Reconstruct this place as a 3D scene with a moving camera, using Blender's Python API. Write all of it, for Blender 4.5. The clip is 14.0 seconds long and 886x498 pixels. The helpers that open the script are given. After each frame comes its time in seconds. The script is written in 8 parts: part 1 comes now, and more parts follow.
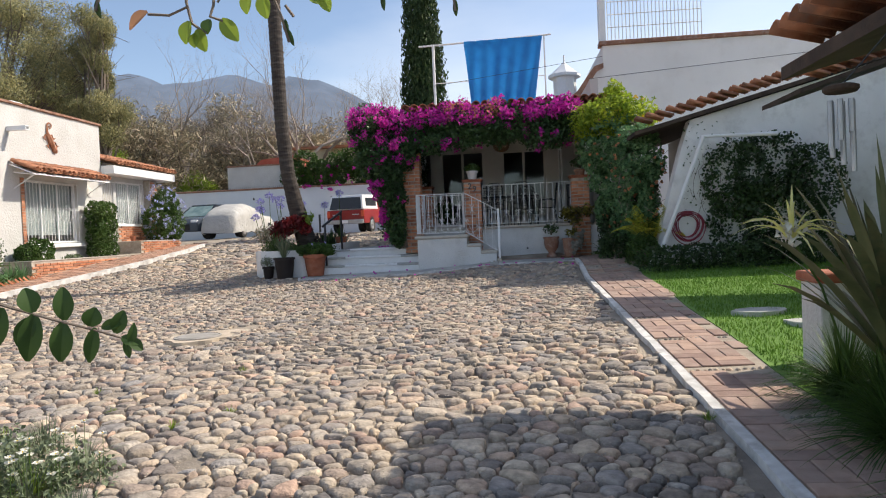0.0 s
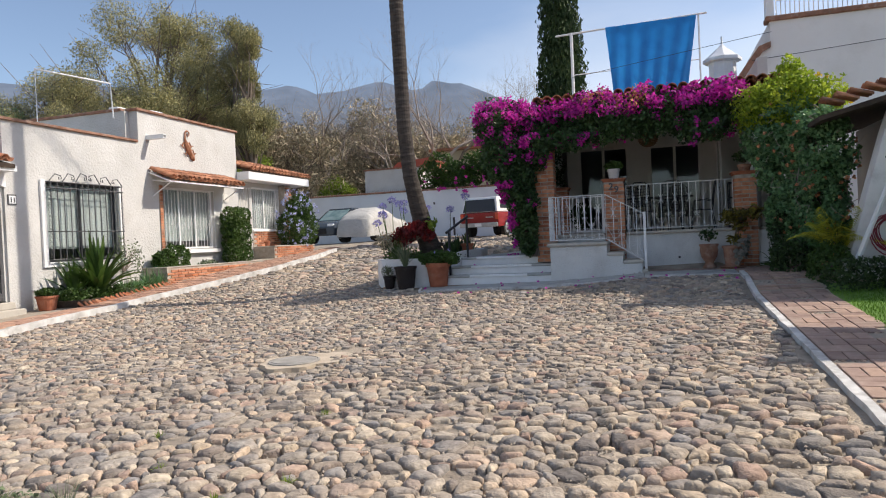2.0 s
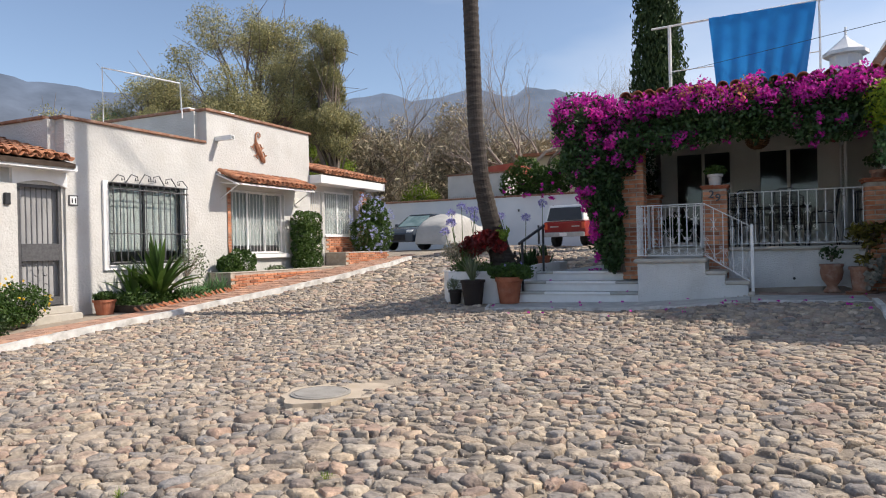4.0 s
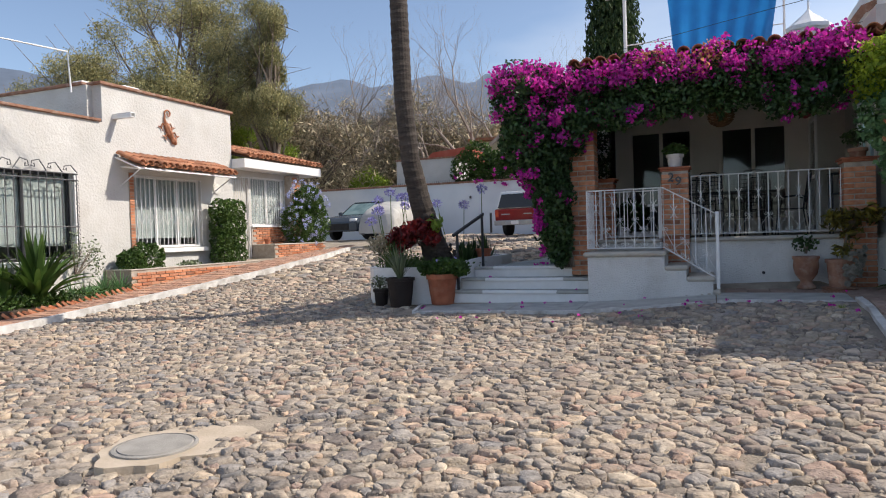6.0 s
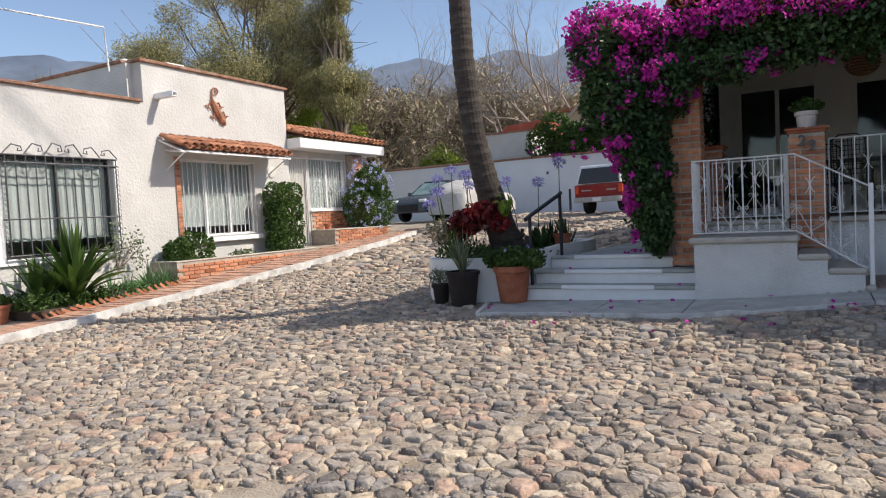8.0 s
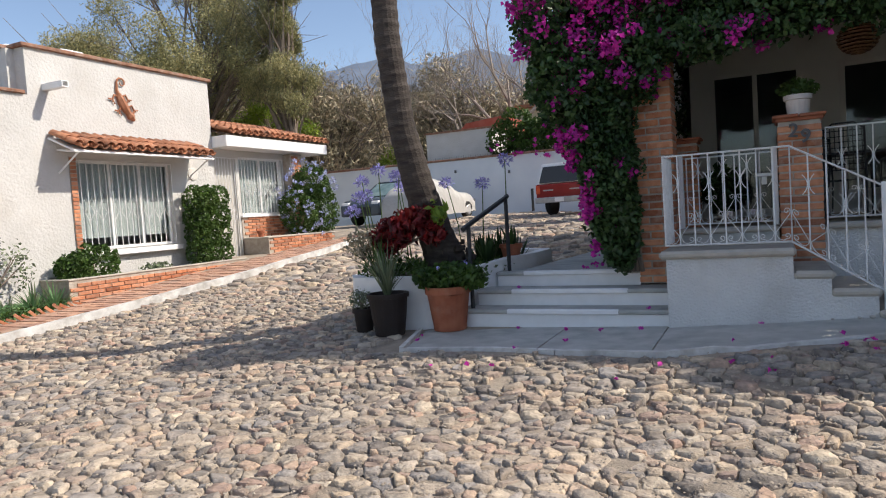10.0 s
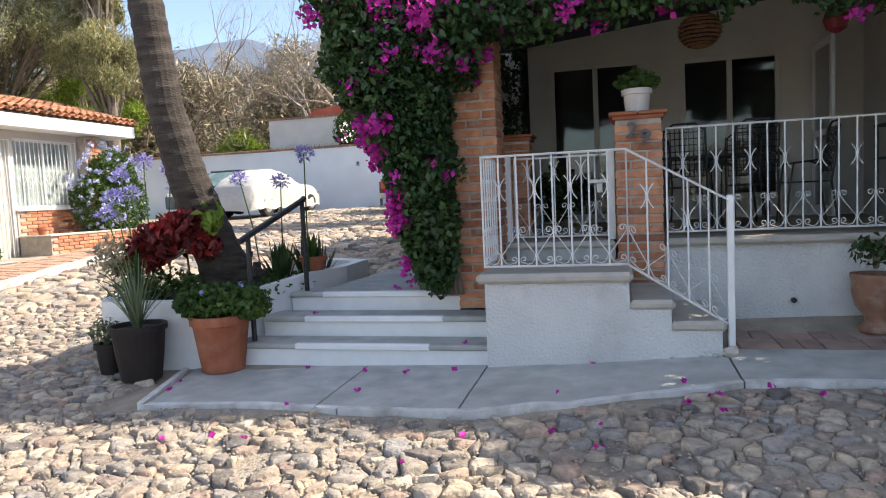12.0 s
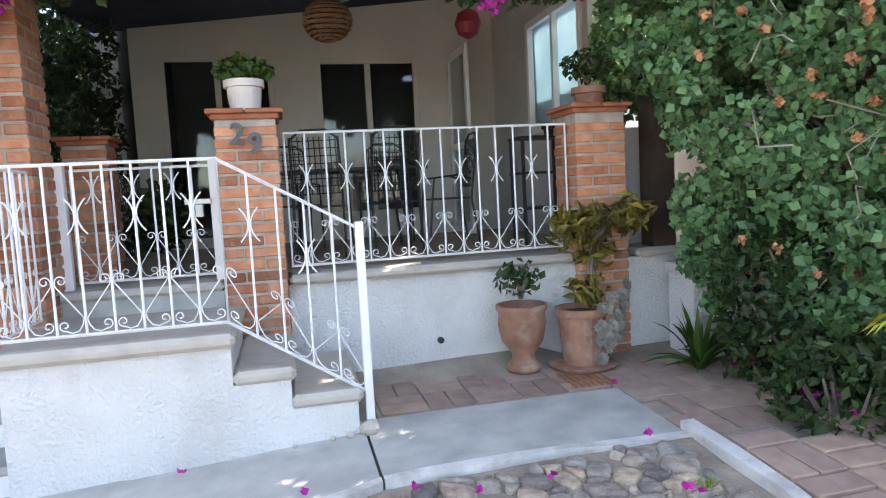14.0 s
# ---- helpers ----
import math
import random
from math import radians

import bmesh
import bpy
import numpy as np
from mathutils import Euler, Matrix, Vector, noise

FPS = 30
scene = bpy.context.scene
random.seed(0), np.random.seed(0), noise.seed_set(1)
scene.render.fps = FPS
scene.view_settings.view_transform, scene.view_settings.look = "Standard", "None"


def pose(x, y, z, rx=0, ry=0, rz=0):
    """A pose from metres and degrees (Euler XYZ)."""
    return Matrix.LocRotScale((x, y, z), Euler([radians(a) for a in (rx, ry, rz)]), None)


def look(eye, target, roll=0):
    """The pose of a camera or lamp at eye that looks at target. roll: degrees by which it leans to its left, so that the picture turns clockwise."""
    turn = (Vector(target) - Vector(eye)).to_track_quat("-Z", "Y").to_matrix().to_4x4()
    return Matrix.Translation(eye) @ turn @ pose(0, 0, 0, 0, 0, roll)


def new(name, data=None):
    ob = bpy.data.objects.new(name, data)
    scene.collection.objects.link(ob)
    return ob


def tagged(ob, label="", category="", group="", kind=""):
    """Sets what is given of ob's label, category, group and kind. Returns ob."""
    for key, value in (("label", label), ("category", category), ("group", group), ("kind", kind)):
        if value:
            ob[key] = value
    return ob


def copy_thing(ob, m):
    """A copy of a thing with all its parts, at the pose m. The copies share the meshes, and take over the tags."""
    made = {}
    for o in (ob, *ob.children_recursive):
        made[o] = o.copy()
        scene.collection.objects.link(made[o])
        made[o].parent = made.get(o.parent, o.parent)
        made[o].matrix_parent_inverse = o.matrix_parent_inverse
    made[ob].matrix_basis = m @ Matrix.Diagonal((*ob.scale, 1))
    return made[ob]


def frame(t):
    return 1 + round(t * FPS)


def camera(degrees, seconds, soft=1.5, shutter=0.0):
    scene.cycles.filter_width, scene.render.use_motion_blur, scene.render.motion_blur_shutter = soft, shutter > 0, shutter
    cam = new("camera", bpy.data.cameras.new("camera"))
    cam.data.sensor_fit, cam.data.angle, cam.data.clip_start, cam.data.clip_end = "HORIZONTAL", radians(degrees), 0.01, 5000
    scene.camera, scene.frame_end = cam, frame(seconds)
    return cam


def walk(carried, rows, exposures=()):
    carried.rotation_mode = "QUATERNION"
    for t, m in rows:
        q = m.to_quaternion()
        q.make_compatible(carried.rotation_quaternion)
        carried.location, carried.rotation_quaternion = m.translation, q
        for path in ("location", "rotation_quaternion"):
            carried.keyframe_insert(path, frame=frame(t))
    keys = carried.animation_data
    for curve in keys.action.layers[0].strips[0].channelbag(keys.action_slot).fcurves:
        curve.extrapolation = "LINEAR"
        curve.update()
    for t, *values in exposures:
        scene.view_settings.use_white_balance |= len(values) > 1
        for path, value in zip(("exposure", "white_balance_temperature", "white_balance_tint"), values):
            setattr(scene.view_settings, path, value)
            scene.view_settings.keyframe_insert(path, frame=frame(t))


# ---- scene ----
cam = camera(66.1, 14.0, soft=1.1)
PATH = [
    (0, (0.279, -0.097, 1.628), (0.088, 1.893, 1.579), -2.5),
    (0.5, (0.277, 0.242, 1.639), (-0.051, 2.214, 1.589), -2.5),
    (1, (0.322, 0.608, 1.685), (-0.134, 2.555, 1.649), -2.4),
    (1.5, (0.292, 0.973, 1.711), (-0.253, 2.897, 1.675), -2.4),
    (2, (0.267, 1.315, 1.742), (-0.328, 3.224, 1.713), -2.6),
    (2.5, (0.286, 1.646, 1.796), (-0.384, 3.53, 1.779), -2.3),
    (3, (0.264, 1.947, 1.787), (-0.541, 3.778, 1.786), -1.5),
    (3.2, (0.231, 2.084, 1.788), (-0.611, 3.898, 1.786), -1.3),
    (5.3, (0.151, 3.731, 1.84), (-0.672, 5.554, 1.841), -1.7),
    (5.5, (0.128, 3.927, 1.834), (-0.654, 5.767, 1.824), -1.9),
    (6, (0.041, 4.366, 1.877), (-0.696, 6.225, 1.835), -1.8),
    (6.5, (-0.099, 4.769, 1.889), (-0.897, 6.601, 1.795), -1.5),
    (7, (-0.214, 5.171, 1.895), (-1.09, 6.965, 1.772), -1.9),
    (7.2, (-0.265, 5.32, 1.928), (-1.181, 7.094, 1.802), -2.2),
    (9.3, (-0.671, 6.989, 1.988), (-1.626, 8.745, 1.917), -3.1),
    (9.5, (-0.683, 7.144, 1.998), (-1.603, 8.918, 1.919), -3.4),
    (10, (-0.735, 7.572, 2.044), (-1.603, 9.37, 1.939), -3.7),
    (10.5, (-0.772, 7.952, 2.092), (-1.607, 9.763, 1.949), -3.5),
    (11, (-0.723, 8.34, 2.118), (-1.458, 10.194, 1.972), -3.1),
    (11.5, (-0.668, 8.713, 2.116), (-1.318, 10.598, 1.968), -3.1),
    (12, (-0.648, 9.105, 2.156), (-1.143, 11.036, 2.0), -2.7),
    (12.5, (-0.577, 9.475, 2.181), (-0.912, 11.441, 2.036), -2.8),
    (13, (-0.495, 9.813, 2.194), (-0.713, 11.796, 2.047), -2.6),
    (13.5, (-0.418, 10.22, 2.19), (-0.304, 12.209, 2.021), -3.3),
    (14, (-0.272, 10.548, 2.21), (0.177, 12.49, 2.036), -3.1),
]
EXPOSURES = [(0, 0.56, 7100, 11), (2, 0.40, 7000, 12), (9.5, 0.46, 6950, 12), (11, 0.72, 7050, 11), (12, 1.25, 7200, 11), (13, 1.8, 7200, 12), (14, 2.5, 7350, 12)]
walk(cam, [(t, look(eye, target, roll)) for t, eye, target, roll in PATH], EXPOSURES)

# ---- world and sun ----
SUN = Vector((1.0, 0.40, 1.0)).normalized()
world = bpy.data.worlds.new("sky")
scene.world = world
world.use_nodes = True
wn, wl = world.node_tree.nodes, world.node_tree.links
wn.clear()
w_out = wn.new("ShaderNodeOutputWorld")
w_bg = wn.new("ShaderNodeBackground")
w_sky = wn.new("ShaderNodeTexSky")
w_sky.sky_type = "NISHITA"
w_sky.sun_disc = False
w_sky.sun_elevation = math.asin(SUN.z)
w_sky.sun_rotation = math.atan2(SUN.x, SUN.y)
w_sky.altitude = 1500
w_sky.air_density = 1.0
w_sky.dust_density = 3.0
w_sky.ozone_density = 1.5
w_bg.inputs["Strength"].default_value = 0.14
w_co = wn.new("ShaderNodeTexCoord")
w_map = wn.new("ShaderNodeMapping")
w_map.inputs["Scale"].default_value = (1.0, 1.0, 3.2)
w_noise = wn.new("ShaderNodeTexNoise")
w_noise.inputs["Scale"].default_value = 1.15
w_noise.inputs["Detail"].default_value = 6
w_ramp = wn.new("ShaderNodeValToRGB")
w_ramp.color_ramp.elements[0].position = 0.46
w_ramp.color_ramp.elements[1].position = 0.80
w_ramp.color_ramp.elements[1].color = (0.6, 0.6, 0.6, 1)
w_mix = wn.new("ShaderNodeMixRGB")
w_mix.inputs["Color2"].default_value = (5.6, 6.0, 6.6, 1)
wl.new(w_co.outputs["Generated"], w_map.inputs["Vector"])
wl.new(w_map.outputs["Vector"], w_noise.inputs["Vector"])
wl.new(w_noise.outputs["Fac"], w_ramp.inputs["Fac"])
wl.new(w_ramp.outputs["Color"], w_mix.inputs["Fac"])
wl.new(w_sky.outputs["Color"], w_mix.inputs["Color1"])
wl.new(w_mix.outputs["Color"], w_bg.inputs["Color"])
wl.new(w_bg.outputs["Background"], w_out.inputs["Surface"])

sun_data = bpy.data.lights.new("sun", "SUN")
sun_data.energy = 3.7
sun_data.angle = radians(0.55)
sun_data.color = (1.0, 0.95, 0.87)
sun = new("sun", sun_data)
sun.matrix_world = look((20, 10, 30), Vector((20, 10, 30)) - SUN)

# ---- helpers for meshes ----


def gz(x, y):
    """Height of the cobbled ground."""
    z = 0.10 + 0.052 * min(y, 28) + 0.018 * max(x, -14) + 0.04 * min(max(0.0, y - 12), 12)
    z += (0.05 + 0.045 * min(1, max(0, (x + 1.6) / 1.4))) * min(1, max(0, (x + 5.0) / 1.0)) * min(1, max(0, (y - 11.8) / 0.9)) * min(1, max(0, (13.75 - y) / 0.3))
    z -= 0.16 * min(1, max(0, (x + 9.6) / 2.4)) * min(1, max(0, (y - 20) / 5))
    a = min(1, max(0, (-7.3 - x) / 2.4))
    z += 0.13 * a * a * (3 - 2 * a) * min(1, max(0, (24 - y) / 6))
    b = min(1, max(0, (x + 5.2) / 1.8))
    c = min(1, max(0, (y - 14.6) / 1.2))
    d = min(1, max(0, (20 - y) / 5)) if x < 1.6 else 0
    return z + 0.29 * b * b * (3 - 2 * b) * c * c * (3 - 2 * c) * d * max(0.0, 1 - max(0, y - 15.8) * 0.14)


def finish(name, data, material, smooth=False):
    if material is not None:
        data.materials.append(material)
    if smooth:
        for p in data.polygons:
            p.use_smooth = True
    return data


def mesh_of(name, bm, material, smooth=False):
    data = bpy.data.meshes.new(name)
    bm.to_mesh(data)
    bm.free()
    return finish(name, data, material, smooth)


def np_mesh(name, verts, faces, material, smooth=False):
    data = bpy.data.meshes.new(name)
    verts = np.asarray(verts, dtype=np.float32).reshape(-1, 3)
    faces = np.asarray(faces, dtype=np.int32)
    n, k = faces.shape
    data.vertices.add(len(verts))
    data.vertices.foreach_set("co", verts.ravel())
    data.loops.add(n * k)
    data.loops.foreach_set("vertex_index", faces.ravel())
    data.polygons.add(n)
    data.polygons.foreach_set("loop_start", np.arange(0, n * k, k, dtype=np.int32))
    data.update(calc_edges=True)
    data.validate()
    return finish(name, data, material, smooth)


def part(name, bm, material=None, parent=None, label="", smooth=False, kind=""):
    """One mesh object; bm may be a bmesh or a ready mesh."""
    data = bm if isinstance(bm, bpy.types.Mesh) else mesh_of(name, bm, material, smooth)
    ob = new(name, data)
    ob.parent = parent
    return tagged(ob, label, "", "", kind)


def thing(name, label, category, group="", kind="", at=(0, 0, 0)):
    ob = new(name)
    ob.empty_display_size = 0.1
    ob.location = at
    return tagged(ob, label, category, group, kind)


def box(bm, x0, x1, y0, y1, z0, z1, bevel=0.0, m=None):
    r = bmesh.ops.create_cube(bm, size=1)
    vs = r["verts"]
    for v in vs:
        v.co = Vector(((x0 + x1) / 2 + v.co.x * (x1 - x0), (y0 + y1) / 2 + v.co.y * (y1 - y0), (z0 + z1) / 2 + v.co.z * (z1 - z0)))
    if bevel:
        es = list({e for v in vs for e in v.link_edges})
        r = bmesh.ops.bevel(bm, geom=es, offset=bevel, segments=1, affect="EDGES", profile=0.5)
        vs = list({v for f in r["faces"] for v in f.verts} | {v for v in vs if v.is_valid})
    if m is not None:
        for v in vs:
            v.co = m @ v.co
    return vs


def prism(bm, pts, axis, d0, d1):
    """A slab with the outline pts in the plane across the axis, from d0 to d1."""
    def co(p, d):
        return {"x": (d, p[0], p[1]), "y": (p[0], d, p[1]), "z": (p[0], p[1], d)}[axis]
    a = [bm.verts.new(co(p, d0)) for p in pts]
    b = [bm.verts.new(co(p, d1)) for p in pts]
    fs = [bm.faces.new(a), bm.faces.new(b[::-1])]
    for i in range(len(pts)):
        j = (i + 1) % len(pts)
        fs.append(bm.faces.new((a[j], a[i], b[i], b[j])))
    bmesh.ops.recalc_face_normals(bm, faces=fs)


def tube(bm, pts, radii, n=6, caps=True):
    pts = [Vector(p) for p in pts]
    if not hasattr(radii, "__len__"):
        radii = [radii] * len(pts)
    rings = []
    up = Vector((0.13, 0.21, 0.97))
    for i, p in enumerate(pts):
        d = (pts[min(i + 1, len(pts) - 1)] - pts[max(i - 1, 0)]).normalized()
        u = d.cross(up)
        if u.length < 0.2:
            u = d.cross(Vector((1, 0.1, 0)))
        u.normalize()
        w = d.cross(u)
        rings.append([bm.verts.new(p + (u * math.cos(2 * math.pi * k / n) + w * math.sin(2 * math.pi * k / n)) * radii[i]) for k in range(n)])
    for a, b in zip(rings, rings[1:]):
        for k in range(n):
            bm.faces.new((a[k], a[(k + 1) % n], b[(k + 1) % n], b[k]))
    if caps:
        bm.faces.new(rings[0][::-1])
        bm.faces.new(rings[-1])


def lathe(bm, prof, n=24, at=(0, 0, 0)):
    """A turned body from (radius, height) pairs."""
    rings = []
    for r, z in prof:
        rings.append([bm.verts.new((at[0] + r * math.cos(2 * math.pi * k / n), at[1] + r * math.sin(2 * math.pi * k / n), at[2] + z)) for k in range(n)])
    for a, b in zip(rings, rings[1:]):
        for k in range(n):
            bm.faces.new((a[k], a[(k + 1) % n], b[(k + 1) % n], b[k]))
    bm.faces.new(rings[0][::-1])
    bm.faces.new(rings[-1])


def cells(a0, a1, z0, z1, holes):
    """The rectangles of a wall that has holes (a0, a1, z0, z1)."""
    As = sorted({a0, a1, *[v for h in holes for v in h[:2] if a0 < v < a1]})
    Zs = sorted({z0, z1, *[v for h in holes for v in h[2:] if z0 < v < z1]})
    for a, b in zip(As, As[1:]):
        run = None
        for c, d in zip(Zs, Zs[1:]):
            ca, cz = (a + b) / 2, (c + d) / 2
            if any(h[0] < ca < h[1] and h[2] < cz < h[3] for h in holes):
                if run:
                    yield (a, b, *run)
                run = None
            else:
                run = (run[0], d) if run else (c, d)
        if run:
            yield (a, b, *run)


# ---- materials ----


def material(name, cols, scale=3.0, rough=0.85, bump=0.3, bscale=40.0, stain=None, sscale=0.7, samount=0.5, vary="", metal=0.0, translucent=0.0, detail=6.0, spec=0.4, dist=0.01, coords="pos", stretch=None, rand_cols=None):
    m = bpy.data.materials.new(name)
    m.use_nodes = True
    n, l = m.node_tree.nodes, m.node_tree.links
    b = n["Principled BSDF"]
    out = n["Material Output"]
    if coords == "pos":
        vec = n.new("ShaderNodeNewGeometry").outputs["Position"]
    else:
        vec = n.new("ShaderNodeTexCoord").outputs["Object"]
    if stretch:
        mp = n.new("ShaderNodeMapping")
        mp.inputs["Scale"].default_value = stretch
        l.new(vec, mp.inputs["Vector"])
        vec = mp.outputs["Vector"]
    no = n.new("ShaderNodeTexNoise")
    no.inputs["Scale"].default_value = scale
    no.inputs["Detail"].default_value = detail
    l.new(vec, no.inputs["Vector"])
    ramp = n.new("ShaderNodeValToRGB")
    el = ramp.color_ramp.elements
    el[0].position, el[1].position = 0.32, 0.68
    el[0].color, el[1].color = (*cols[0], 1), (*cols[-1], 1)
    for i, c in enumerate(cols[1:-1]):
        e = el.new(0.32 + 0.36 * (i + 1) / (len(cols) - 1))
        e.color = (*c, 1)
    l.new(no.outputs["Fac"], ramp.inputs["Fac"])
    col = ramp.outputs["Color"]
    if vary:
        src = n.new("ShaderNodeNewGeometry").outputs["Random Per Island"] if vary == "island" else n.new("ShaderNodeObjectInfo").outputs["Random"]
        r2 = n.new("ShaderNodeValToRGB")
        rc = rand_cols or [(0.6, 0.6, 0.6), (1.3, 1.3, 1.3)]
        e2 = r2.color_ramp.elements
        e2[0].position, e2[1].position = 0.0, 1.0
        e2[0].color, e2[1].color = (*rc[0], 1), (*rc[-1], 1)
        for i, c in enumerate(rc[1:-1]):
            e = e2.new((i + 1) / (len(rc) - 1))
            e.color = (*c, 1)
        l.new(src, r2.inputs["Fac"])
        mx = n.new("ShaderNodeMixRGB")
        mx.blend_type = "MULTIPLY"
        mx.inputs["Fac"].default_value = 1
        l.new(col, mx.inputs["Color1"])
        l.new(r2.outputs["Color"], mx.inputs["Color2"])
        col = mx.outputs["Color"]
    if stain:
        s = n.new("ShaderNodeTexNoise")
        s.inputs["Scale"].default_value = sscale
        s.inputs["Detail"].default_value = 8
        s.inputs["Roughness"].default_value = 0.65
        l.new(vec, s.inputs["Vector"])
        mr = n.new("ShaderNodeMapRange")
        mr.inputs["From Min"].default_value = 0.5
        mr.inputs["From Max"].default_value = 0.68
        mr.inputs["To Max"].default_value = samount
        l.new(s.outputs["Fac"], mr.inputs["Value"])
        mx = n.new("ShaderNodeMixRGB")
        l.new(mr.outputs["Result"], mx.inputs["Fac"])
        l.new(col, mx.inputs["Color1"])
        mx.inputs["Color2"].default_value = (*stain, 1)
        col = mx.outputs["Color"]
    l.new(col, b.inputs["Base Color"])
    b.inputs["Roughness"].default_value = rough
    b.inputs["Metallic"].default_value = metal
    b.inputs["Specular IOR Level"].default_value = spec
    if bump:
        bn = n.new("ShaderNodeTexNoise")
        bn.inputs["Scale"].default_value = bscale
        bn.inputs["Detail"].default_value = 4
        l.new(vec, bn.inputs["Vector"])
        bp = n.new("ShaderNodeBump")
        bp.inputs["Strength"].default_value = bump
        bp.inputs["Distance"].default_value = dist
        l.new(bn.outputs["Fac"], bp.inputs["Height"])
        l.new(bp.outputs["Normal"], b.inputs["Normal"])
    if translucent:
        tr = n.new("ShaderNodeBsdfTranslucent")
        l.new(col, tr.inputs["Color"])
        ms = n.new("ShaderNodeMixShader")
        ms.inputs["Fac"].default_value = translucent
        l.new(b.outputs["BSDF"], ms.inputs[1])
        l.new(tr.outputs["BSDF"], ms.inputs[2])
        l.new(ms.outputs["Shader"], out.inputs["Surface"])
    return m


def glass(name, tint=(0.8, 0.85, 0.85), rough=0.02):
    m = bpy.data.materials.new(name)
    m.use_nodes = True
    n, l = m.node_tree.nodes, m.node_tree.links
    n.remove(n["Principled BSDF"])
    lw = n.new("ShaderNodeLayerWeight")
    lw.inputs["Blend"].default_value = 0.5
    pw_ = n.new("ShaderNodeMath")
    pw_.operation = "POWER"
    pw_.inputs[1].default_value = 4.0
    l.new(lw.outputs["Facing"], pw_.inputs[0])
    fr = n.new("ShaderNodeMapRange")
    fr.inputs["To Min"].default_value = 0.045
    fr.inputs["To Max"].default_value = 0.8
    l.new(pw_.outputs[0], fr.inputs["Value"])
    tr = n.new("ShaderNodeBsdfTransparent")
    tr.inputs["Color"].default_value = (*tint, 1)
    gl = n.new("ShaderNodeBsdfGlossy")
    gl.inputs["Roughness"].default_value = rough
    mx = n.new("ShaderNodeMixShader")
    l.new(fr.outputs["Result"], mx.inputs["Fac"])
    l.new(tr.outputs["BSDF"], mx.inputs[1])
    l.new(gl.outputs["BSDF"], mx.inputs[2])
    l.new(mx.outputs["Shader"], n["Material Output"].inputs["Surface"])
    return m


# Emission only: distance haze is mixed into the colours, so the hills glow.
def hazy_glow_material(name, low, high, zmid, zspan):
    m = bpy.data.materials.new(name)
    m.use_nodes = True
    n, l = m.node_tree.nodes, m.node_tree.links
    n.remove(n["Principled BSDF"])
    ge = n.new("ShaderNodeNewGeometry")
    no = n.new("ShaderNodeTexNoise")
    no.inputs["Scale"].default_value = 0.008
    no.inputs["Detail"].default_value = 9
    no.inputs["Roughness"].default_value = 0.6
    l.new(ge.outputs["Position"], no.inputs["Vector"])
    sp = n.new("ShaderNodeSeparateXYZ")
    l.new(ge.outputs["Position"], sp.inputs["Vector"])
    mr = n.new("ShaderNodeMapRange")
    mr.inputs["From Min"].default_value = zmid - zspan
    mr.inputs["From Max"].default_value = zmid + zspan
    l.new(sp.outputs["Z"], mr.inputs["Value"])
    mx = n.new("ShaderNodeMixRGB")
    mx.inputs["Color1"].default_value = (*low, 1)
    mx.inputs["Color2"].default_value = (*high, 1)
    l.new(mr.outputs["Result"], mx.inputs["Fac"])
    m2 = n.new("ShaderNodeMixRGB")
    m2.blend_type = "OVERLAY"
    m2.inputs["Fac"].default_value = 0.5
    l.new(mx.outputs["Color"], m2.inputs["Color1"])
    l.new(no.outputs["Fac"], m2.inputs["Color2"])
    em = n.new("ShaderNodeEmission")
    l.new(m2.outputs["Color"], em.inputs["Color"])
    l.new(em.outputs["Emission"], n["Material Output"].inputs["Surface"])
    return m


M = {}
M["stucco"] = material("white stucco", [(0.52, 0.51, 0.49), (0.60, 0.59, 0.57)], 1.5, 0.9, 0.42, 22, stain=(0.47, 0.44, 0.40), sscale=1.4, samount=0.35, dist=0.04)
M["stucco_tall"] = material("white house plaster", [(0.76, 0.75, 0.73), (0.82, 0.81, 0.79)], 0.8, 0.9, 0.3, 14, stain=(0.62, 0.60, 0.57), sscale=0.9, samount=0.4)
M["stucco_low"] = material("scuffed white stucco", [(0.60, 0.60, 0.59), (0.71, 0.71, 0.70)], 2.0, 0.9, 0.65, 46, stain=(0.42, 0.40, 0.37), sscale=2.2, samount=0.35, dist=0.035)
M["cream"] = material("cream wall paint", [(0.60, 0.575, 0.54), (0.68, 0.655, 0.62)], 1.5, 0.85, 0.2, 30)
M["oldwhite"] = material("weathered whitewash", [(0.70, 0.69, 0.67), (0.80, 0.79, 0.77)], 1.5, 0.9, 0.5, 18, stain=(0.36, 0.34, 0.31), sscale=2.4, samount=0.40)
M["white"] = material("white paint", [(0.76, 0.76, 0.76), (0.82, 0.82, 0.82)], 8, 0.45, 0.08, 60)
M["whitebar"] = material("white enamelled iron", [(0.70, 0.71, 0.72), (0.80, 0.80, 0.80)], 12, 0.4, 0.1, 90, stain=(0.35, 0.27, 0.2), sscale=14, samount=0.25)
M["blackiron"] = material("black iron", [(0.02, 0.022, 0.026), (0.035, 0.037, 0.042)], 20, 0.45, 0.1, 90)
M["greyiron"] = material("dark grey iron", [(0.07, 0.07, 0.075), (0.11, 0.11, 0.115)], 20, 0.5, 0.1, 90)
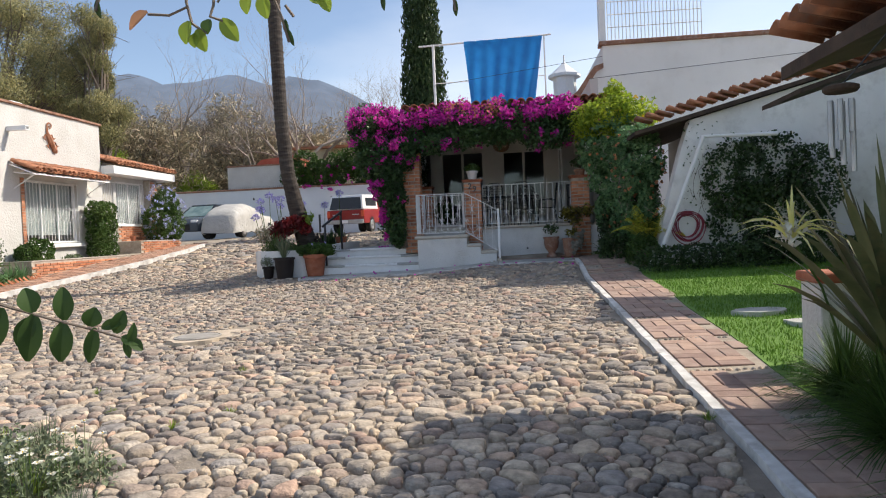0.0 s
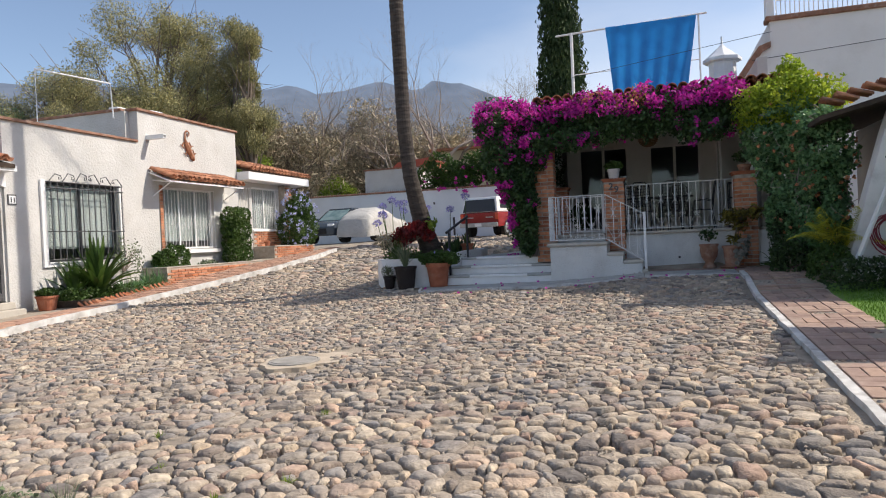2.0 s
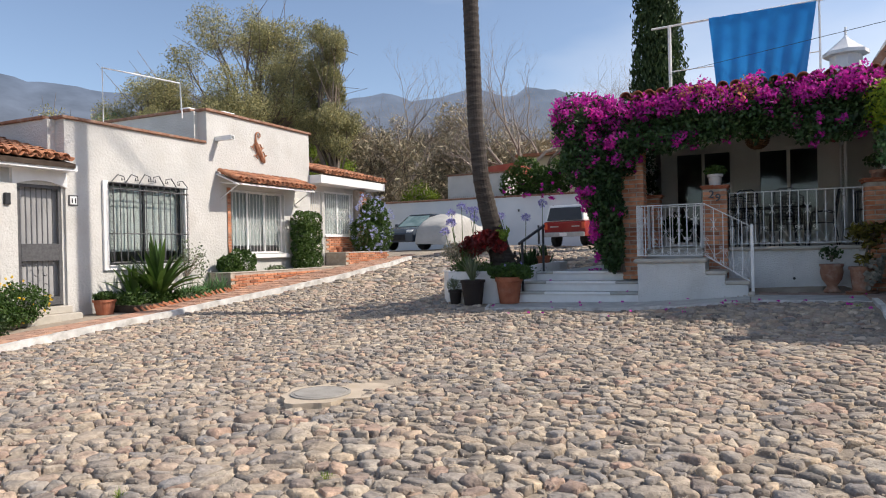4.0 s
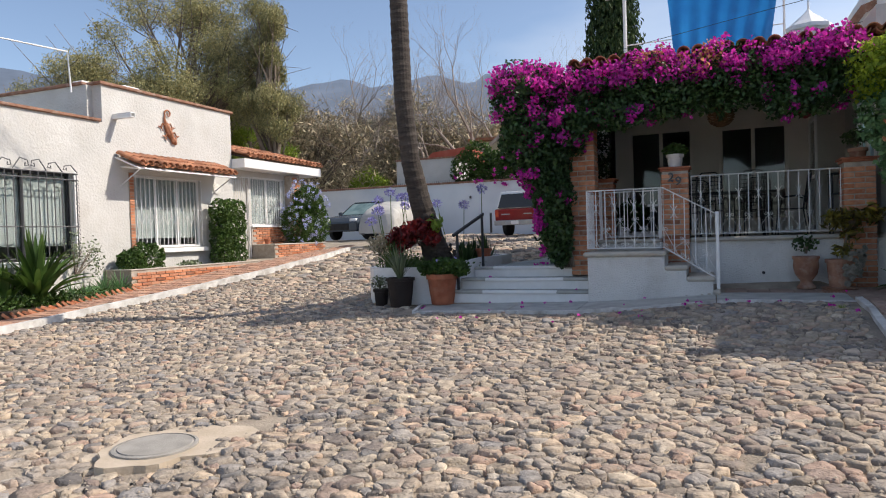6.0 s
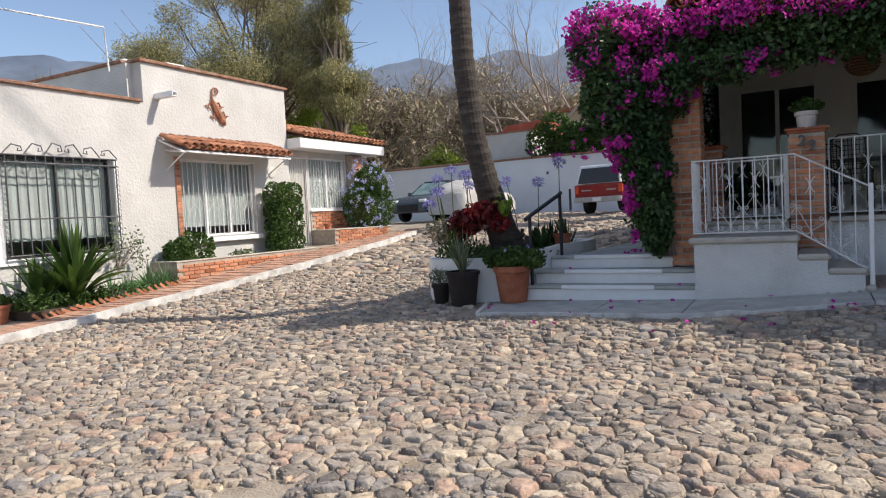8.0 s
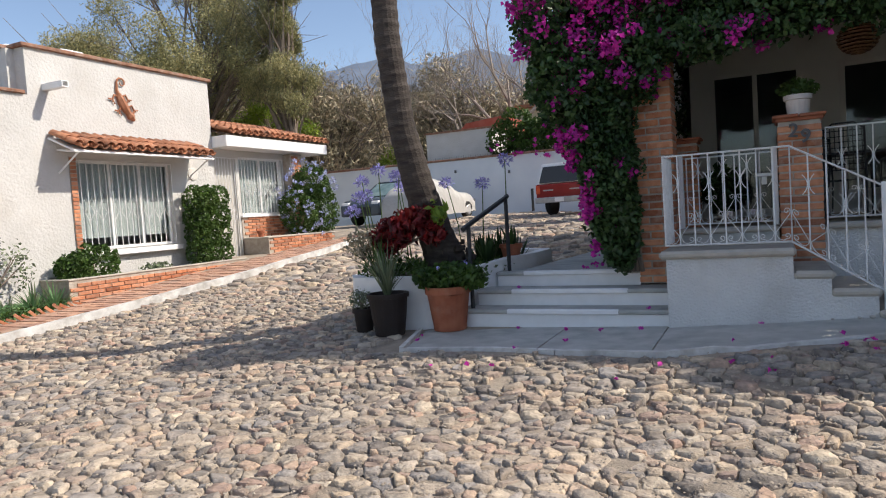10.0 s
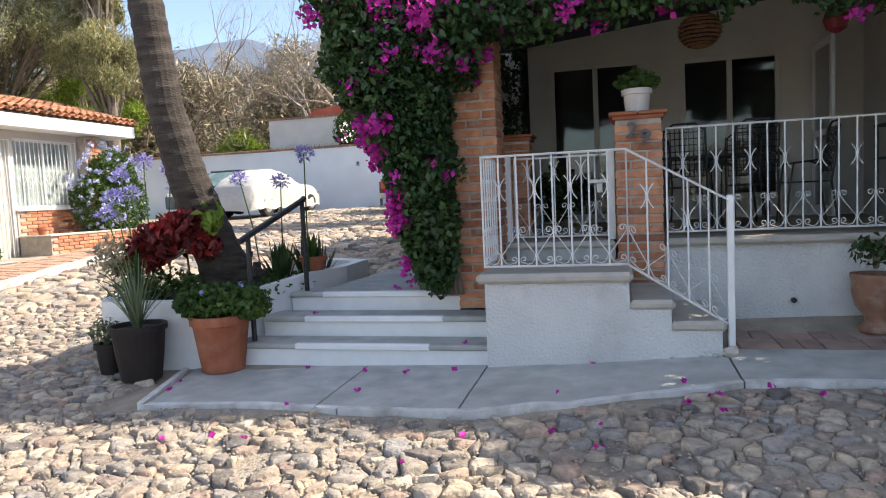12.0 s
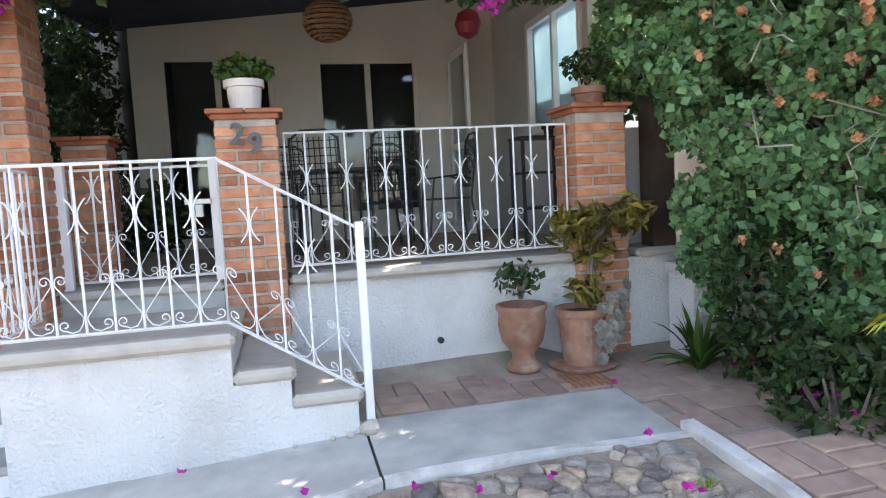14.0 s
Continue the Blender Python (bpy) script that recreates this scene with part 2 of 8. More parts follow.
M["brick"] = material("clay brick", [(0.42, 0.17, 0.09), (0.55, 0.27, 0.165)], 14, 0.92, 0.5, 70, vary="object", rand_cols=[(0.5, 0.42, 0.40), (1.0, 1.0, 1.0), (1.3, 1.25, 1.15), (0.75, 0.6, 0.55), (1.1, 0.95, 0.8)], stain=(0.5, 0.42, 0.35), sscale=9, samount=0.35)
M["brick_i"] = material("clay brick joined", [(0.42, 0.17, 0.09), (0.55, 0.27, 0.165)], 14, 0.92, 0.5, 70, vary="island", rand_cols=[(0.5, 0.42, 0.40), (1.0, 1.0, 1.0), (1.3, 1.25, 1.15), (0.75, 0.6, 0.55), (1.1, 0.95, 0.8)], stain=(0.5, 0.42, 0.35), sscale=9, samount=0.35)
M["paver"] = material("clay paver", [(0.33, 0.225, 0.185), (0.44, 0.315, 0.26)], 9, 0.9, 0.4, 60, vary="object", rand_cols=[(0.75, 0.72, 0.72), (1.0, 1.0, 1.0), (1.12, 1.08, 1.0)], stain=(0.34, 0.27, 0.22), sscale=2.5, samount=0.6)
M["paver_i"] = material("clay paver joined", [(0.40, 0.22, 0.155), (0.54, 0.34, 0.25)], 9, 0.9, 0.4, 60, vary="island", rand_cols=[(0.75, 0.72, 0.72), (1.0, 1.0, 1.0), (1.12, 1.08, 1.0)], stain=(0.34, 0.27, 0.22), sscale=2.5, samount=0.6)
M["mortar"] = material("pale mortar", [(0.34, 0.29, 0.24), (0.47, 0.42, 0.36)], 10, 0.95, 0.5, 50)
M["joint"] = material("sandy joint", [(0.30, 0.25, 0.20), (0.42, 0.36, 0.29)], 8, 0.97, 0.6, 60)
M["concrete"] = material("grey concrete", [(0.34, 0.345, 0.325), (0.50, 0.495, 0.465)], 5, 0.88, 0.4, 60, stain=(0.36, 0.345, 0.32), sscale=1.6, samount=0.6)
M["coping"] = material("cast stone coping", [(0.40, 0.37, 0.32), (0.54, 0.50, 0.44)], 5, 0.88, 0.3, 50, stain=(0.25, 0.22, 0.19), sscale=5, samount=0.45)
M["kerb"] = material("whitewashed kerb", [(0.50, 0.49, 0.47), (0.72, 0.71, 0.69)], 6, 0.9, 0.5, 40, stain=(0.30, 0.27, 0.24), sscale=3.5, samount=0.7)
M["dust"] = material("sandy soil", [(0.24, 0.20, 0.16), (0.44, 0.37, 0.29)], 3.2, 0.98, 0.8, 45, stain=(0.17, 0.15, 0.13), sscale=0.9, samount=0.7, dist=0.02)
M["tile"] = material("clay roof tile", [(0.36, 0.15, 0.085), (0.50, 0.25, 0.15)], 9, 0.88, 0.4, 50, vary="object", rand_cols=[(0.5, 0.45, 0.42), (1.0, 0.95, 0.9), (1.15, 1.1, 1.05)], stain=(0.16, 0.12, 0.10), sscale=5, samount=0.6)
M["cap"] = material("brick coping dark", [(0.20, 0.10, 0.065), (0.34, 0.18, 0.12)], 6, 0.9, 0.5, 50, stain=(0.5, 0.45, 0.4), sscale=8, samount=0.35)
M["wood"] = material("dark timber", [(0.035, 0.022, 0.015), (0.075, 0.05, 0.035)], 5, 0.8, 0.4, 50)
M["steel"] = material("galvanised steel", [(0.35, 0.36, 0.37), (0.48, 0.49, 0.5)], 8, 0.35, 0.1, 60, metal=0.7)
M["terra"] = material("terracotta", [(0.29, 0.085, 0.042), (0.40, 0.14, 0.075)], 7, 0.85, 0.3, 50, stain=(0.46, 0.28, 0.20), sscale=6, samount=0.25)
M["terra_old"] = material("old terracotta", [(0.25, 0.12, 0.08), (0.38, 0.21, 0.14)], 7, 0.88, 0.4, 50, stain=(0.50, 0.44, 0.38), sscale=5, samount=0.5)
M["blackpot"] = material("dark brown plastic", [(0.016, 0.011, 0.010), (0.028, 0.020, 0.018)], 4, 0.7, 0.05, 50)
M["whitepot"] = material("pale glazed pot", [(0.62, 0.56, 0.54), (0.72, 0.67, 0.64)], 5, 0.4, 0.05, 50)
M["soil"] = material("dark soil", [(0.05, 0.035, 0.025), (0.09, 0.07, 0.05)], 12, 0.97, 0.8, 60)
M["rock"] = material("river stone", [(0.23, 0.206, 0.182), (0.425, 0.382, 0.335)], 16, 0.92, 1.0, 42, vary="island",
                     rand_cols=[(0.60, 0.63, 0.68), (1.28, 1.18, 1.04), (0.78, 0.80, 0.85), (1.55, 1.38, 1.14), (1.28, 0.98, 0.86), (0.62, 0.62, 0.64), (1.65, 1.54, 1.34), (0.82, 0.86, 0.94), (1.2, 1.08, 0.93), (0.44, 0.45, 0.48), (1.38, 1.16, 1.02)], stain=(0.56, 0.45, 0.35), sscale=1.3, samount=0.42, detail=10.0, dist=0.015)
M["rock_o"] = material("river stone single", [(0.23, 0.206, 0.182), (0.425, 0.382, 0.335)], 16, 0.92, 1.0, 42, vary="object",
                     rand_cols=[(0.60, 0.63, 0.68), (1.28, 1.18, 1.04), (0.78, 0.80, 0.85), (1.55, 1.38, 1.14), (1.28, 0.98, 0.86), (0.62, 0.62, 0.64), (1.65, 1.54, 1.34), (0.82, 0.86, 0.94), (1.2, 1.08, 0.93), (0.44, 0.45, 0.48), (1.38, 1.16, 1.02)], stain=(0.56, 0.45, 0.35), sscale=1.3, samount=0.42, detail=10.0, dist=0.015)
M["grass"] = material("lawn", [(0.11, 0.23, 0.035), (0.18, 0.33, 0.06)], 3, 0.9, 0.6, 90, vary="island", rand_cols=[(0.7, 0.75, 0.7), (1.2, 1.15, 1.0)], translucent=0.25)
M["lawnsoil"] = material("lawn ground", [(0.09, 0.19, 0.03), (0.14, 0.26, 0.05)], 8, 0.95, 0.6, 90)
M["leafvivid"] = material("lime leaves", [(0.17, 0.27, 0.04), (0.32, 0.42, 0.07)], 2, 0.55, 0.0, 30, vary="island", rand_cols=[(0.6, 0.7, 0.6), (1.3, 1.2, 1.0)], translucent=0.4)
# Brighter copy of the lime leaves; the sunshine is put into the colour.
M["leaftop"] = material("lime leaves painted sunlit", [(0.30, 0.42, 0.05), (0.50, 0.58, 0.08)], 2, 0.5, 0.0, 30, vary="island", rand_cols=[(0.5, 0.6, 0.5), (1.2, 1.15, 1.0)], translucent=0.5)
M["leafflax"] = material("stiff flax leaves", [(0.075, 0.10, 0.045), (0.16, 0.185, 0.09)], 6, 0.45, 0.2, 30, vary="object", rand_cols=[(0.6, 0.6, 0.6), (1.1, 1.05, 1.0), (1.5, 1.35, 1.1)], stain=(0.22, 0.17, 0.08), sscale=5, samount=0.5, translucent=0.2, stretch=(1, 1, 0.3))
M["leafcroton"] = material("croton leaves", [(0.10, 0.09, 0.03), (0.30, 0.26, 0.05)], 9, 0.45, 0.0, 30, vary="island", rand_cols=[(0.4, 0.35, 0.35), (0.9, 0.9, 0.7), (1.5, 1.4, 1.0)], translucent=0.3)
M["leafdark"] = material("dark green leaves", [(0.025, 0.055, 0.018), (0.05, 0.095, 0.03)], 2, 0.5, 0.0, 30, vary="island", rand_cols=[(0.55, 0.6, 0.6), (1.35, 1.3, 1.1)], translucent=0.25)
M["leafvine"] = material("glossy vine leaves", [(0.032, 0.075, 0.028), (0.065, 0.125, 0.045)], 2, 0.4, 0.0, 30, vary="island", rand_cols=[(0.5, 0.55, 0.55), (1.45, 1.4, 1.2)], translucent=0.28)
M["leafmid"] = material("green leaves", [(0.04, 0.09, 0.02), (0.08, 0.15, 0.035)], 2, 0.5, 0.0, 30, vary="island", rand_cols=[(0.6, 0.65, 0.6), (1.4, 1.3, 1.1)], translucent=0.3)
M["leafshrub"] = material("soft green leaves", [(0.105, 0.225, 0.10), (0.20, 0.37, 0.19)], 2, 0.5, 0.0, 30, vary="island", rand_cols=[(0.6, 0.65, 0.6), (1.35, 1.25, 1.1)], translucent=0.35)
M["leafgrey"] = material("grey green leaves", [(0.13, 0.17, 0.10), (0.21, 0.25, 0.16)], 2, 0.6, 0.0, 30, vary="island", rand_cols=[(0.7, 0.7, 0.7), (1.3, 1.3, 1.2)], translucent=0.2)
M["leaftree"] = material("dusty tree leaves", [(0.28, 0.28, 0.14), (0.44, 0.42, 0.24)], 0.4, 0.6, 0.0, 30, vary="island", rand_cols=[(0.55, 0.6, 0.6), (1.4, 1.3, 1.1)], translucent=0.3)
M["leafdry"] = material("dry brush", [(0.38, 0.335, 0.25), (0.53, 0.475, 0.365)], 0.3, 0.8, 0.0, 30, vary="island", rand_cols=[(0.6, 0.65, 0.6), (1.3, 1.2, 1.1)], translucent=0.2)
M["leafred"] = material("crimson leaves", [(0.13, 0.010, 0.014), (0.30, 0.03, 0.035)], 3, 0.45, 0.0, 30, vary="island", rand_cols=[(0.35, 0.5, 0.5), (1.4, 1.2, 1.0)], translucent=0.25)
M["leafyellow"] = material("yellow green fronds", [(0.38, 0.40, 0.04), (0.60, 0.56, 0.07)], 3, 0.5, 0.0, 30, vary="island", translucent=0.35)
M["leafcypress"] = material("cypress leaves", [(0.03, 0.06, 0.02), (0.06, 0.10, 0.035)], 1, 0.7, 0.0, 30, vary="island", rand_cols=[(0.5, 0.6, 0.6), (1.5, 1.4, 1.2)], translucent=0.15)
M["bract"] = material("magenta bracts", [(0.58, 0.014, 0.34), (0.74, 0.055, 0.48)], 3, 0.6, 0.0, 30, vary="island", rand_cols=[(0.65, 0.8, 0.8), (1.25, 1.5, 1.2)], translucent=0.4)
M["bractorange"] = material("faded orange bracts", [(0.55, 0.24, 0.12), (0.70, 0.38, 0.20)], 3, 0.6, 0.0, 30, vary="island", translucent=0.35)
M["blueflower"] = material("lilac blue petals", [(0.28, 0.27, 0.60), (0.42, 0.40, 0.74)], 5, 0.6, 0.0, 30, vary="island", translucent=0.3)
M["paleblueflower"] = material("pale blue petals", [(0.42, 0.46, 0.72), (0.58, 0.62, 0.86)], 5, 0.6, 0.0, 30, vary="island", translucent=0.3)
M["whiteflower"] = material("white petals", [(0.75, 0.75, 0.68), (0.85, 0.84, 0.76)], 5, 0.6, 0.0, 30, translucent=0.3)
M["yellowflower"] = material("yellow petals", [(0.75, 0.50, 0.03), (0.85, 0.62, 0.06)], 5, 0.6, 0.0, 30, translucent=0.3)
M["bark"] = material("grey bark", [(0.13, 0.10, 0.08), (0.22, 0.18, 0.145)], 6, 0.95, 0.8, 30)
M["twig"] = material("pale twigs", [(0.25, 0.205, 0.17), (0.36, 0.31, 0.27)], 2, 0.95, 0.0, 30)
M["palmbark"] = material("palm trunk", [(0.034, 0.027, 0.024), (0.08, 0.066, 0.057)], 5, 0.95, 0.8, 28, stretch=(1, 1, 4), stain=(0.09, 0.075, 0.065), sscale=3, samount=0.5)
# Grey for stand-in room walls, toned by how dim the rooms read.
M["dark"] = material("grey room backing", [(0.28, 0.28, 0.285), (0.36, 0.36, 0.365)], 1, 0.9, 0.0)
M["curtain"] = material("pale curtain", [(0.72, 0.72, 0.71), (0.84, 0.84, 0.83)], 3, 0.9, 0.0, 14, stretch=(1, 12, 0.5), translucent=0.2)
M["tarp"] = material("blue tarpaulin", [(0.01, 0.20, 0.58), (0.02, 0.30, 0.74)], 1.5, 0.45, 0.3, 8, translucent=0.35)
M["glass"] = glass("window glass")
M["blueglass"] = material("pale blue window film", [(0.42, 0.58, 0.66), (0.56, 0.70, 0.76)], 2, 0.15, 0.0, translucent=0.5)
M["rubber"] = material("tyre rubber", [(0.02, 0.02, 0.02), (0.03, 0.03, 0.03)], 8, 0.8, 0.1)
M["redpaint"] = material("red car paint", [(0.26, 0.018, 0.018), (0.32, 0.028, 0.024)], 2, 0.25, 0.0)
M["darkpaint"] = material("blue grey car paint", [(0.05, 0.065, 0.085), (0.06, 0.075, 0.10)], 2, 0.25, 0.0)
M["darkglass"] = material("tinted car glass", [(0.015, 0.018, 0.02), (0.02, 0.022, 0.025)], 2, 0.08, 0.0, spec=0.6)
M["cloth"] = material("car cover cloth", [(0.38, 0.37, 0.35), (0.50, 0.49, 0.465)], 1.2, 0.7, 0.7, 5, dist=0.05)
M["hosered"] = material("crimson hose", [(0.22, 0.02, 0.04), (0.30, 0.04, 0.06)], 5, 0.5, 0.0)
M["hosegreen"] = material("green hose", [(0.01, 0.12, 0.08), (0.02, 0.16, 0.11)], 5, 0.5, 0.0)
M["manhole"] = material("cement lid", [(0.27, 0.255, 0.23), (0.36, 0.34, 0.31)], 6, 0.85, 0.4, 60)
M["straw"] = material("woven cane", [(0.16, 0.085, 0.045), (0.28, 0.16, 0.09)], 30, 0.8, 0.5, 60)
M["rust"] = material("rusty metal", [(0.30, 0.12, 0.06), (0.42, 0.19, 0.11)], 12, 0.7, 0.3, 50)

# ---- ground ----
KERB_L = [(-9.3, -6), (-9.3, 5), (-9.4, 8.3), (-9.65, 10.5), (-9.7, 12.3), (-9.35, 15), (-9.2, 17.5), (-9.45, 20), (-9.95, 22.3)]
KX = 1.57  # line of the straight kerb


def kerb_left(y):
    for (x0, y0), (x1, y1) in zip(KERB_L, KERB_L[1:]):
        if y0 <= y <= y1:
            return x0 + (x1 - x0) * (y - y0) / (y1 - y0)
    return KERB_L[-1][0] if y > 0 else KERB_L[0][0]


def slab_front(x):
    pts = [(-3.85, 13.05), (-3.0, 13.10), (-2.4, 13.02), (-1.45, 12.98), (-0.7, 13.22), (-0.3, 13.30), (0.15, 13.42), (0.8, 13.45), (1.6, 13.40)]
    for (x0, y0), (x1, y1) in zip(pts, pts[1:]):
        if x <= x1:
            return y0 + (y1 - y0) * max(0, (x - x0)) / (x1 - x0)
    return pts[-1][1]


def slab_z(x, y=14):
    pts = [(-3.85, 0.82), (-1.6, 0.87), (0.1, 0.99), (1.6, 0.99), (6, 1.0)]
    for (x0, z0), (x1, z1) in zip(pts, pts[1:]):
        if x <= x1:
            z = z0 + (z1 - z0) * max(0, (x - x0)) / (x1 - x0)
            return z - 0.045 * max(0.0, 14.1 - y) * (1 if x > -1 else 0.3)
    return 1.0


def build_ground():
    xs = sorted({*np.arange(-60, -14, 4.0), *np.arange(-14, 4, 0.35), *np.arange(4, 60, 4.0), 900.0, -900.0, 250.0, -250.0})
    ys = sorted({*np.arange(-40, -2, 4.0), *np.arange(-2, 24, 0.35), *np.arange(24, 60, 3.0), 120.0, 300.0, 900.0, 2500.0, -300.0})
    vs = [(x, y, gz(x, y) - (0.026 if abs(y) < 60 and abs(x) < 60 else 0.1) + 0.016 * noise.noise((x * 1.1, y * 1.1, 0))) for y in ys for x in xs]
    n = len(xs)
    fs = [(j * n + i, j * n + i + 1, (j + 1) * n + i + 1, (j + 1) * n + i) for j in range(len(ys) - 1) for i in range(n - 1)]
    g = part("ground", np_mesh("ground", vs, fs, M["dust"], True))
    return tagged(g, "sandy packed earth between rounded cobbles", "ground", "", "structure")


ground = build_ground()


def strip(bm, left, right, zf, thick, top_only=False):
    """A slab between two lines of (x, y) points, its top at zf(x, y)."""
    rows = [[bm.verts.new((x, y, zf(x, y))) for x, y in ((a[0] + (b[0] - a[0]) * t, a[1] + (b[1] - a[1]) * t) for t in (0, 1))] + [bm.verts.new((b[0], b[1], zf(*b) - thick)), bm.verts.new((a[0], a[1], zf(*a) - thick))] for a, b in zip(left, right)]
    for p, q in zip(rows, rows[1:]):
        for k in range(4):
            bm.faces.new((p[k], p[(k + 1) % 4], q[(k + 1) % 4], q[k]))
    bm.faces.new(rows[0][::-1])
    bm.faces.new(rows[-1])
    bmesh.ops.recalc_face_normals(bm, faces=bm.faces)


# kerbs
bm = bmesh.new()
ys = [y for y in np.arange(-4, 22.31, 0.4)]
strip(bm, [(kerb_left(y) - 0.13, y) for y in ys], [(kerb_left(y) + 0.012 * math.sin(y * 5), y) for y in ys], lambda x, y: gz(kerb_left(y), y) + 0.085, 0.25)
kerb_w = tagged(part("kerb", bm, M["kerb"]), "low whitewashed concrete kerb along the brick pavement", "kerb", "", "structure")
bm = bmesh.new()
ys = [y for y in np.arange(-4, 13.51, 0.35)]
strip(bm, [(KX + 0.008 * math.sin(y * 7), y) for y in ys], [(KX + 0.075, y) for y in ys], lambda x, y: gz(x, y) + 0.035, 0.2)
kerb_e = tagged(part("kerb", bm, M["kerb"]), "low whitewashed concrete kerb along the garden walk", "kerb", "", "structure")

# brick pavement on the left: a bed; its pavers follow at the end of the file
bm = bmesh.new()
ys = [y for y in np.arange(-4, 22.31, 0.4)]
strip(bm, [(-12.2, y) for y in ys], [(kerb_left(y) - 0.13, y) for y in ys], lambda x, y: gz(kerb_left(y), y) + 0.062, 0.3)
pavement_w = tagged(part("pavement", bm, M["joint"]), "reddish brick pavement in front of the white houses", "pavement", "", "structure")
# garden walk on the right


def lawn_edge(y):
    return 2.30 + 0.035 * max(0, y - 5) + 0.02 * math.sin(y * 2.1)


bm = bmesh.new()
ys = [y for y in np.arange(-4, 13.4, 0.35)]
strip(bm, [(KX + 0.075, y) for y in ys], [(lawn_edge(y), y) for y in ys], lambda x, y: gz(x, y) + 0.022, 0.2)
walk_e = tagged(part("pavement", bm, M["joint"]), "brick garden walk with thin cobble rows across it", "pavement", "", "structure")
# brick apron before the porch
bm = bmesh.new()
xs = [x for x in np.arange(0.16, 4.3, 0.3)]
strip(bm, [(x, 15.1) for x in xs], [(x, 14.16 if x < 1.55 else 13.35) for x in xs], lambda x, y: slab_z(x, y) - 0.02, 0.3)
apron = tagged(part("pavement", bm, M["joint"]), "brick paved apron below the porch wall", "pavement", "", "structure")

# concrete slab and its whitened edge
bm = bmesh.new()
for xa, xb in ((-3.85, -2.58), (-2.565, -1.62), (-1.605, 0.06), (0.075, 1.57)):
    xs = list(np.linspace(xa, xb, 8))
    strip(bm, [(x if x > -3.0 else x - (-3.0 - x) * 0.35, 14.3 if x < -0.6 else 14.16) for x in xs], [(x, slab_front(x) + 0.05) for x in xs], slab_z, 0.3)
slab = tagged(part("pavement", bm, M["concrete"]), "smooth grey concrete slab at the foot of the steps", "pavement", "", "structure")
bm = bmesh.new()
for xa, xb in ((-3.85, -2.57), (-2.56, -2.40), (-2.39, 0.065), (0.075, 1.57)):
    xs = list(np.linspace(xa, xb, max(2, int((xb - xa) / 0.18))))
    strip(bm, [(x, slab_front(x) + 0.055) for x in xs], [(x, slab_front(x) + 0.012 * math.sin(x * 9)) for x in xs], lambda x, y: slab_z(x, y) + 0.006, 0.3)
prism(bm, [(-3.90, 13.05), (-3.85, 13.05), (-4.15, 14.05), (-4.20, 14.05)], "z", 0.6, 0.826)
slab_edge = tagged(part("kerb", bm, M["kerb"]), "chipped whitewashed edge of the concrete slab", "kerb", "", "structure")

# ---- steps to the upper level ----
steps = thing("stairs", "three low grey steps with white risers and whitened nosings", "stairs", kind="structure")
for i, (ny, nz, x1) in enumerate(((14.05, 1.02, -1.60), (14.35, 1.185, -1.60), (14.66, 1.348, -1.95))):
    yb = (14.36, 14.67, 14.95)[i]
    bm = bmesh.new()
    box(bm, -3.75 + 0.12 * i, x1, ny + 0.03, yb + 0.1, nz - 0.30, nz - 0.045)
    part("riser", bm, M["white"], steps)
    bm = bmesh.new()
    box(bm, -3.76 + 0.12 * i, x1, ny, yb + 0.02, nz - 0.045, nz, 0.014)
    part("tread", bm, M["concrete"], steps)
    a = (-3.19, -3.24, -3.20)[i]
    b = (-2.06, -2.02, -2.05)[i]
    bm = bmesh.new()
    box(bm, a, b, ny - 0.004, ny + 0.05, nz - 0.047, nz + 0.004, 0.01)
    part("nosing", bm, M["white"], steps, "whitewashed strip on the nosing")
bm = bmesh.new()
prism(bm, [(-3.25, 14.9), (-1.95, 14.9), (-1.95, 15.2), (-2.25, 19.5), (-2.9, 19.5)], "z", 1.0, 1.352)
upper_walk = tagged(part("pavement", bm, M["concrete"]), "narrow concrete walk beyond the top step", "pavement", "", "structure")

# ---- porch ----
bm = bmesh.new()
prism(bm, [(-1.60, 0.6), (0.035, 0.6), (0.035, 1.15), (-0.294, 1.15), (-0.294, 1.30), (-0.572, 1.30), (-0.572, 1.49), (-1.60, 1.49)], "y", 14.0, 14.95)
platform = tagged(part("wall_stair", bm, M["stucco_low"]), "white stuccoed stepped side of the porch stair", "wall", "", "structure")
pst = thing("stairs", "porch landing and two steps with rounded stone nosings", "stairs", kind="structure")
for x0, x1, z, oy in ((-1.66, -0.545, 1.565, 0.04), (-0.572, -0.265, 1.365, 0.02), (-0.30, 0.065, 1.215, 0.02)):
    bm = bmesh.new()
    box(bm, x0, x1, 14.0 - oy, 14.93, z - 0.072, z, 0.024)
    part("tread", bm, M["coping"], pst)
bm = bmesh.new()
box(bm, -1.60, -0.66, 14.93, 15.2, 1.40, 1.66)
part("riser", bm, M["concrete"], pst)
bm = bmesh.new()
box(bm, -1.60, -0.66, 14.90, 15.25, 1.66, 1.72, 0.02)
part("tread", bm, M["coping"], pst)

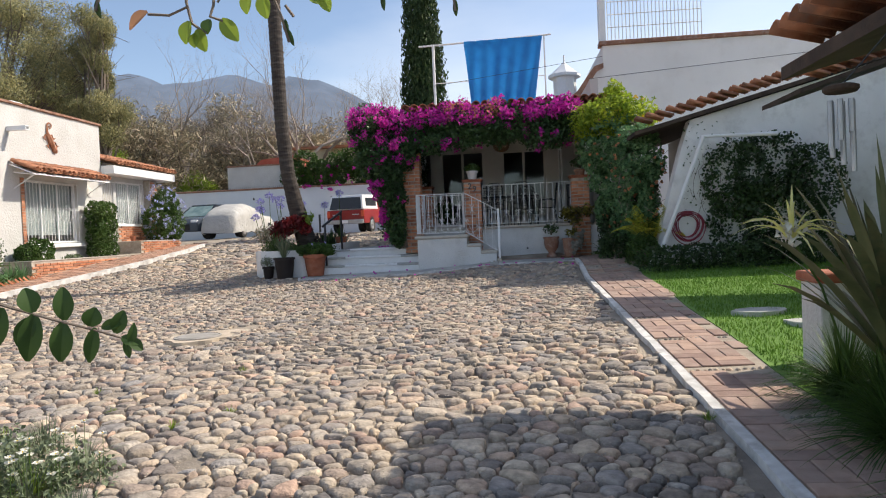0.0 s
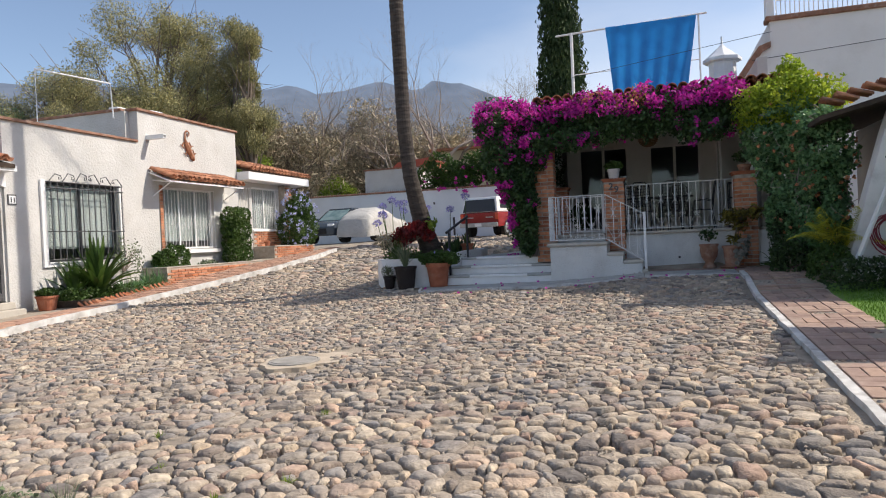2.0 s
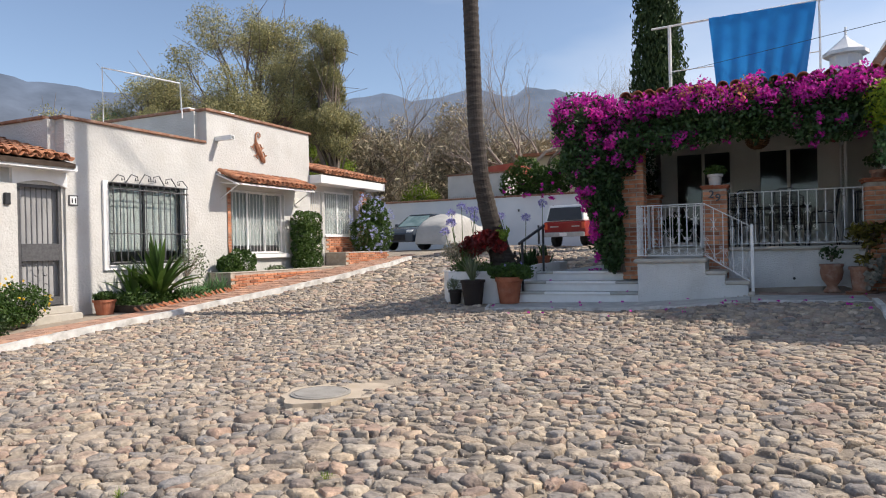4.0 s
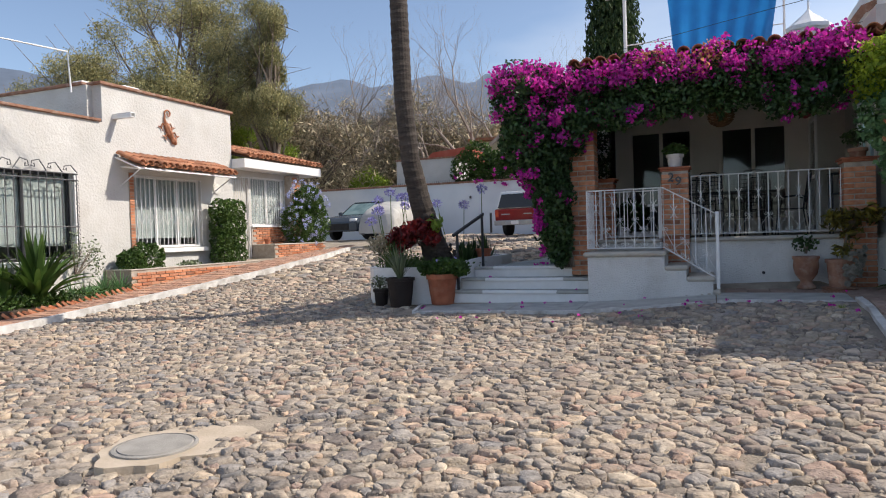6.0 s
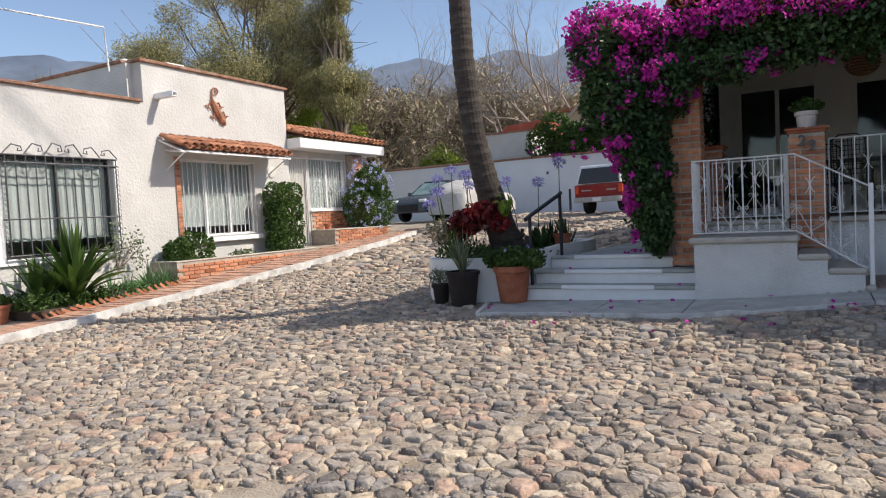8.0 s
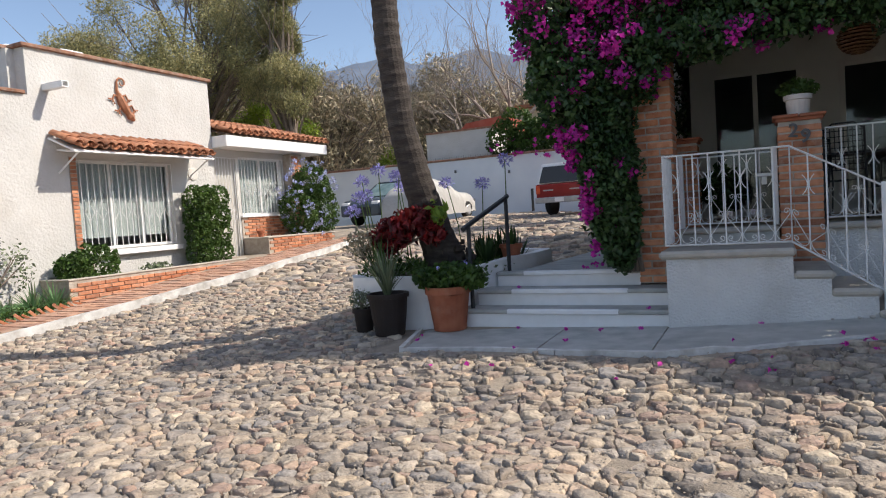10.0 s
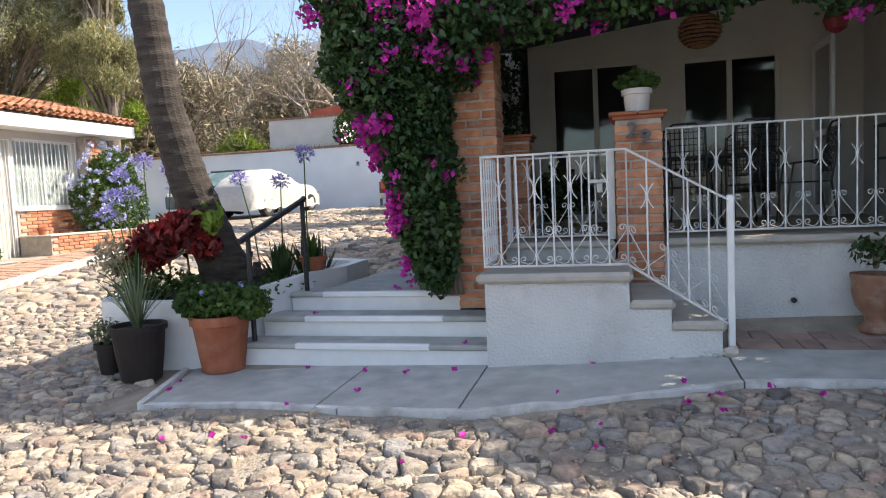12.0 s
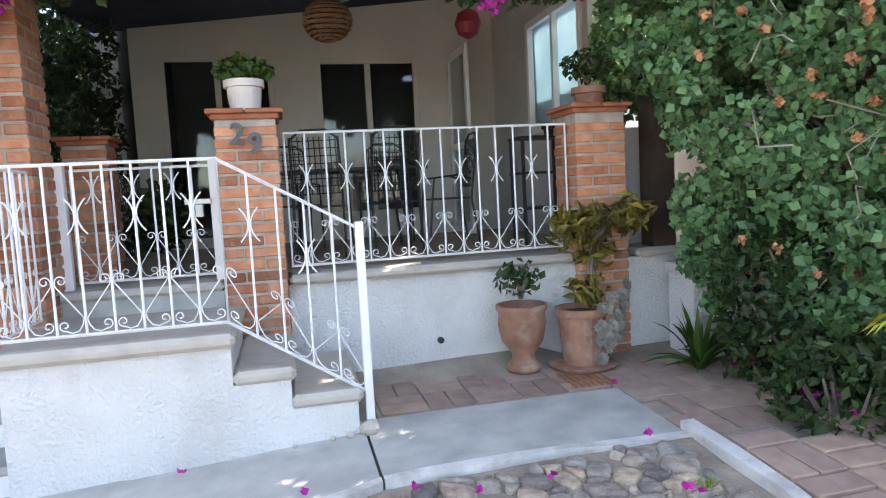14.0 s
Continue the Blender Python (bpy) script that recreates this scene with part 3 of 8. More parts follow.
bm = bmesh.new()
box(bm, -0.27, 2.55, 14.98, 15.22, 0.7, 1.655)
tagged(part("wall_south", bm, M["stucco_low"]), "low white stucco wall under the porch railing", "wall", "", "structure")
bm = bmesh.new()
box(bm, -0.262, 1.68, 14.92, 15.28, 1.655, 1.72, 0.022)
box(bm, 2.15, 2.62, 14.92, 15.28, 1.655, 1.72, 0.022)
tagged(part("trim", bm, M["coping"]), "rounded stone coping on the porch wall", "coping", "", "structure")
bm = bmesh.new()
box(bm, -2.3, 2.4, 15.22, 18.5, 1.2, 1.70)
tagged(part("floor", bm, material("porch floor tile", [(0.36, 0.27, 0.17), (0.46, 0.36, 0.24)], 3, 0.6, 0.1, 40)), "tan tiled porch floor", "floor", "", "structure")
# back wall with sliding windows, and the door opening
HOLES = [(-1.47, -0.27, 1.75, 3.80), (0.19, 1.38, 1.95, 3.76)]
bm = bmesh.new()
for a, b, c, d in cells(-1.75, 2.3, 1.2, 4.50, HOLES):
    box(bm, a, b, 18.5, 18.68, c, d)
tagged(part("wall_north", bm, M["cream"]), "cream painted back wall of the porch", "wall", "", "structure")
bm = bmesh.new()
for a, b, c, d in cells(15.9, 19.0, 1.2, 5.0, [(16.0, 17.3, 2.72, 3.85)]):
    box(bm, 2.3, 2.48, a, b, c, d)
box(bm, 2.3, 2.48, 15.1, 15.9, 3.85, 4.4)
box(bm, 2.2, 2.6, 15.28, 15.9, 1.0, 2.6)
tagged(part("wall_east", bm, M["stucco"]), "white side wall of the porch with a wide window", "wall", "", "structure")
# Added walls close the room; their grey sets how dark the panes look.
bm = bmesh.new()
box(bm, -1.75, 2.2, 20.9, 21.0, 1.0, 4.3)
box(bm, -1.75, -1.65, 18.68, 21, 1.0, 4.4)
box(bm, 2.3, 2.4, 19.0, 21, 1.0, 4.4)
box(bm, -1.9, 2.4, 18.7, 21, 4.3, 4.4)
tagged(part("wall_inner", bm, M["dark"]), "grey stand-in walls closing the dim room behind the porch", "wall", "", "structure")
# windows of the back wall


def slider(name, x0, x1, z0, z1, y):
    w = thing(name, "aluminium sliding window with dark panes", "window", kind="structure")
    bm = bmesh.new()
    t = 0.065
    for a, b, c, d in ((x0, x0 + t, z0, z1), (x1 - t, x1, z0, z1), (x0 + t, x1 - t, z0, z0 + t), (x0 + t, x1 - t, z1 - t, z1), ((x0 + x1) / 2 - t / 2, (x0 + x1) / 2 + t / 2, z0 + t, z1 - t)):
        box(bm, a, b, y, y + 0.05, c, d, 0.004)
    part("window_frame", bm, M["cream"], w)
    for a, b in ((x0 + t, (x0 + x1) / 2 - t / 2), ((x0 + x1) / 2 + t / 2, x1 - t)):
        bm = bmesh.new()
        box(bm, a, b, y + 0.02, y + 0.028, z0 + t, z1 - t)
        part("pane", bm, M["glass"], w)


slider("window_1", -1.47, -0.27, 1.75, 3.80, 18.49)
slider("window_2", 0.19, 1.38, 1.95, 3.76, 18.49)
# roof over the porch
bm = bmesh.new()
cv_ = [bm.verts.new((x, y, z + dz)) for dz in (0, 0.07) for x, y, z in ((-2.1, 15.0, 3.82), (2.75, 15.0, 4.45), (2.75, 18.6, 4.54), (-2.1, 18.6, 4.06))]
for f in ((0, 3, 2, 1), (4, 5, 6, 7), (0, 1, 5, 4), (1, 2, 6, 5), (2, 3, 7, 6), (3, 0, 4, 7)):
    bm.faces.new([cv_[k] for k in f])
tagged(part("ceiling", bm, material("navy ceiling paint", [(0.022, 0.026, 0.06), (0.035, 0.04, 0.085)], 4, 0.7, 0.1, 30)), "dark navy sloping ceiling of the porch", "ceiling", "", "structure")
bm = bmesh.new()
box(bm, -2.0, 2.7, 14.86, 15.0, 3.86, 4.05)
box(bm, 2.3, 2.48, 14.95, 15.12, 1.7, 4.05)
tagged(part("beam", bm, M["wood"]), "dark beam under the porch eave", "beam", "", "structure")

# ---- the white houses on the left ----
XW = -11.35
W1 = (11.98, 13.93, 1.63, 3.27)     # grilled window, y0 y1 z0 z1
W2 = (15.42, 17.46, 1.79, 3.36)     # picture window
D1 = (10.23, 11.05, 0.85, 3.11)
D0 = (8.9, 9.75, 0.85, 3.02)
bm = bmesh.new()
for a, b, c, d in cells(11.10, 14.68, 0.3, 4.36, [W1]):
    box(bm, XW - 0.25, XW, a, b, c, d)
for a, b, c, d in cells(14.68, 18.63, 0.3, 5.12, [W2]):
    box(bm, XW - 0.25, XW, a, b, c, d)
for a, b, c, d in cells(5.5, 11.10, 0.3, 3.35, [D1, (9.0, 9.85, 1.35, 3.05), (6.2, 8.2, 1.3, 3.05)]):
    box(bm, XW - 0.25, XW - 0.05, a, b, c, d)
box(bm, -17, XW - 0.25, 10.95, 11.10, 0.3, 4.36)
box(bm, -17, XW - 0.25, 14.55, 14.68, 3.0, 5.12)
box(bm, -17, XW - 0.25, 18.5, 18.63, 0.3, 5.12)
box(bm, -17.2, -17, 5.5, 22.3, 0.3, 4.3)
box(bm, -17, XW - 0.25, 5.35, 5.5, 0.3, 3.6)
tagged(part("wall_west", bm, M["stucco"]), "rough white stucco fronts of the low houses", "wall", "", "structure")
bm = bmesh.new()
box(bm, -17, XW - 0.25, 11.1, 14.55, 4.05, 4.15)
box(bm, -17, XW - 0.25, 14.68, 18.5, 4.8, 4.9)
tagged(part("roof", bm, M["concrete"]), "flat concrete roofs behind the parapets", "roof", "", "structure")
bm = bmesh.new()
box(bm, XW - 0.32, XW + 0.055, 11.04, 14.62, 4.36, 4.42, 0.012)
box(bm, XW - 0.32, XW + 0.055, 14.62, 18.69, 5.12, 5.185, 0.012)
box(bm, -17, XW - 0.32, 10.9, 11.16, 4.36, 4.42, 0.012)
box(bm, -17, XW - 0.32, 14.5, 14.74, 5.12, 5.185, 0.012)
tagged(part("trim", bm, M["cap"]), "weathered brick coping along the parapets", "coping", "", "structure")
bm = bmesh.new()
box(bm, XW - 0.05, XW + 0.05, 9.85, 10.16, 0.5, 3.1)
box(bm, XW - 0.05, XW + 0.05, 5.5, 6.1, 0.5, 3.1)
tagged(part("column", bm, M["stucco"]), "plain white pier beside the iron door", "column", "", "structure")
bm = bmesh.new()
for y0, y1 in ((6.1, 8.4), (8.4, 9.9), (10.1, 11.12)):
    n = 8
    pts = [(y0, 3.36), (y1, 3.36)] + [(y1 - (y1 - y0) * i / n, 3.08 + 0.10 * math.sin(math.pi * i / n)) for i in range(n + 1)]
    prism(bm, pts, "x", XW - 0.05, XW + 0.03)
box(bm, XW - 0.05, XW + 0.32, 5.5, 11.12, 3.36, 3.47)
tagged(part("trim", bm, M["white"]), "white arched lintel and eave board over the doors", "trim", "", "structure")


def barrel(bm, length, r0, r1, n=6, t=0.012):
    """A half-round tile along +y, from the narrow end."""
    rows = []
    for s, r in ((0, r0), (length, r1)):
        rows.append([bm.verts.new((math.cos(math.pi * k / n) * r, s, math.sin(math.pi * k / n) * r)) for k in range(n + 1)] + [bm.verts.new((math.cos(math.pi * k / n) * (r - t), s, math.sin(math.pi * k / n) * (r - t))) for k in range(n, -1, -1)])
    m = len(rows[0])
    for k in range(m):
        bm.faces.new((rows[0][k], rows[1][k], rows[1][(k + 1) % m], rows[0][(k + 1) % m]))
    for row in (rows[0], rows[1][::-1]):
        for k in range(n):
            bm.faces.new((row[k], row[k + 1], row[m - 2 - k], row[m - 1 - k]))
    bmesh.ops.recalc_face_normals(bm, faces=bm.faces)


bm = bmesh.new()
barrel(bm, 0.42, 0.075, 0.092)
TILE = mesh_of("roof_tile", bm, M["tile"], True)


def tiled_roof(parent, origin, along, down, n_cols, n_rows, pitch=0.19, run=0.34, seed=1):
    """Rows of barrel tiles: along is the eave's direction, down the way to the eave; channels lie between the covers."""
    rnd = random.Random(seed)
    along, down = Vector(along).normalized(), Vector(down).normalized()
    up = along.cross(down)
    if up.z < 0:
        up = -up
    for c in range(n_cols):
        for r in range(n_rows):
            for k in (0, 1):
                ob = new("roof_tile", TILE)
                ob.parent = parent
                p = Vector(origin) + along * (pitch * (c + 0.5 + (0.5 if k else 0)) + rnd.uniform(-0.008, 0.008)) + down * (run * r + rnd.uniform(-0.015, 0.015)) + up * ((0.0 if k else 0.035))
                yv = down if not k else -down
                zv = up if not k else -up
                if k:
                    p = p + down * 0.42 + up * 0.085
                yv = (yv + zv * (0.03 if k else 0.05)).normalized()
                xv = yv.cross(zv).normalized()
                zv = xv.cross(yv)
                ob.matrix_basis = Matrix((xv, yv, zv)).transposed().to_4x4()
                ob.matrix_basis.translation = p


# awning over the picture window
awn = thing("awning", "small clay tiled awning on white brackets over the picture window", "awning")
bm = bmesh.new()
prism(bm, [(XW, 3.70), (XW + 0.62, 3.44), (XW + 0.62, 3.41), (XW, 3.67)], "y", 14.95, 18.02)
part("deck", bm, M["white"], awn)
for y in (15.1, 17.95):
    bm = bmesh.new()
    tube(bm, [(XW, y, 3.12), (XW + 0.52, y, 3.42)], 0.018, 4)
    tube(bm, [(XW, y, 3.50), (XW + 0.58, y, 3.42)], 0.018, 4)
    part("bracket", bm, M["white"], awn)
tiled_roof(awn, (XW + 0.03, 14.92, 3.725), (0, 1, 0), (0.62, 0, -0.26), 16, 2, 0.19, 0.26, 3)

# roof over the doors
rdoor = thing("tiled_roof", "sloping clay tile roof above the iron doors", "roof")
bm = bmesh.new()
prism(bm, [(XW + 0.35, 3.49), (XW - 2.6, 4.25), (XW - 2.6, 4.17), (XW + 0.35, 3.41)], "y", 5.5, 11.06)
part("deck", bm, M["wood"], rdoor)
tiled_roof(rdoor, (XW - 2.2, 7.2, 4.17), (0, 1, 0), (2.95, 0, -0.76), 20, 7, 0.19, 0.36, 4)

# north house with the gate
YA, YB = 18.63, 22.25
bm = bmesh.new()
XN = -11.45
for a, b, c, d in cells(YA, 21.05, 0.8, 3.75, [(18.72, 19.38, 1.28, 3.55), (19.5, 20.98, 2.28, 3.60)]):
    box(bm, XN - 0.2, XN, a, b, c, d)
box(bm, -17, XN - 0.2, 22.0, 22.2, 0.8, 3.9)
tagged(part("wall_west", bm, M["stucco"]), "white stucco wall of the end house", "wall", "", "structure")
bm = bmesh.new()
box(bm, XN - 0.3, -10.95, YA, YB, 3.74, 3.98, 0.01)
tagged(part("fascia", bm, M["white"]), "broad white fascia board of the end house", "trim", "", "structure")
rn = thing("tiled_roof", "shallow clay tile roof of the end house", "roof")
bm = bmesh.new()
prism(bm, [(-10.95, 4.01), (XW - 2.8, 4.87), (XW - 2.8, 4.79), (-10.95, 3.982)], "y", YA, YB)
part("deck", bm, M["wood"], rn)
tiled_roof(rn, (-13.05, YA, 4.585), (0, 1, 0), (2.1, 0, -0.57), 19, 6, 0.19, 0.36, 5)


def grille(name, label, x, y0, y1, z0, z1, n, mat, r=0.008, parent=None, deco=True):
    g = thing(name, label, "window grille")
    for i in range(n + 1):
        y = y0 + (y1 - y0) * i / n
        bm = bmesh.new()
        tube(bm, [(x, y, z0), (x, y, z1)], r, 5)
        part("bar", bm, mat, g)
    for z in (z0, z1):
        bm = bmesh.new()
        box(bm, x - r, x + r, y0 - r, y1 + r, z - r, z + r)
        part("rail", bm, mat, g)
    if deco:
        zc = z0 + (z1 - z0) * 0.42
        h = (y1 - y0) / n
        for i in range(1, n, 2):
            y = y0 + h * i
            bm = bmesh.new()
            tube(bm, [(x, y, zc - h * 1.3), (x, y - h * 0.8, zc), (x, y, zc + h * 1.3), (x, y + h * 0.8, zc), (x, y, zc - h * 1.3)], r * 0.7, 4)
            for s in (-1, 1):
                tube(bm, [(x, y, zc + h * 1.3), (x, y + s * h * 0.5, zc + h * 1.9), (x, y + s * h * 0.8, zc + h * 1.6), (x, y + s * h * 0.5, zc + h * 1.4)], r * 0.6, 4)
            part("ornament", bm, mat, g)
    return g


def west_window(name, label, x, y0, y1, z0, z1, splits, frame_mat, curtain):
    w = thing(name, label, "window", kind="structure")
    t = 0.05
    bm = bmesh.new()
    for a, b, c, d in ((y0, y0 + t, z0, z1), (y1 - t, y1, z0, z1), (y0 + t, y1 - t, z0, z0 + t), (y0 + t, y1 - t, z1 - t, z1)):
        box(bm, x - 0.06, x, a, b, c, d, 0.005)
    part("window_frame", bm, frame_mat, w)
    es = [y0 + t + (y1 - y0 - 2 * t) * k / splits for k in range(splits + 1)]
    for k, (a, b) in enumerate(zip(es, es[1:])):
        if k:
            bm = bmesh.new()
            box(bm, x - 0.05, x - 0.005, a - 0.02, a + 0.02, z0 + t, z1 - t)
            part("mullion", bm, frame_mat, w)
        bm = bmesh.new()
        box(bm, x - 0.034, x - 0.028, a + 0.004, b - 0.004, z0 + t, z1 - t)
        part("pane", bm, M["glass"], w).visible_shadow = False
    if curtain:
        n = 420
        ys_ = np.linspace(y0 + 0.05, y1 - 0.05, n)
        vs, fs = [], []
        for i, y in enumerate(ys_):
            xx = x - 0.085 - 0.011 * math.sin(y * 46) - 0.005 * math.sin(y * 17 + 1)
            vs += [(xx, y, curtain), (xx, y, z1 - 0.03)]
        for i in range(n - 1):
            fs.append((2 * i, 2 * i + 2, 2 * i + 3, 2 * i + 1))
        c = part("curtain", np_mesh("curtain", vs, fs, M["curtain"], True))
        tagged(c, "thin pale curtain hanging in folds behind the window", "curtain")
    # Added sheet that stands in for the dim room.
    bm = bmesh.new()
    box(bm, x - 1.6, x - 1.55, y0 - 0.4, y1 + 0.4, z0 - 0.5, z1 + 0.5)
    tagged(part("wall_inner", bm, M["dark"]), "grey stand-in wall for the dim room behind the window", "wall", "", "structure")
    return w


west_window("window_3", "dark framed sliding window behind a wrought grille", XW - 0.10, *W1, 2, M["blackiron"], 1.9)
west_window("window_4", "wide white framed window with net curtains", XW - 0.08, *W2, 3, M["white"], 2.0)
west_window("window_5", "barred window of the end house with net curtain", XN - 0.05, 19.5, 20.98, 2.28, 3.60, 2, M["white"], 2.3)
west_window("window_6", "dark framed window beside the iron door", XW - 0.12, 9.0, 9.85, 1.35, 3.05, 1, M["blackiron"], 1.5)
grille("window_grille", "white iron grille with diamond ornaments", XW + 0.02, W2[0] + 0.04, W2[1] - 0.02, W2[2] + 0.02, W2[3] - 0.02, 16, M["whitebar"])
grille("window_grille", "white iron grille of the end house", XN + 0.05, 19.52, 20.96, 2.30, 3.58, 14, M["whitebar"])
grille("gate", "tall white iron gate of the end house", XN + 0.04, 18.75, 19.38, 1.32, 3.55, 7, M["whitebar"])
grille("window_grille", "dark iron bars over the small window", XW + 0.0, 9.02, 9.83, 1.40, 3.0, 7, M["greyiron"], deco=False)
bm = bmesh.new()
box(bm, XN - 0.10, XN - 0.06, 18.72, 19.38, 1.28, 3.55)
tagged(part("door_3", bm, material("beige door paint", [(0.5, 0.48, 0.44), (0.56, 0.54, 0.5)], 3, 0.5, 0.1, 30)), "beige door behind the white iron gate", "door", "", "structure")
# wrought grille of window 3, standing proud on a tiled surround
y0, y1, z0, z1 = W1
wg = thing("window_grille", "black wrought iron cage grille with scroll crest", "window grille")
for i in range(13):
    y = y0 + 0.03 + (y1 - y0 - 0.06) * i / 12
    bm = bmesh.new()
    tube(bm, [(XW + 0.14, y, z0 + 0.05), (XW + 0.14, y, z1 - 0.02)], 0.011, 5)
    part("bar", bm, M["greyiron"], wg)
for z in (z0 + 0.05, z0 + 0.62, z1 - 0.14, z1 - 0.02):
    bm = bmesh.new()
    tube(bm, [(XW, y0, z), (XW + 0.14, y0, z), (XW + 0.14, y1, z), (XW, y1, z)], 0.013, 5)
    part("rail", bm, M["greyiron"], wg)
for y in (y0, y1):
    for z in np.arange(z0 + 0.12, z1 - 0.1, 0.085):
        bm = bmesh.new()
        tube(bm, [(XW + 0.12, y + 0.035 * math.cos(a), z + 0.035 * math.sin(a)) for a in np.linspace(0, 5.6, 8)], 0.006, 4)
        part("ring", bm, M["greyiron"], wg)
for k in range(6):
    yc = y0 + (y1 - y0) * (k + 0.5) / 6
    s = 1 if k < 3 else -1
    bm = bmesh.new()
    hh = 0.14 + 0.07 * (1 - abs(k - 2.5) / 2.5)
    tube(bm, [(XW + 0.14, yc - s * 0.16, z1), (XW + 0.14, yc - s * 0.02, z1 + hh), (XW + 0.14, yc + s * 0.12, z1 + hh * 0.8), (XW + 0.14, yc + s * 0.14, z1 + hh * 0.35), (XW + 0.14, yc + s * 0.07, z1 + hh * 0.3), (XW + 0.14, yc + s * 0.08, z1 + hh * 0.6)], 0.012, 5)
    part("scroll", bm, M["greyiron"], wg)
bm = bmesh.new()
for a, b, c, d in ((y0 - 0.12, y0, z0 - 0.1, z1 + 0.02), (y1, y1 + 0.07, z0 - 0.1, z1 + 0.02), (y0, y1, z0 - 0.1, z0 - 0.0)):
    box(bm, XW, XW + 0.05, a, b, c, d, 0.006)
tagged(part("trim", bm, M["white"]), "white surround of the grilled window", "trim", "", "structure")
bm = bmesh.new()
box(bm, XW, XW + 0.12, W2[0] - 0.08, W2[1] + 0.08, W2[2] - 0.12, W2[2] - 0.02, 0.01)
tagged(part("window_sill", bm, M["white"]), "white sill of the picture window", "sill", "", "structure")
# brick edging round the picture window
# iron door
dr = thing("door_1", "dark grey iron door with vertical bars and a solid middle panel", "door", kind="structure")
bm = bmesh.new()
for a, b, c, d in ((10.23, 10.29, 0.95, 3.11), (10.99, 11.05, 0.95, 3.11), (10.29, 10.99, 3.05, 3.11), (10.29, 10.99, 0.95, 1.10), (10.29, 10.99, 1.75, 2.06)):
    box(bm, XW - 0.10, XW - 0.06, a, b, c, d, 0.004)
part("frame", bm, M["greyiron"], dr)
for i in range(1, 7):
    y = 10.29 + 0.7 * i / 7
    bm = bmesh.new()
    tube(bm, [(XW - 0.08, y, 1.1), (XW - 0.08, y, 1.75)], 0.008, 5)
    tube(bm, [(XW - 0.08, y, 2.06), (XW - 0.08, y, 3.05)], 0.008, 5)
    part("bar", bm, M["greyiron"], dr)
for s in (-1, 1):
    bm = bmesh.new()
    for zc in (1.25, 1.58):
        tube(bm, [(XW - 0.07, 10.64 + s * (0.04 + 0.09 * (1 - math.cos(a)) * 0.5), zc + 0.10 * math.sin(a)) for a in np.linspace(-2.4, 2.4, 9)], 0.007, 4)
    part("scroll", bm, M["greyiron"], dr)
bm = bmesh.new()
box(bm, XW - 0.22, XW - 0.16, 10.23, 11.05, 0.9, 3.11)
part("backing", bm, M["dark"], dr)
bm = bmesh.new()
box(bm, XW - 0.05, XW + 0.34, 10.1, 11.15, 0.4, 0.80, 0.01)
box(bm, XW - 0.05, XW + 0.16, 10.2, 11.08, 0.8, 0.93, 0.01)
tagged(part("stairs", bm, M["coping"]), "two shallow stone door steps", "step", "", "structure")
bm = bmesh.new()
box(bm, XW + 0.0, XW + 0.10, 9.93, 10.03, 2.72, 2.92, 0.01)
tagged(part("wall_lamp", bm, M["blackiron"]), "small black lantern box on the white pier", "lamp")

# number plate
npl = thing("house_number_plate", "small white ceramic number plate beside the iron door", "sign")
bm = bmesh.new()
box(bm, XW, XW + 0.02, 11.15, 11.34, 2.76, 2.96, 0.006)
part("plate", bm, M["greyiron"], npl)
bm = bmesh.new()
box(bm, XW + 0.021, XW + 0.027, 11.175, 11.315, 2.785, 2.935)
part("face", bm, M["white"], npl)


def text_mesh(body, size, mat, m, parent, name="digits", extrude=0.004):
    cu = bpy.data.curves.new(name, "FONT")
    cu.body = body
    cu.size = size
    cu.extrude = extrude
    cu.offset = 0.003
    cu.align_x = "CENTER"
    ob = bpy.data.objects.new(name, cu)
    scene.collection.objects.link(ob)
    dg = bpy.context.evaluated_depsgraph_get()
    me = bpy.data.meshes.new_from_object(ob.evaluated_get(dg))
    bpy.data.objects.remove(ob)
    me.transform(m)
    me.materials.clear()
    me.materials.append(mat)
    o = new(name, me)
    o.parent = parent
    return o


text_mesh("11", 0.13, M["blackiron"], pose(XW + 0.029, 11.245, 2.81, 90, 0, 90), npl)

# spout, gecko, disc
bm = bmesh.new()
box(bm, XW, XW + 0.5, 14.93, 15.05, 4.46, 4.475)
box(bm, XW, XW + 0.5, 14.93, 14.945, 4.475, 4.56)
box(bm, XW, XW + 0.5, 15.035, 15.05, 4.475, 4.56)
box(bm, XW, XW + 0.5, 14.945, 15.035, 4.545, 4.56)
tagged(part("rain_spout", bm, M["white"]), "square white rain spout sticking out of the parapet wall", "spout")
gk = thing("gecko_wall_ornament", "rusty metal gecko ornament with a curled tail", "wall ornament")
bm = bmesh.new()
G = lambda a, b: (XW + 0.03, 16.47 + a, 4.45 + b)
tail = [G(-0.02 + 0.105 * math.cos(3.5 - t) * (1 - 0.75 * t / 7), 0.34 + 0.105 * math.sin(3.5 - t) * (1 - 0.75 * t / 7)) for t in np.linspace(7, 0, 18)]
tube(bm, tail + [G(-0.13, 0.20), G(-0.09, 0.10)], [0.012] * 8 + [0.018] * 10 + [0.028, 0.045], 5)
part("tail", bm, M["rust"], gk)
bm = bmesh.new()
tube(bm, [G(-0.10, 0.13), G(-0.06, 0.03), G(0.0, -0.09), G(0.09, -0.20), G(0.13, -0.25), G(0.20, -0.32)], [0.045, 0.075, 0.080, 0.055, 0.075, 0.03], 7)
part("body", bm, M["rust"], gk)
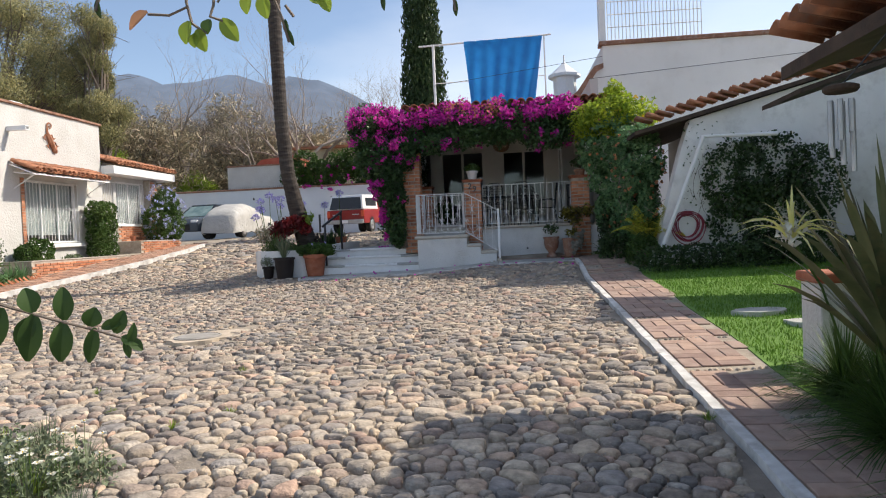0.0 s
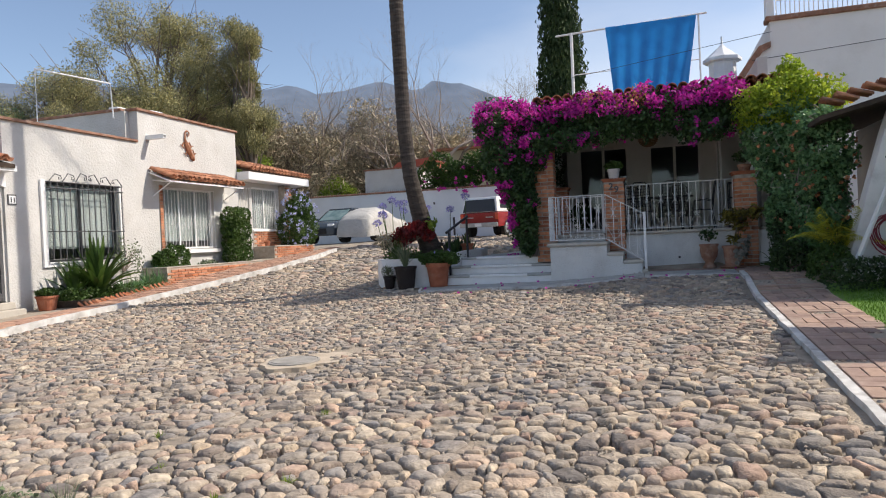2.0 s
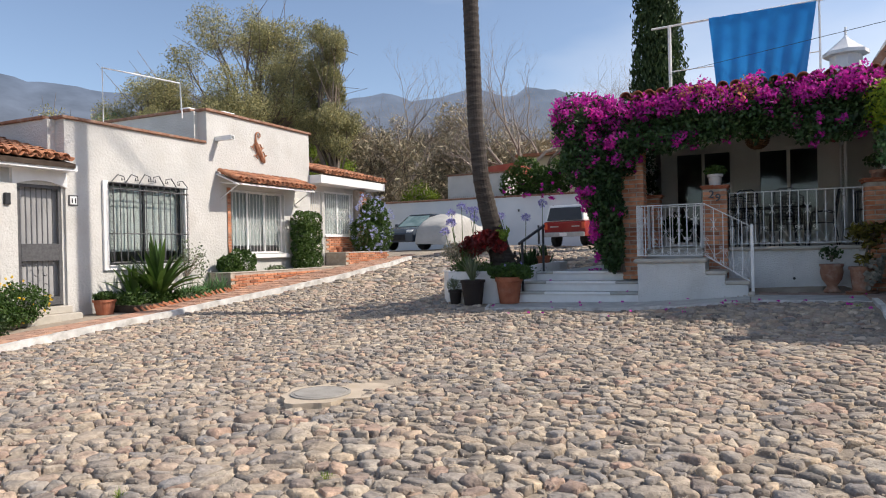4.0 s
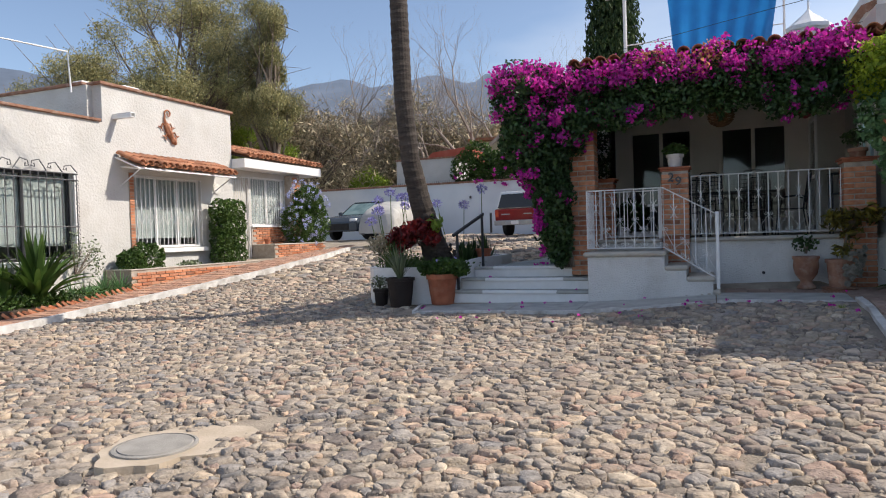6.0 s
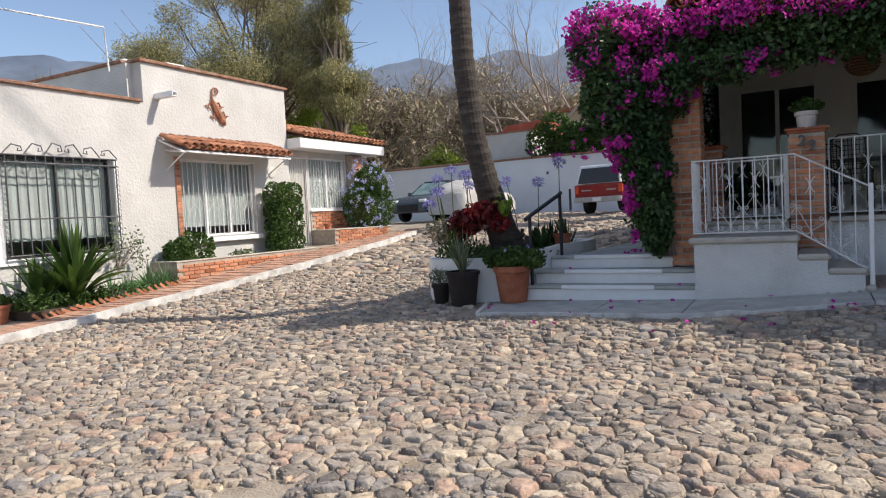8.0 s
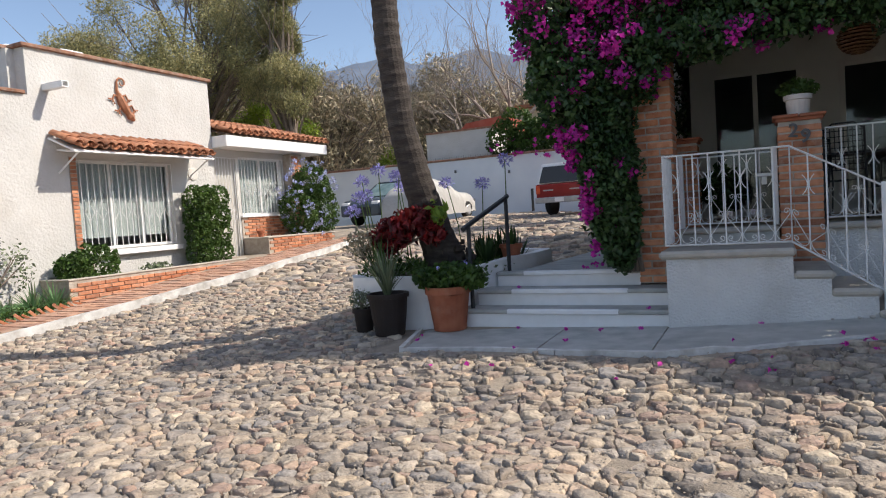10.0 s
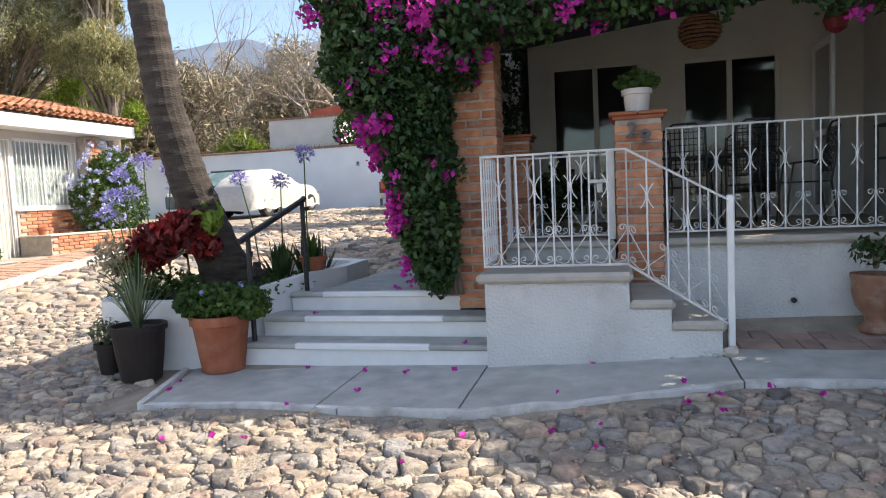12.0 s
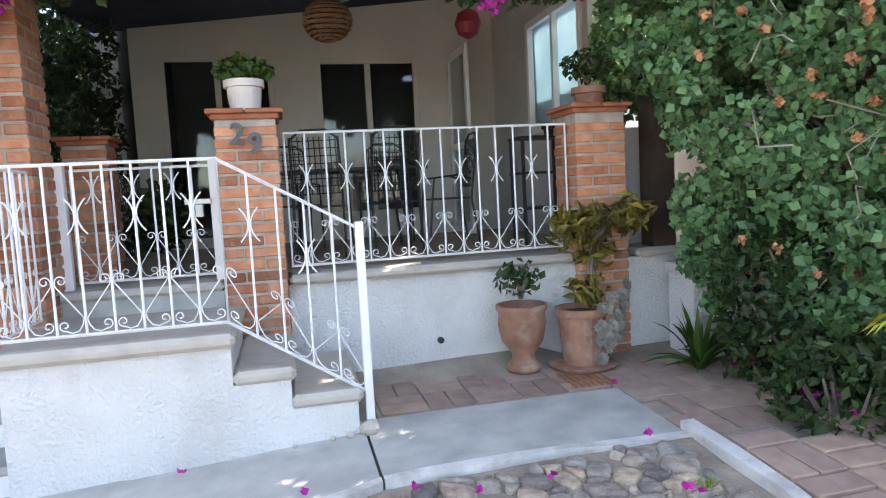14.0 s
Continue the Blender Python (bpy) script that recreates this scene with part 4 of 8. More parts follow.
for s, b in ((-1, 0.06), (1, 0.08), (-1, -0.14), (1, -0.10)):
    bm = bmesh.new()
    cx_ = -0.07 if b > 0 else 0.05
    tube(bm, [G(cx_, b), G(cx_ + s * 0.12, b + 0.05), G(cx_ + s * 0.16, b - 0.03)], 0.018, 5)
    for f in (-1, 0, 1, 2):
        e = (cx_ + s * 0.16 + f * 0.045 * s, b - 0.09 + 0.03 * f)
        tube(bm, [G(cx_ + s * 0.16, b - 0.03), G(*e)], [0.009, 0.013], 4)
    part("leg", bm, M["rust"], gk)
bm = bmesh.new()
lathe(bm, [(0.13, 0), (0.13, 0.02), (0.10, 0.03)], 20)
bmesh.ops.transform(bm, matrix=pose(XW, 18.02, 3.17, 0, 90, 0), verts=bm.verts)
tagged(part("ceramic_disc", bm, M["cream"]), "round pale ceramic plaque with a pattern on the wall", "plaque")
# pipe frames on the roofs
for lab, pts in (("bent white pipe frame standing on the flat roof", [(-11.6, 12.14, 4.2), (-11.6, 12.14, 5.57), (-11.6, 14.15, 5.68), (-11.6, 14.2, 4.9)]),):
    bm = bmesh.new()
    tube(bm, pts, 0.018, 6)
    tagged(part("pipe_frame", bm, M["white"]), lab, "pipe")

# ---- wall across the end of the yard, and what stands behind it ----
bm = bmesh.new()
box(bm, -30, -1.5, 34.0, 34.25, 1.0, 4.22)
tagged(part("wall_north", bm, material("pale blue white wall", [(0.66, 0.70, 0.74), (0.74, 0.77, 0.80)], 1, 0.9, 0.3, 14)), "long whitewashed boundary wall behind the parked cars", "wall", "", "structure")
bm = bmesh.new()
box(bm, -30, -1.5, 33.94, 34.31, 4.22, 4.31, 0.02)
tagged(part("trim", bm, M["cap"]), "dark coping on the boundary wall", "coping", "", "structure")
hb = thing("annex", "small flat white annex with a brick red roof strip behind the wall", "building", kind="structure")
bm = bmesh.new()
box(bm, -14.25, -11.2, 34.6, 38, 3.5, 5.50)
part("wall", bm, M["stucco"], hb)
bm = bmesh.new()
box(bm, -14.3, -11.1, 34.55, 38, 5.50, 5.58)
part("trim", bm, M["cap"], hb)
bm = bmesh.new()
prism(bm, [(-13.4, 5.58), (-11.1, 5.58), (-11.1, 6.15), (-12.9, 6.0)], "y", 36, 39)
part("roof", bm, material("red roof paint", [(0.36, 0.08, 0.05), (0.44, 0.13, 0.09)], 2, 0.8, 0.2), hb)
hs = thing("house", "cream house with a tiled eave beyond the wall", "building", kind="structure")
bm = bmesh.new()
box(bm, -12.3, 3.0, 41, 50, 2.5, 7.05)
part("wall", bm, material("pale yellow wall", [(0.62, 0.54, 0.38), (0.7, 0.62, 0.46)], 1, 0.9, 0.2), hs)
bm = bmesh.new()
prism(bm, [(-12.6, 7.05), (3.3, 7.05), (3.3, 7.2), (-12.6, 7.2)], "y", 40.6, 50.4)
part("roof", bm, M["tile"], hs)

# ---- tall white house behind the porch ----
bm = bmesh.new()
box(bm, 3.5, 14, 22.0, 22.3, 1.0, 7.30)
box(bm, 3.5, 3.75, 22.3, 34, 1.0, 7.30)
box(bm, 13.8, 14, 22.3, 34, 1.0, 7.30)
tagged(part("wall_tall_house", bm, M["stucco_tall"]), "tall weathered white wall of the house behind", "wall", "", "structure")
bm = bmesh.new()
prism(bm, [(2.1, 4.0), (3.5, 4.0), (3.5, 6.6), (3.3, 6.5), (2.75, 5.75), (2.1, 5.35)], "y", 22.0, 22.25)
tagged(part("wall_gable", bm, M["oldwhite"]), "curved white shoulder wall beside the tall house", "wall", "", "structure")
bm = bmesh.new()
box(bm, 3.40, 14.1, 21.92, 22.38, 7.30, 7.44, 0.02)
prism(bm, [(1.0, 5.18), (2.1, 5.35), (2.75, 5.75), (3.3, 6.5), (3.5, 6.6), (3.5, 6.75), (3.2, 6.65), (2.65, 5.9), (2.05, 5.48), (1.0, 5.30)], "y", 21.92, 22.38)
tagged(part("trim", bm, M["cap"]), "red brick coping on the tall wall", "coping", "", "structure")
trl = thing("roof_railing", "white iron railing round the roof terrace", "railing")
for i in range(26):
    x = 3.7 + 2.9 * i / 25
    bm = bmesh.new()
    tube(bm, [(x, 22.15, 7.44), (x, 22.15, 8.9)], 0.014, 4)
    part("bar", bm, M["whitebar"], trl)
for z in (7.9, 8.3, 8.7, 8.9):
    bm = bmesh.new()
    tube(bm, [(3.7, 22.15, z), (6.6, 22.15, z)], 0.016, 4)
    part("rail", bm, M["whitebar"], trl)
bm = bmesh.new()
box(bm, 3.42, 3.62, 22.0, 22.3, 7.44, 9.6)
tagged(part("post", bm, M["white"]), "white post at the corner of the roof terrace", "post", "", "structure")
cp = thing("cupola", "small white domed chimney cupola behind the roof", "cupola", kind="structure")
bm = bmesh.new()
lathe(bm, [(0.42, 0), (0.42, 1.0), (0.60, 1.02), (0.60, 1.12), (0.42, 1.25), (0.12, 1.5), (0.03, 1.6), (0.03, 1.85)], 8, (2.6, 25.5, 6.1))
part("body", bm, M["white"], cp)

# ---- tarpaulin on its pipe frame ----
bm = bmesh.new()
tube(bm, [(-1.88, 22, 4.5), (-1.88, 22, 7.70)], 0.045, 8)
tube(bm, [(-2.35, 22, 7.66), (1.9, 22, 7.78)], 0.028, 6)
tube(bm, [(1.68, 22, 4.5), (1.68, 22, 7.76)], 0.028, 6)
tube(bm, [(-1.88, 22.02, 6.45), (1.68, 22.02, 6.5)], 0.015, 5)
pf = tagged(part("pipe_frame", bm, M["white"]), "white pipe frame on the roof terrace", "frame")
vs, fs = [], []
nx, nz = 40, 16
for j in range(nz + 1):
    for i in range(nx + 1):
        u, v = i / nx, j / nz
        x = -0.88 + 2.5 * u + 0.18 * v * (1 - u) * (1 if v > 0.2 else v * 5) - 0.30 * v * u
        z = 7.72 + 0.02 * u - 2.15 * v + 0.03 * math.sin(u * 20) * v
        y = 21.95 - 0.05 * math.sin(u * 34 + v * 3) * (0.3 + v) - 0.10 * math.sin(u * 3.1) * math.sin(v * 3.1)
        vs.append((x, y, z))
for j in range(nz):
    for i in range(nx):
        a = j * (nx + 1) + i
        fs.append((a, a + nx + 1, a + nx + 2, a + 1))
tagged(part("tarpaulin", np_mesh("tarpaulin", vs, fs, M["tarp"], True)), "bright blue tarpaulin tied in folds to a pipe frame", "tarpaulin")

# ---- roof tiles over the porch and a plain roof slope behind ----
rp = thing("tiled_roof", "old mossy clay tile roof over the porch", "roof")
bm = bmesh.new()
prism(bm, [(14.7, 4.22), (22.1, 5.10), (22.1, 4.95), (14.7, 4.204)], "x", -1.9, 2.9)
part("deck", bm, M["tile"], rp)
tiled_roof(rp, (-1.9, 15.9, 4.42), (1, 0, 0), (0, -1.2, -0.14), 25, 4, 0.19, 0.33, 8)
bm = bmesh.new()
box(bm, -2.2, 2.9, 22.0, 22.2, 1.0, 5.2)
box(bm, -2.2, -1.9, 18.7, 22.0, 1.0, 4.5)
tagged(part("wall_back_house", bm, M["stucco"]), "plain white rear wall under the porch roof", "wall", "", "structure")

# ---- house on the right ----
rr = thing("tiled_roof", "clay tile shed roof over the leaning white wall", "roof")
bm = bmesh.new()
SL = 0.26
prism(bm, [(2.60, 3.27), (9.5, 3.27 + 6.9 * SL), (9.5, 3.20 + 6.9 * SL), (2.60, 3.20)], "y", 12.35, 18.5)
part("deck", bm, M["wood"], rr)
for yy, sd in ((12.3, 11),):
    for r in range(36):
        ob = new("roof_tile", TILE)
        ob.parent = rr
        x = 2.5 + r * 0.185
        ob.matrix_basis = pose(x + 0.42, yy + 0.06 + 0.01 * (r % 3), 3.30 + (x + 0.42 - 2.5) * SL, 0, 0, 90) @ pose(0, 0, 0, 15 + 3 * (r % 2), 0, 0) @ Matrix.Scale(0.72, 4)
        ob = new("roof_tile", TILE)
        ob.parent = rr
        ob.matrix_basis = pose(x + 0.42, yy + 0.20 + 0.01 * (r % 3), 3.30 + (x + 0.42 - 2.5) * SL, 0, 0, 90) @ pose(0, 0, 0, 15 + 3 * (r % 2), 0, 0) @ Matrix.Scale(0.72, 4)
bm = bmesh.new()
prism(bm, [(2.75, 0.6), (9.5, 0.6), (9.5, 3.18 + 6.9 * SL), (3.60, 3.18 + 1.0 * SL), (3.45, 3.0), (2.95, 1.2)], "y", 12.50, 12.80)
tagged(part("wall_leaning", bm, M["oldwhite"]), "stained white wall with a leaning buttressed edge", "wall", "", "structure")
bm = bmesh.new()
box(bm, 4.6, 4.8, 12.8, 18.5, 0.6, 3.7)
tagged(part("wall_inner", bm, M["dark"]), "grey wall added to close the dark passage under the roof", "wall", "", "structure")
r2 = thing("tiled_roof", "clay tile porch roof with a dark underside", "roof")
S2 = 0.30
bm = bmesh.new()
prism(bm, [(4.05, 3.26), (9.5, 3.26 + 5.45 * S2), (9.5, 3.20 + 5.45 * S2), (4.05, 3.20)], "y", 9.0, 10.3)
part("deck", bm, M["wood"], r2)
for r in range(29):
    for k in (0, 1):
        ob = new("roof_tile", TILE)
        ob.parent = r2
        x = 4.0 + r * 0.185
        ob.matrix_basis = pose(x + 0.42, 9.05 + 0.14 * k, 3.28 + (x + 0.42 - 4.0) * S2, 0, 0, 90) @ pose(0, 0, 0, 17, 0, 0) @ Matrix.Scale(0.72, 4)
bm = bmesh.new()
box(bm, 8.6, 8.8, -2.0, 12.5, 0.3, 3.9)
tagged(part("wall_east", bm, M["cream"]), "shaded cream wall of the garden house", "wall", "", "structure")
# near roof corner on the right
r3 = thing("tiled_roof", "near clay tile roof corner with a dark timber soffit", "roof")
bm = bmesh.new()
prism(bm, [(2.50, 2.82), (9.5, 2.82 + 7 * 0.25), (9.5, 2.72 + 7 * 0.25), (2.50, 2.72)], "y", -2.5, 5.6)
part("deck", bm, M["wood"], r3)
for r in range(14):
    for k in range(30):
        if r > 2 and k > 2:
            continue
        ob = new("roof_tile", TILE)
        ob.parent = r3
        x = 2.40 + r * 0.27
        ob.matrix_basis = pose(x + 0.42, 5.52 - 0.19 * k, 2.88 + (x + 0.42 - 2.4) * 0.25, 0, 0, 90) @ pose(0, 0, 0, 15, 0, 0)
pc = thing("pedestal_post", "white plastered pedestal with a brick top", "post")
bm = bmesh.new()
box(bm, 2.60, 2.98, 5.25, 5.6, 0.3, 1.12, 0.008)
part("body", bm, M["stucco"], pc)
bm = bmesh.new()
box(bm, 2.57, 3.01, 5.22, 5.63, 1.12, 1.20, 0.012)
part("cap", bm, M["terra"], pc)
bm = bmesh.new()
tube(bm, [(2.89, 12.3, 0.9), (3.74, 12.2, 3.10), (4.9, 12.0, 3.06)], 0.04, 8)
tagged(part("drain_pipe", bm, M["white"]), "white drain pipe slanting across the old wall", "pipe")
# lawn
bm = bmesh.new()
ys = [y for y in np.arange(-3, 12.6, 0.4)]
strip(bm, [(lawn_edge(y), y) for y in ys], [(8.6, y) for y in ys], lambda x, y: gz(x, y) + 0.03, 0.2)
lawn = tagged(part("lawn_ground", bm, M["lawnsoil"]), "mown green lawn beside the brick walk", "lawn", "", "structure")
for x, y, r, rz in ((3.02, 7.7, 0.27, 20), (3.35, 6.95, 0.28, -15)):
    bm = bmesh.new()
    prism(bm, [(r * 1.2 * math.cos(a) * (1 + 0.1 * math.sin(3 * a)), r * 0.8 * math.sin(a)) for a in np.linspace(0, 5.7, 9)], "z", 0.0, 0.05)
    ob = part("stepping_stone", bm, M["concrete"])
    ob.matrix_basis = pose(x, y, gz(x, y) + 0.02, 0, 0, rz)
    tagged(ob, "flat grey stepping stone in the lawn", "stone", "stepping stones in the lawn")

# ---- brick pillars and ironwork of the porch ----


def brick_mesh(name, l, w, h, mat, bevel=0.006):
    bm = bmesh.new()
    box(bm, -l / 2, l / 2, -w / 2, w / 2, 0, h, bevel)
    return mesh_of(name, bm, mat)


BRICK = brick_mesh("brick", 0.245, 0.118, 0.058, M["brick"])


def pillar(x0, y0, z0, z1, label, cap=True, s=0.375):
    p = thing("brick_pillar", label, "pillar", kind="structure")
    bm = bmesh.new()
    box(bm, x0 + 0.008, x0 + s - 0.008, y0 + 0.008, y0 + s - 0.008, z0, z1)
    part("core", bm, M["mortar"], p)
    rnd = random.Random(int(x0 * 100))
    z, k = z0 + 0.01, 0
    while z < z1 - 0.06:
        for q in range(4):
            a = math.pi / 2 * q
            off = Vector((-s / 2 + 0.1225, -s / 2 + 0.059)) if k % 2 else Vector((s / 2 - 0.1225, -s / 2 + 0.059))
            c = Matrix.Rotation(a, 2) @ off
            ob = new("brick", BRICK)
            ob.parent = p
            ob.matrix_basis = pose(x0 + s / 2 + c.x + rnd.uniform(-.003, .003), y0 + s / 2 + c.y + rnd.uniform(-.003, .003), z, 0, rnd.uniform(-.8, .8), math.degrees(a) + rnd.uniform(-1, 1))
        z += 0.0745
        k += 1
    if cap:
        bm = bmesh.new()
        box(bm, x0 - 0.015, x0 + s + 0.015, y0 - 0.015, y0 + s + 0.015, z1, z1 + 0.035, 0.006)
        box(bm, x0 - 0.04, x0 + s / 2 - 0.003, y0 - 0.04, y0 + s + 0.04, z1 + 0.035, z1 + 0.065, 0.006)
        box(bm, x0 + s / 2 + 0.003, x0 + s + 0.04, y0 - 0.04, y0 + s + 0.04, z1 + 0.035, z1 + 0.062, 0.006)
        part("cap", bm, M["terra"], p, "clay slab cap")
    return p


p29 = pillar(-0.645, 14.90, 0.95, 2.70, "red brick gate pillar with a clay slab cap and iron number")
for body, m in (("2", pose(-0.515, 14.872, 2.55, 90, 6, 0)), ("9", pose(-0.415, 14.872, 2.49, 90, 6, 0))):
    text_mesh(body, 0.18, M["greyiron"], m, p29, "digit", 0.008)
pillar(-1.95, 14.66, 1.20, 3.95, "tall red brick corner pillar half covered by the vine", False)
pillar(1.70, 14.90, 0.98, 2.68, "red brick end pillar with a clay slab cap")
pillar(-1.75, 15.8, 1.66, 2.65, "small brick pillar inside the porch", True, 0.3)


def spiral(bm, cx, cz, r, a0, turn, f, rad=0.0042, n=12, lead=None):
    pts = []
    for i in range(n + 1):
        t = i / n
        a = a0 + turn * t
        rr = r * (1 - 0.70 * t)
        pts.append(f(cx + rr * math.cos(a), cz + rr * math.sin(a)))
    tube(bm, (lead or []) + pts, rad, 4)


def railing(name, label, p0, p1, zb, zt, n, mat=None, slope_b=0.0, slope_t=0.0, orn=True, pitch_orn=2, start=1):
    """Vertical bars between two rails; on every second bar a crescent pair and a heart of scrolls at the foot."""
    mat = mat or M["whitebar"]
    g = thing(name, label, "railing" if name != "gate" else "gate")
    p0, p1 = Vector((*p0, 0)), Vector((*p1, 0))
    d = p1 - p0
    L = d.length
    u = d / L

    def F(s, z):
        return p0 + u * s + Vector((0, 0, z))

    def zbs(s):
        return zb + slope_b * s

    def zts(s):
        return zt + slope_t * s
    h = L / n
    for i in range(n + 1):
        bm = bmesh.new()
        s = h * i
        tube(bm, [F(s, zbs(s)), F(s, zts(s))], 0.0068, 6)
        part("bar", bm, mat, g)
    for zz in (zbs, zts):
        bm = bmesh.new()
        w = 0.0085
        tube(bm, [F(-0.005, zz(0)), F(L + 0.005, zz(L))], w, 4)
        part("rail", bm, mat, g)
    if orn:
        for i in range(start, n, pitch_orn):
            s = h * i
            b = zbs(s)
            H = 0.85
            zc = b + H * 0.66
            for sg in (-1, 1):
                bm = bmesh.new()
                tube(bm, [F(s + sg * (0.046 - 0.040 * math.cos(a) ** 2), zc + 0.085 * math.sin(a)) for a in np.linspace(-1.45, 1.45, 10)], 0.0042, 5)
                part("crescent", bm, mat, g)
        for i in range(start - 1, n + 1, pitch_orn):
            s = h * i
            b = zbs(s)
            bm = bmesh.new()
            for sg in (-1, 1):
                if not -0.01 < s + sg * h < L + 0.01:
                    continue
                f = lambda x, z: F(s + sg * x, z + slope_b * sg * x)
                # an arm slants up from the neighbouring bar and curls over at this one; a bowed foot ends in a curl
                R = min(0.026, h * 0.22)
                spiral(bm, R + 0.009, b + 0.262, R, math.pi, -7.2, f, 0.0034, 22, lead=[f(h - 0.007, b + 0.082), f(h * 0.5, b + 0.162), f(0.010, b + 0.238)])
                spiral(bm, R + 0.009, b + 0.050, R, -math.pi / 2 + 0.2, -7.0, f, 0.0034, 22, lead=[f(h - 0.007, b + 0.082), f(h - 0.014, b + 0.052), f(h * 0.74, b + 0.022), f(h * 0.5, b + 0.013)])
            if len(bm.verts):
                part("scrollwork", bm, mat, g)
            else:
                bm.free()
    return g


railing("railing", "white wrought iron railing with scrolls on the porch wall", (-0.235, 15.03), (1.68, 15.03), 1.77, 2.62, 15)
railing("railing", "white wrought iron railing with scrolls on the stair landing", (-1.60, 14.04), (-0.572, 14.04), 1.615, 2.42, 8)
railing("railing", "short white iron railing at the side of the landing", (-1.60, 14.06), (-1.60, 14.64), 1.615, 2.42, 6)
railing("railing", "slanting white iron stair railing with scrolls", (-0.572, 14.04), (0.095, 14.04), 1.615, 2.42, 5, slope_b=-0.66, slope_t=-0.58, start=1)
railing("gate", "white iron porch gate with scrolls and a latch", (-1.50, 15.06), (-0.70, 15.06), 1.76, 2.44, 7)
bm = bmesh.new()
box(bm, 0.078, 0.122, 14.03, 14.075, 0.98, 2.07, 0.004)
tagged(part("newel_post", bm, M["white"]), "square white steel newel post at the foot of the stair", "post")
for x in (-1.56, -0.68):
    bm = bmesh.new()
    box(bm, x - 0.028, x + 0.028, 15.03, 15.09, 1.72, 2.47, 0.004)
    tagged(part("gate_post", bm, M["white"]), "slim white steel gate post", "post")
bm = bmesh.new()
box(bm, -0.86, -0.70, 15.0, 15.03, 2.20, 2.235, 0.004)
box(bm, -0.80, -0.75, 15.0, 15.03, 2.12, 2.20, 0.004)
tagged(part("latch", bm, M["steel"]), "steel sliding latch on the porch gate", "latch")

# black hand rail by the steps
hr = thing("handrail", "black painted steel handrail beside the steps", "handrail")
for x, y, z0, z1 in ((-3.60, 14.15, 1.0, 1.90), (-3.40, 14.78, 1.34, 2.16)):
    bm = bmesh.new()
    tube(bm, [(x, y, z0), (x, y, z1)], 0.022, 8)
    part("post", bm, M["blackiron"], hr)
bm = bmesh.new()
tube(bm, [(-3.62, 14.05, 1.86), (-3.60, 14.15, 1.90), (-3.40, 14.78, 2.17), (-3.395, 14.82, 2.19)], 0.027, 8)
part("rail", bm, M["blackiron"], hr)

# loose stones wedged at the foot of the stair wall
rnd = random.Random(21)
for x, y, r in ((0.085, 13.975, 0.055), (-0.02, 13.965, 0.022), (-0.11, 13.97, 0.016), (-0.30, 13.975, 0.014)):
    bm = bmesh.new()
    bmesh.ops.create_icosphere(bm, subdivisions=2, radius=r)
    for v in bm.verts:
        v.co = Vector((v.co.x, v.co.y * 0.8, v.co.z * 0.75)) * (1 + 0.25 * noise.noise(v.co * 30))
    ob = part("loose_stone", bm, M["coping"])
    ob.location = (x, y, slab_z(x, y) + r * 0.5)
    tagged(ob, "small broken stone wedged at the foot of the stair wall", "stone", "loose stones by the stair")

# pipe stub in the wall
bm = bmesh.new()
tube(bm, [(0.70, 14.95, 1.20), (0.70, 15.0, 1.20)], 0.022, 10)
tagged(part("drain_stub", bm, M["blackiron"]), "small black drain pipe end in the white wall", "pipe")
dg = thing("drain_grate", "small rusty iron drain grate in the apron", "drain")
for i in range(7):
    bm = bmesh.new()
    box(bm, 1.36 + 0.04 * i, 1.38 + 0.04 * i, 14.26, 14.56, 0.975, 0.992)
    part("slat", bm, M["rust"], dg)

# lamps of cane hanging from the ceiling


def cane_lamp(x, y, z, r, hscale, mat, label, top):
    g = thing("pendant_lamp", label, "lamp")
    nr = 11
    for k in range(nr):
        bm = bmesh.new()
        a = -1.25 + 2.6 * k / (nr - 1)
        rr, zz = r * math.cos(a * 0.95), r * hscale * math.sin(a)
        tube(bm, [(x + rr * math.cos(t), y + rr * math.sin(t), z + zz + 0.006 * math.sin(8 * t)) for t in np.linspace(0, 2 * math.pi, 17)], r * 0.085, 4, False)
        part("cane_ring", bm, mat, g)
    bm = bmesh.new()
    tube(bm, [(x, y, z + r * hscale), (x, y, top)], 0.006, 4)
    part("cord", bm, M["blackiron"], g)
    return g


cane_lamp(0.21, 16.5, 3.68, 0.20, 0.80, M["straw"], "round woven cane pendant lamp in the porch", 4.36)
bm = bmesh.new()
lathe(bm, [(0.02, -0.13), (0.09, -0.09), (0.12, 0.0), (0.09, 0.09), (0.02, 0.13)], 14, (1.44, 16.5, 3.66))
tagged(part("wall_basket", bm, M["hosered"]), "dark red woven ball hanging in the porch", "ornament")

# table and chairs on the porch
IRON = M["blackiron"]


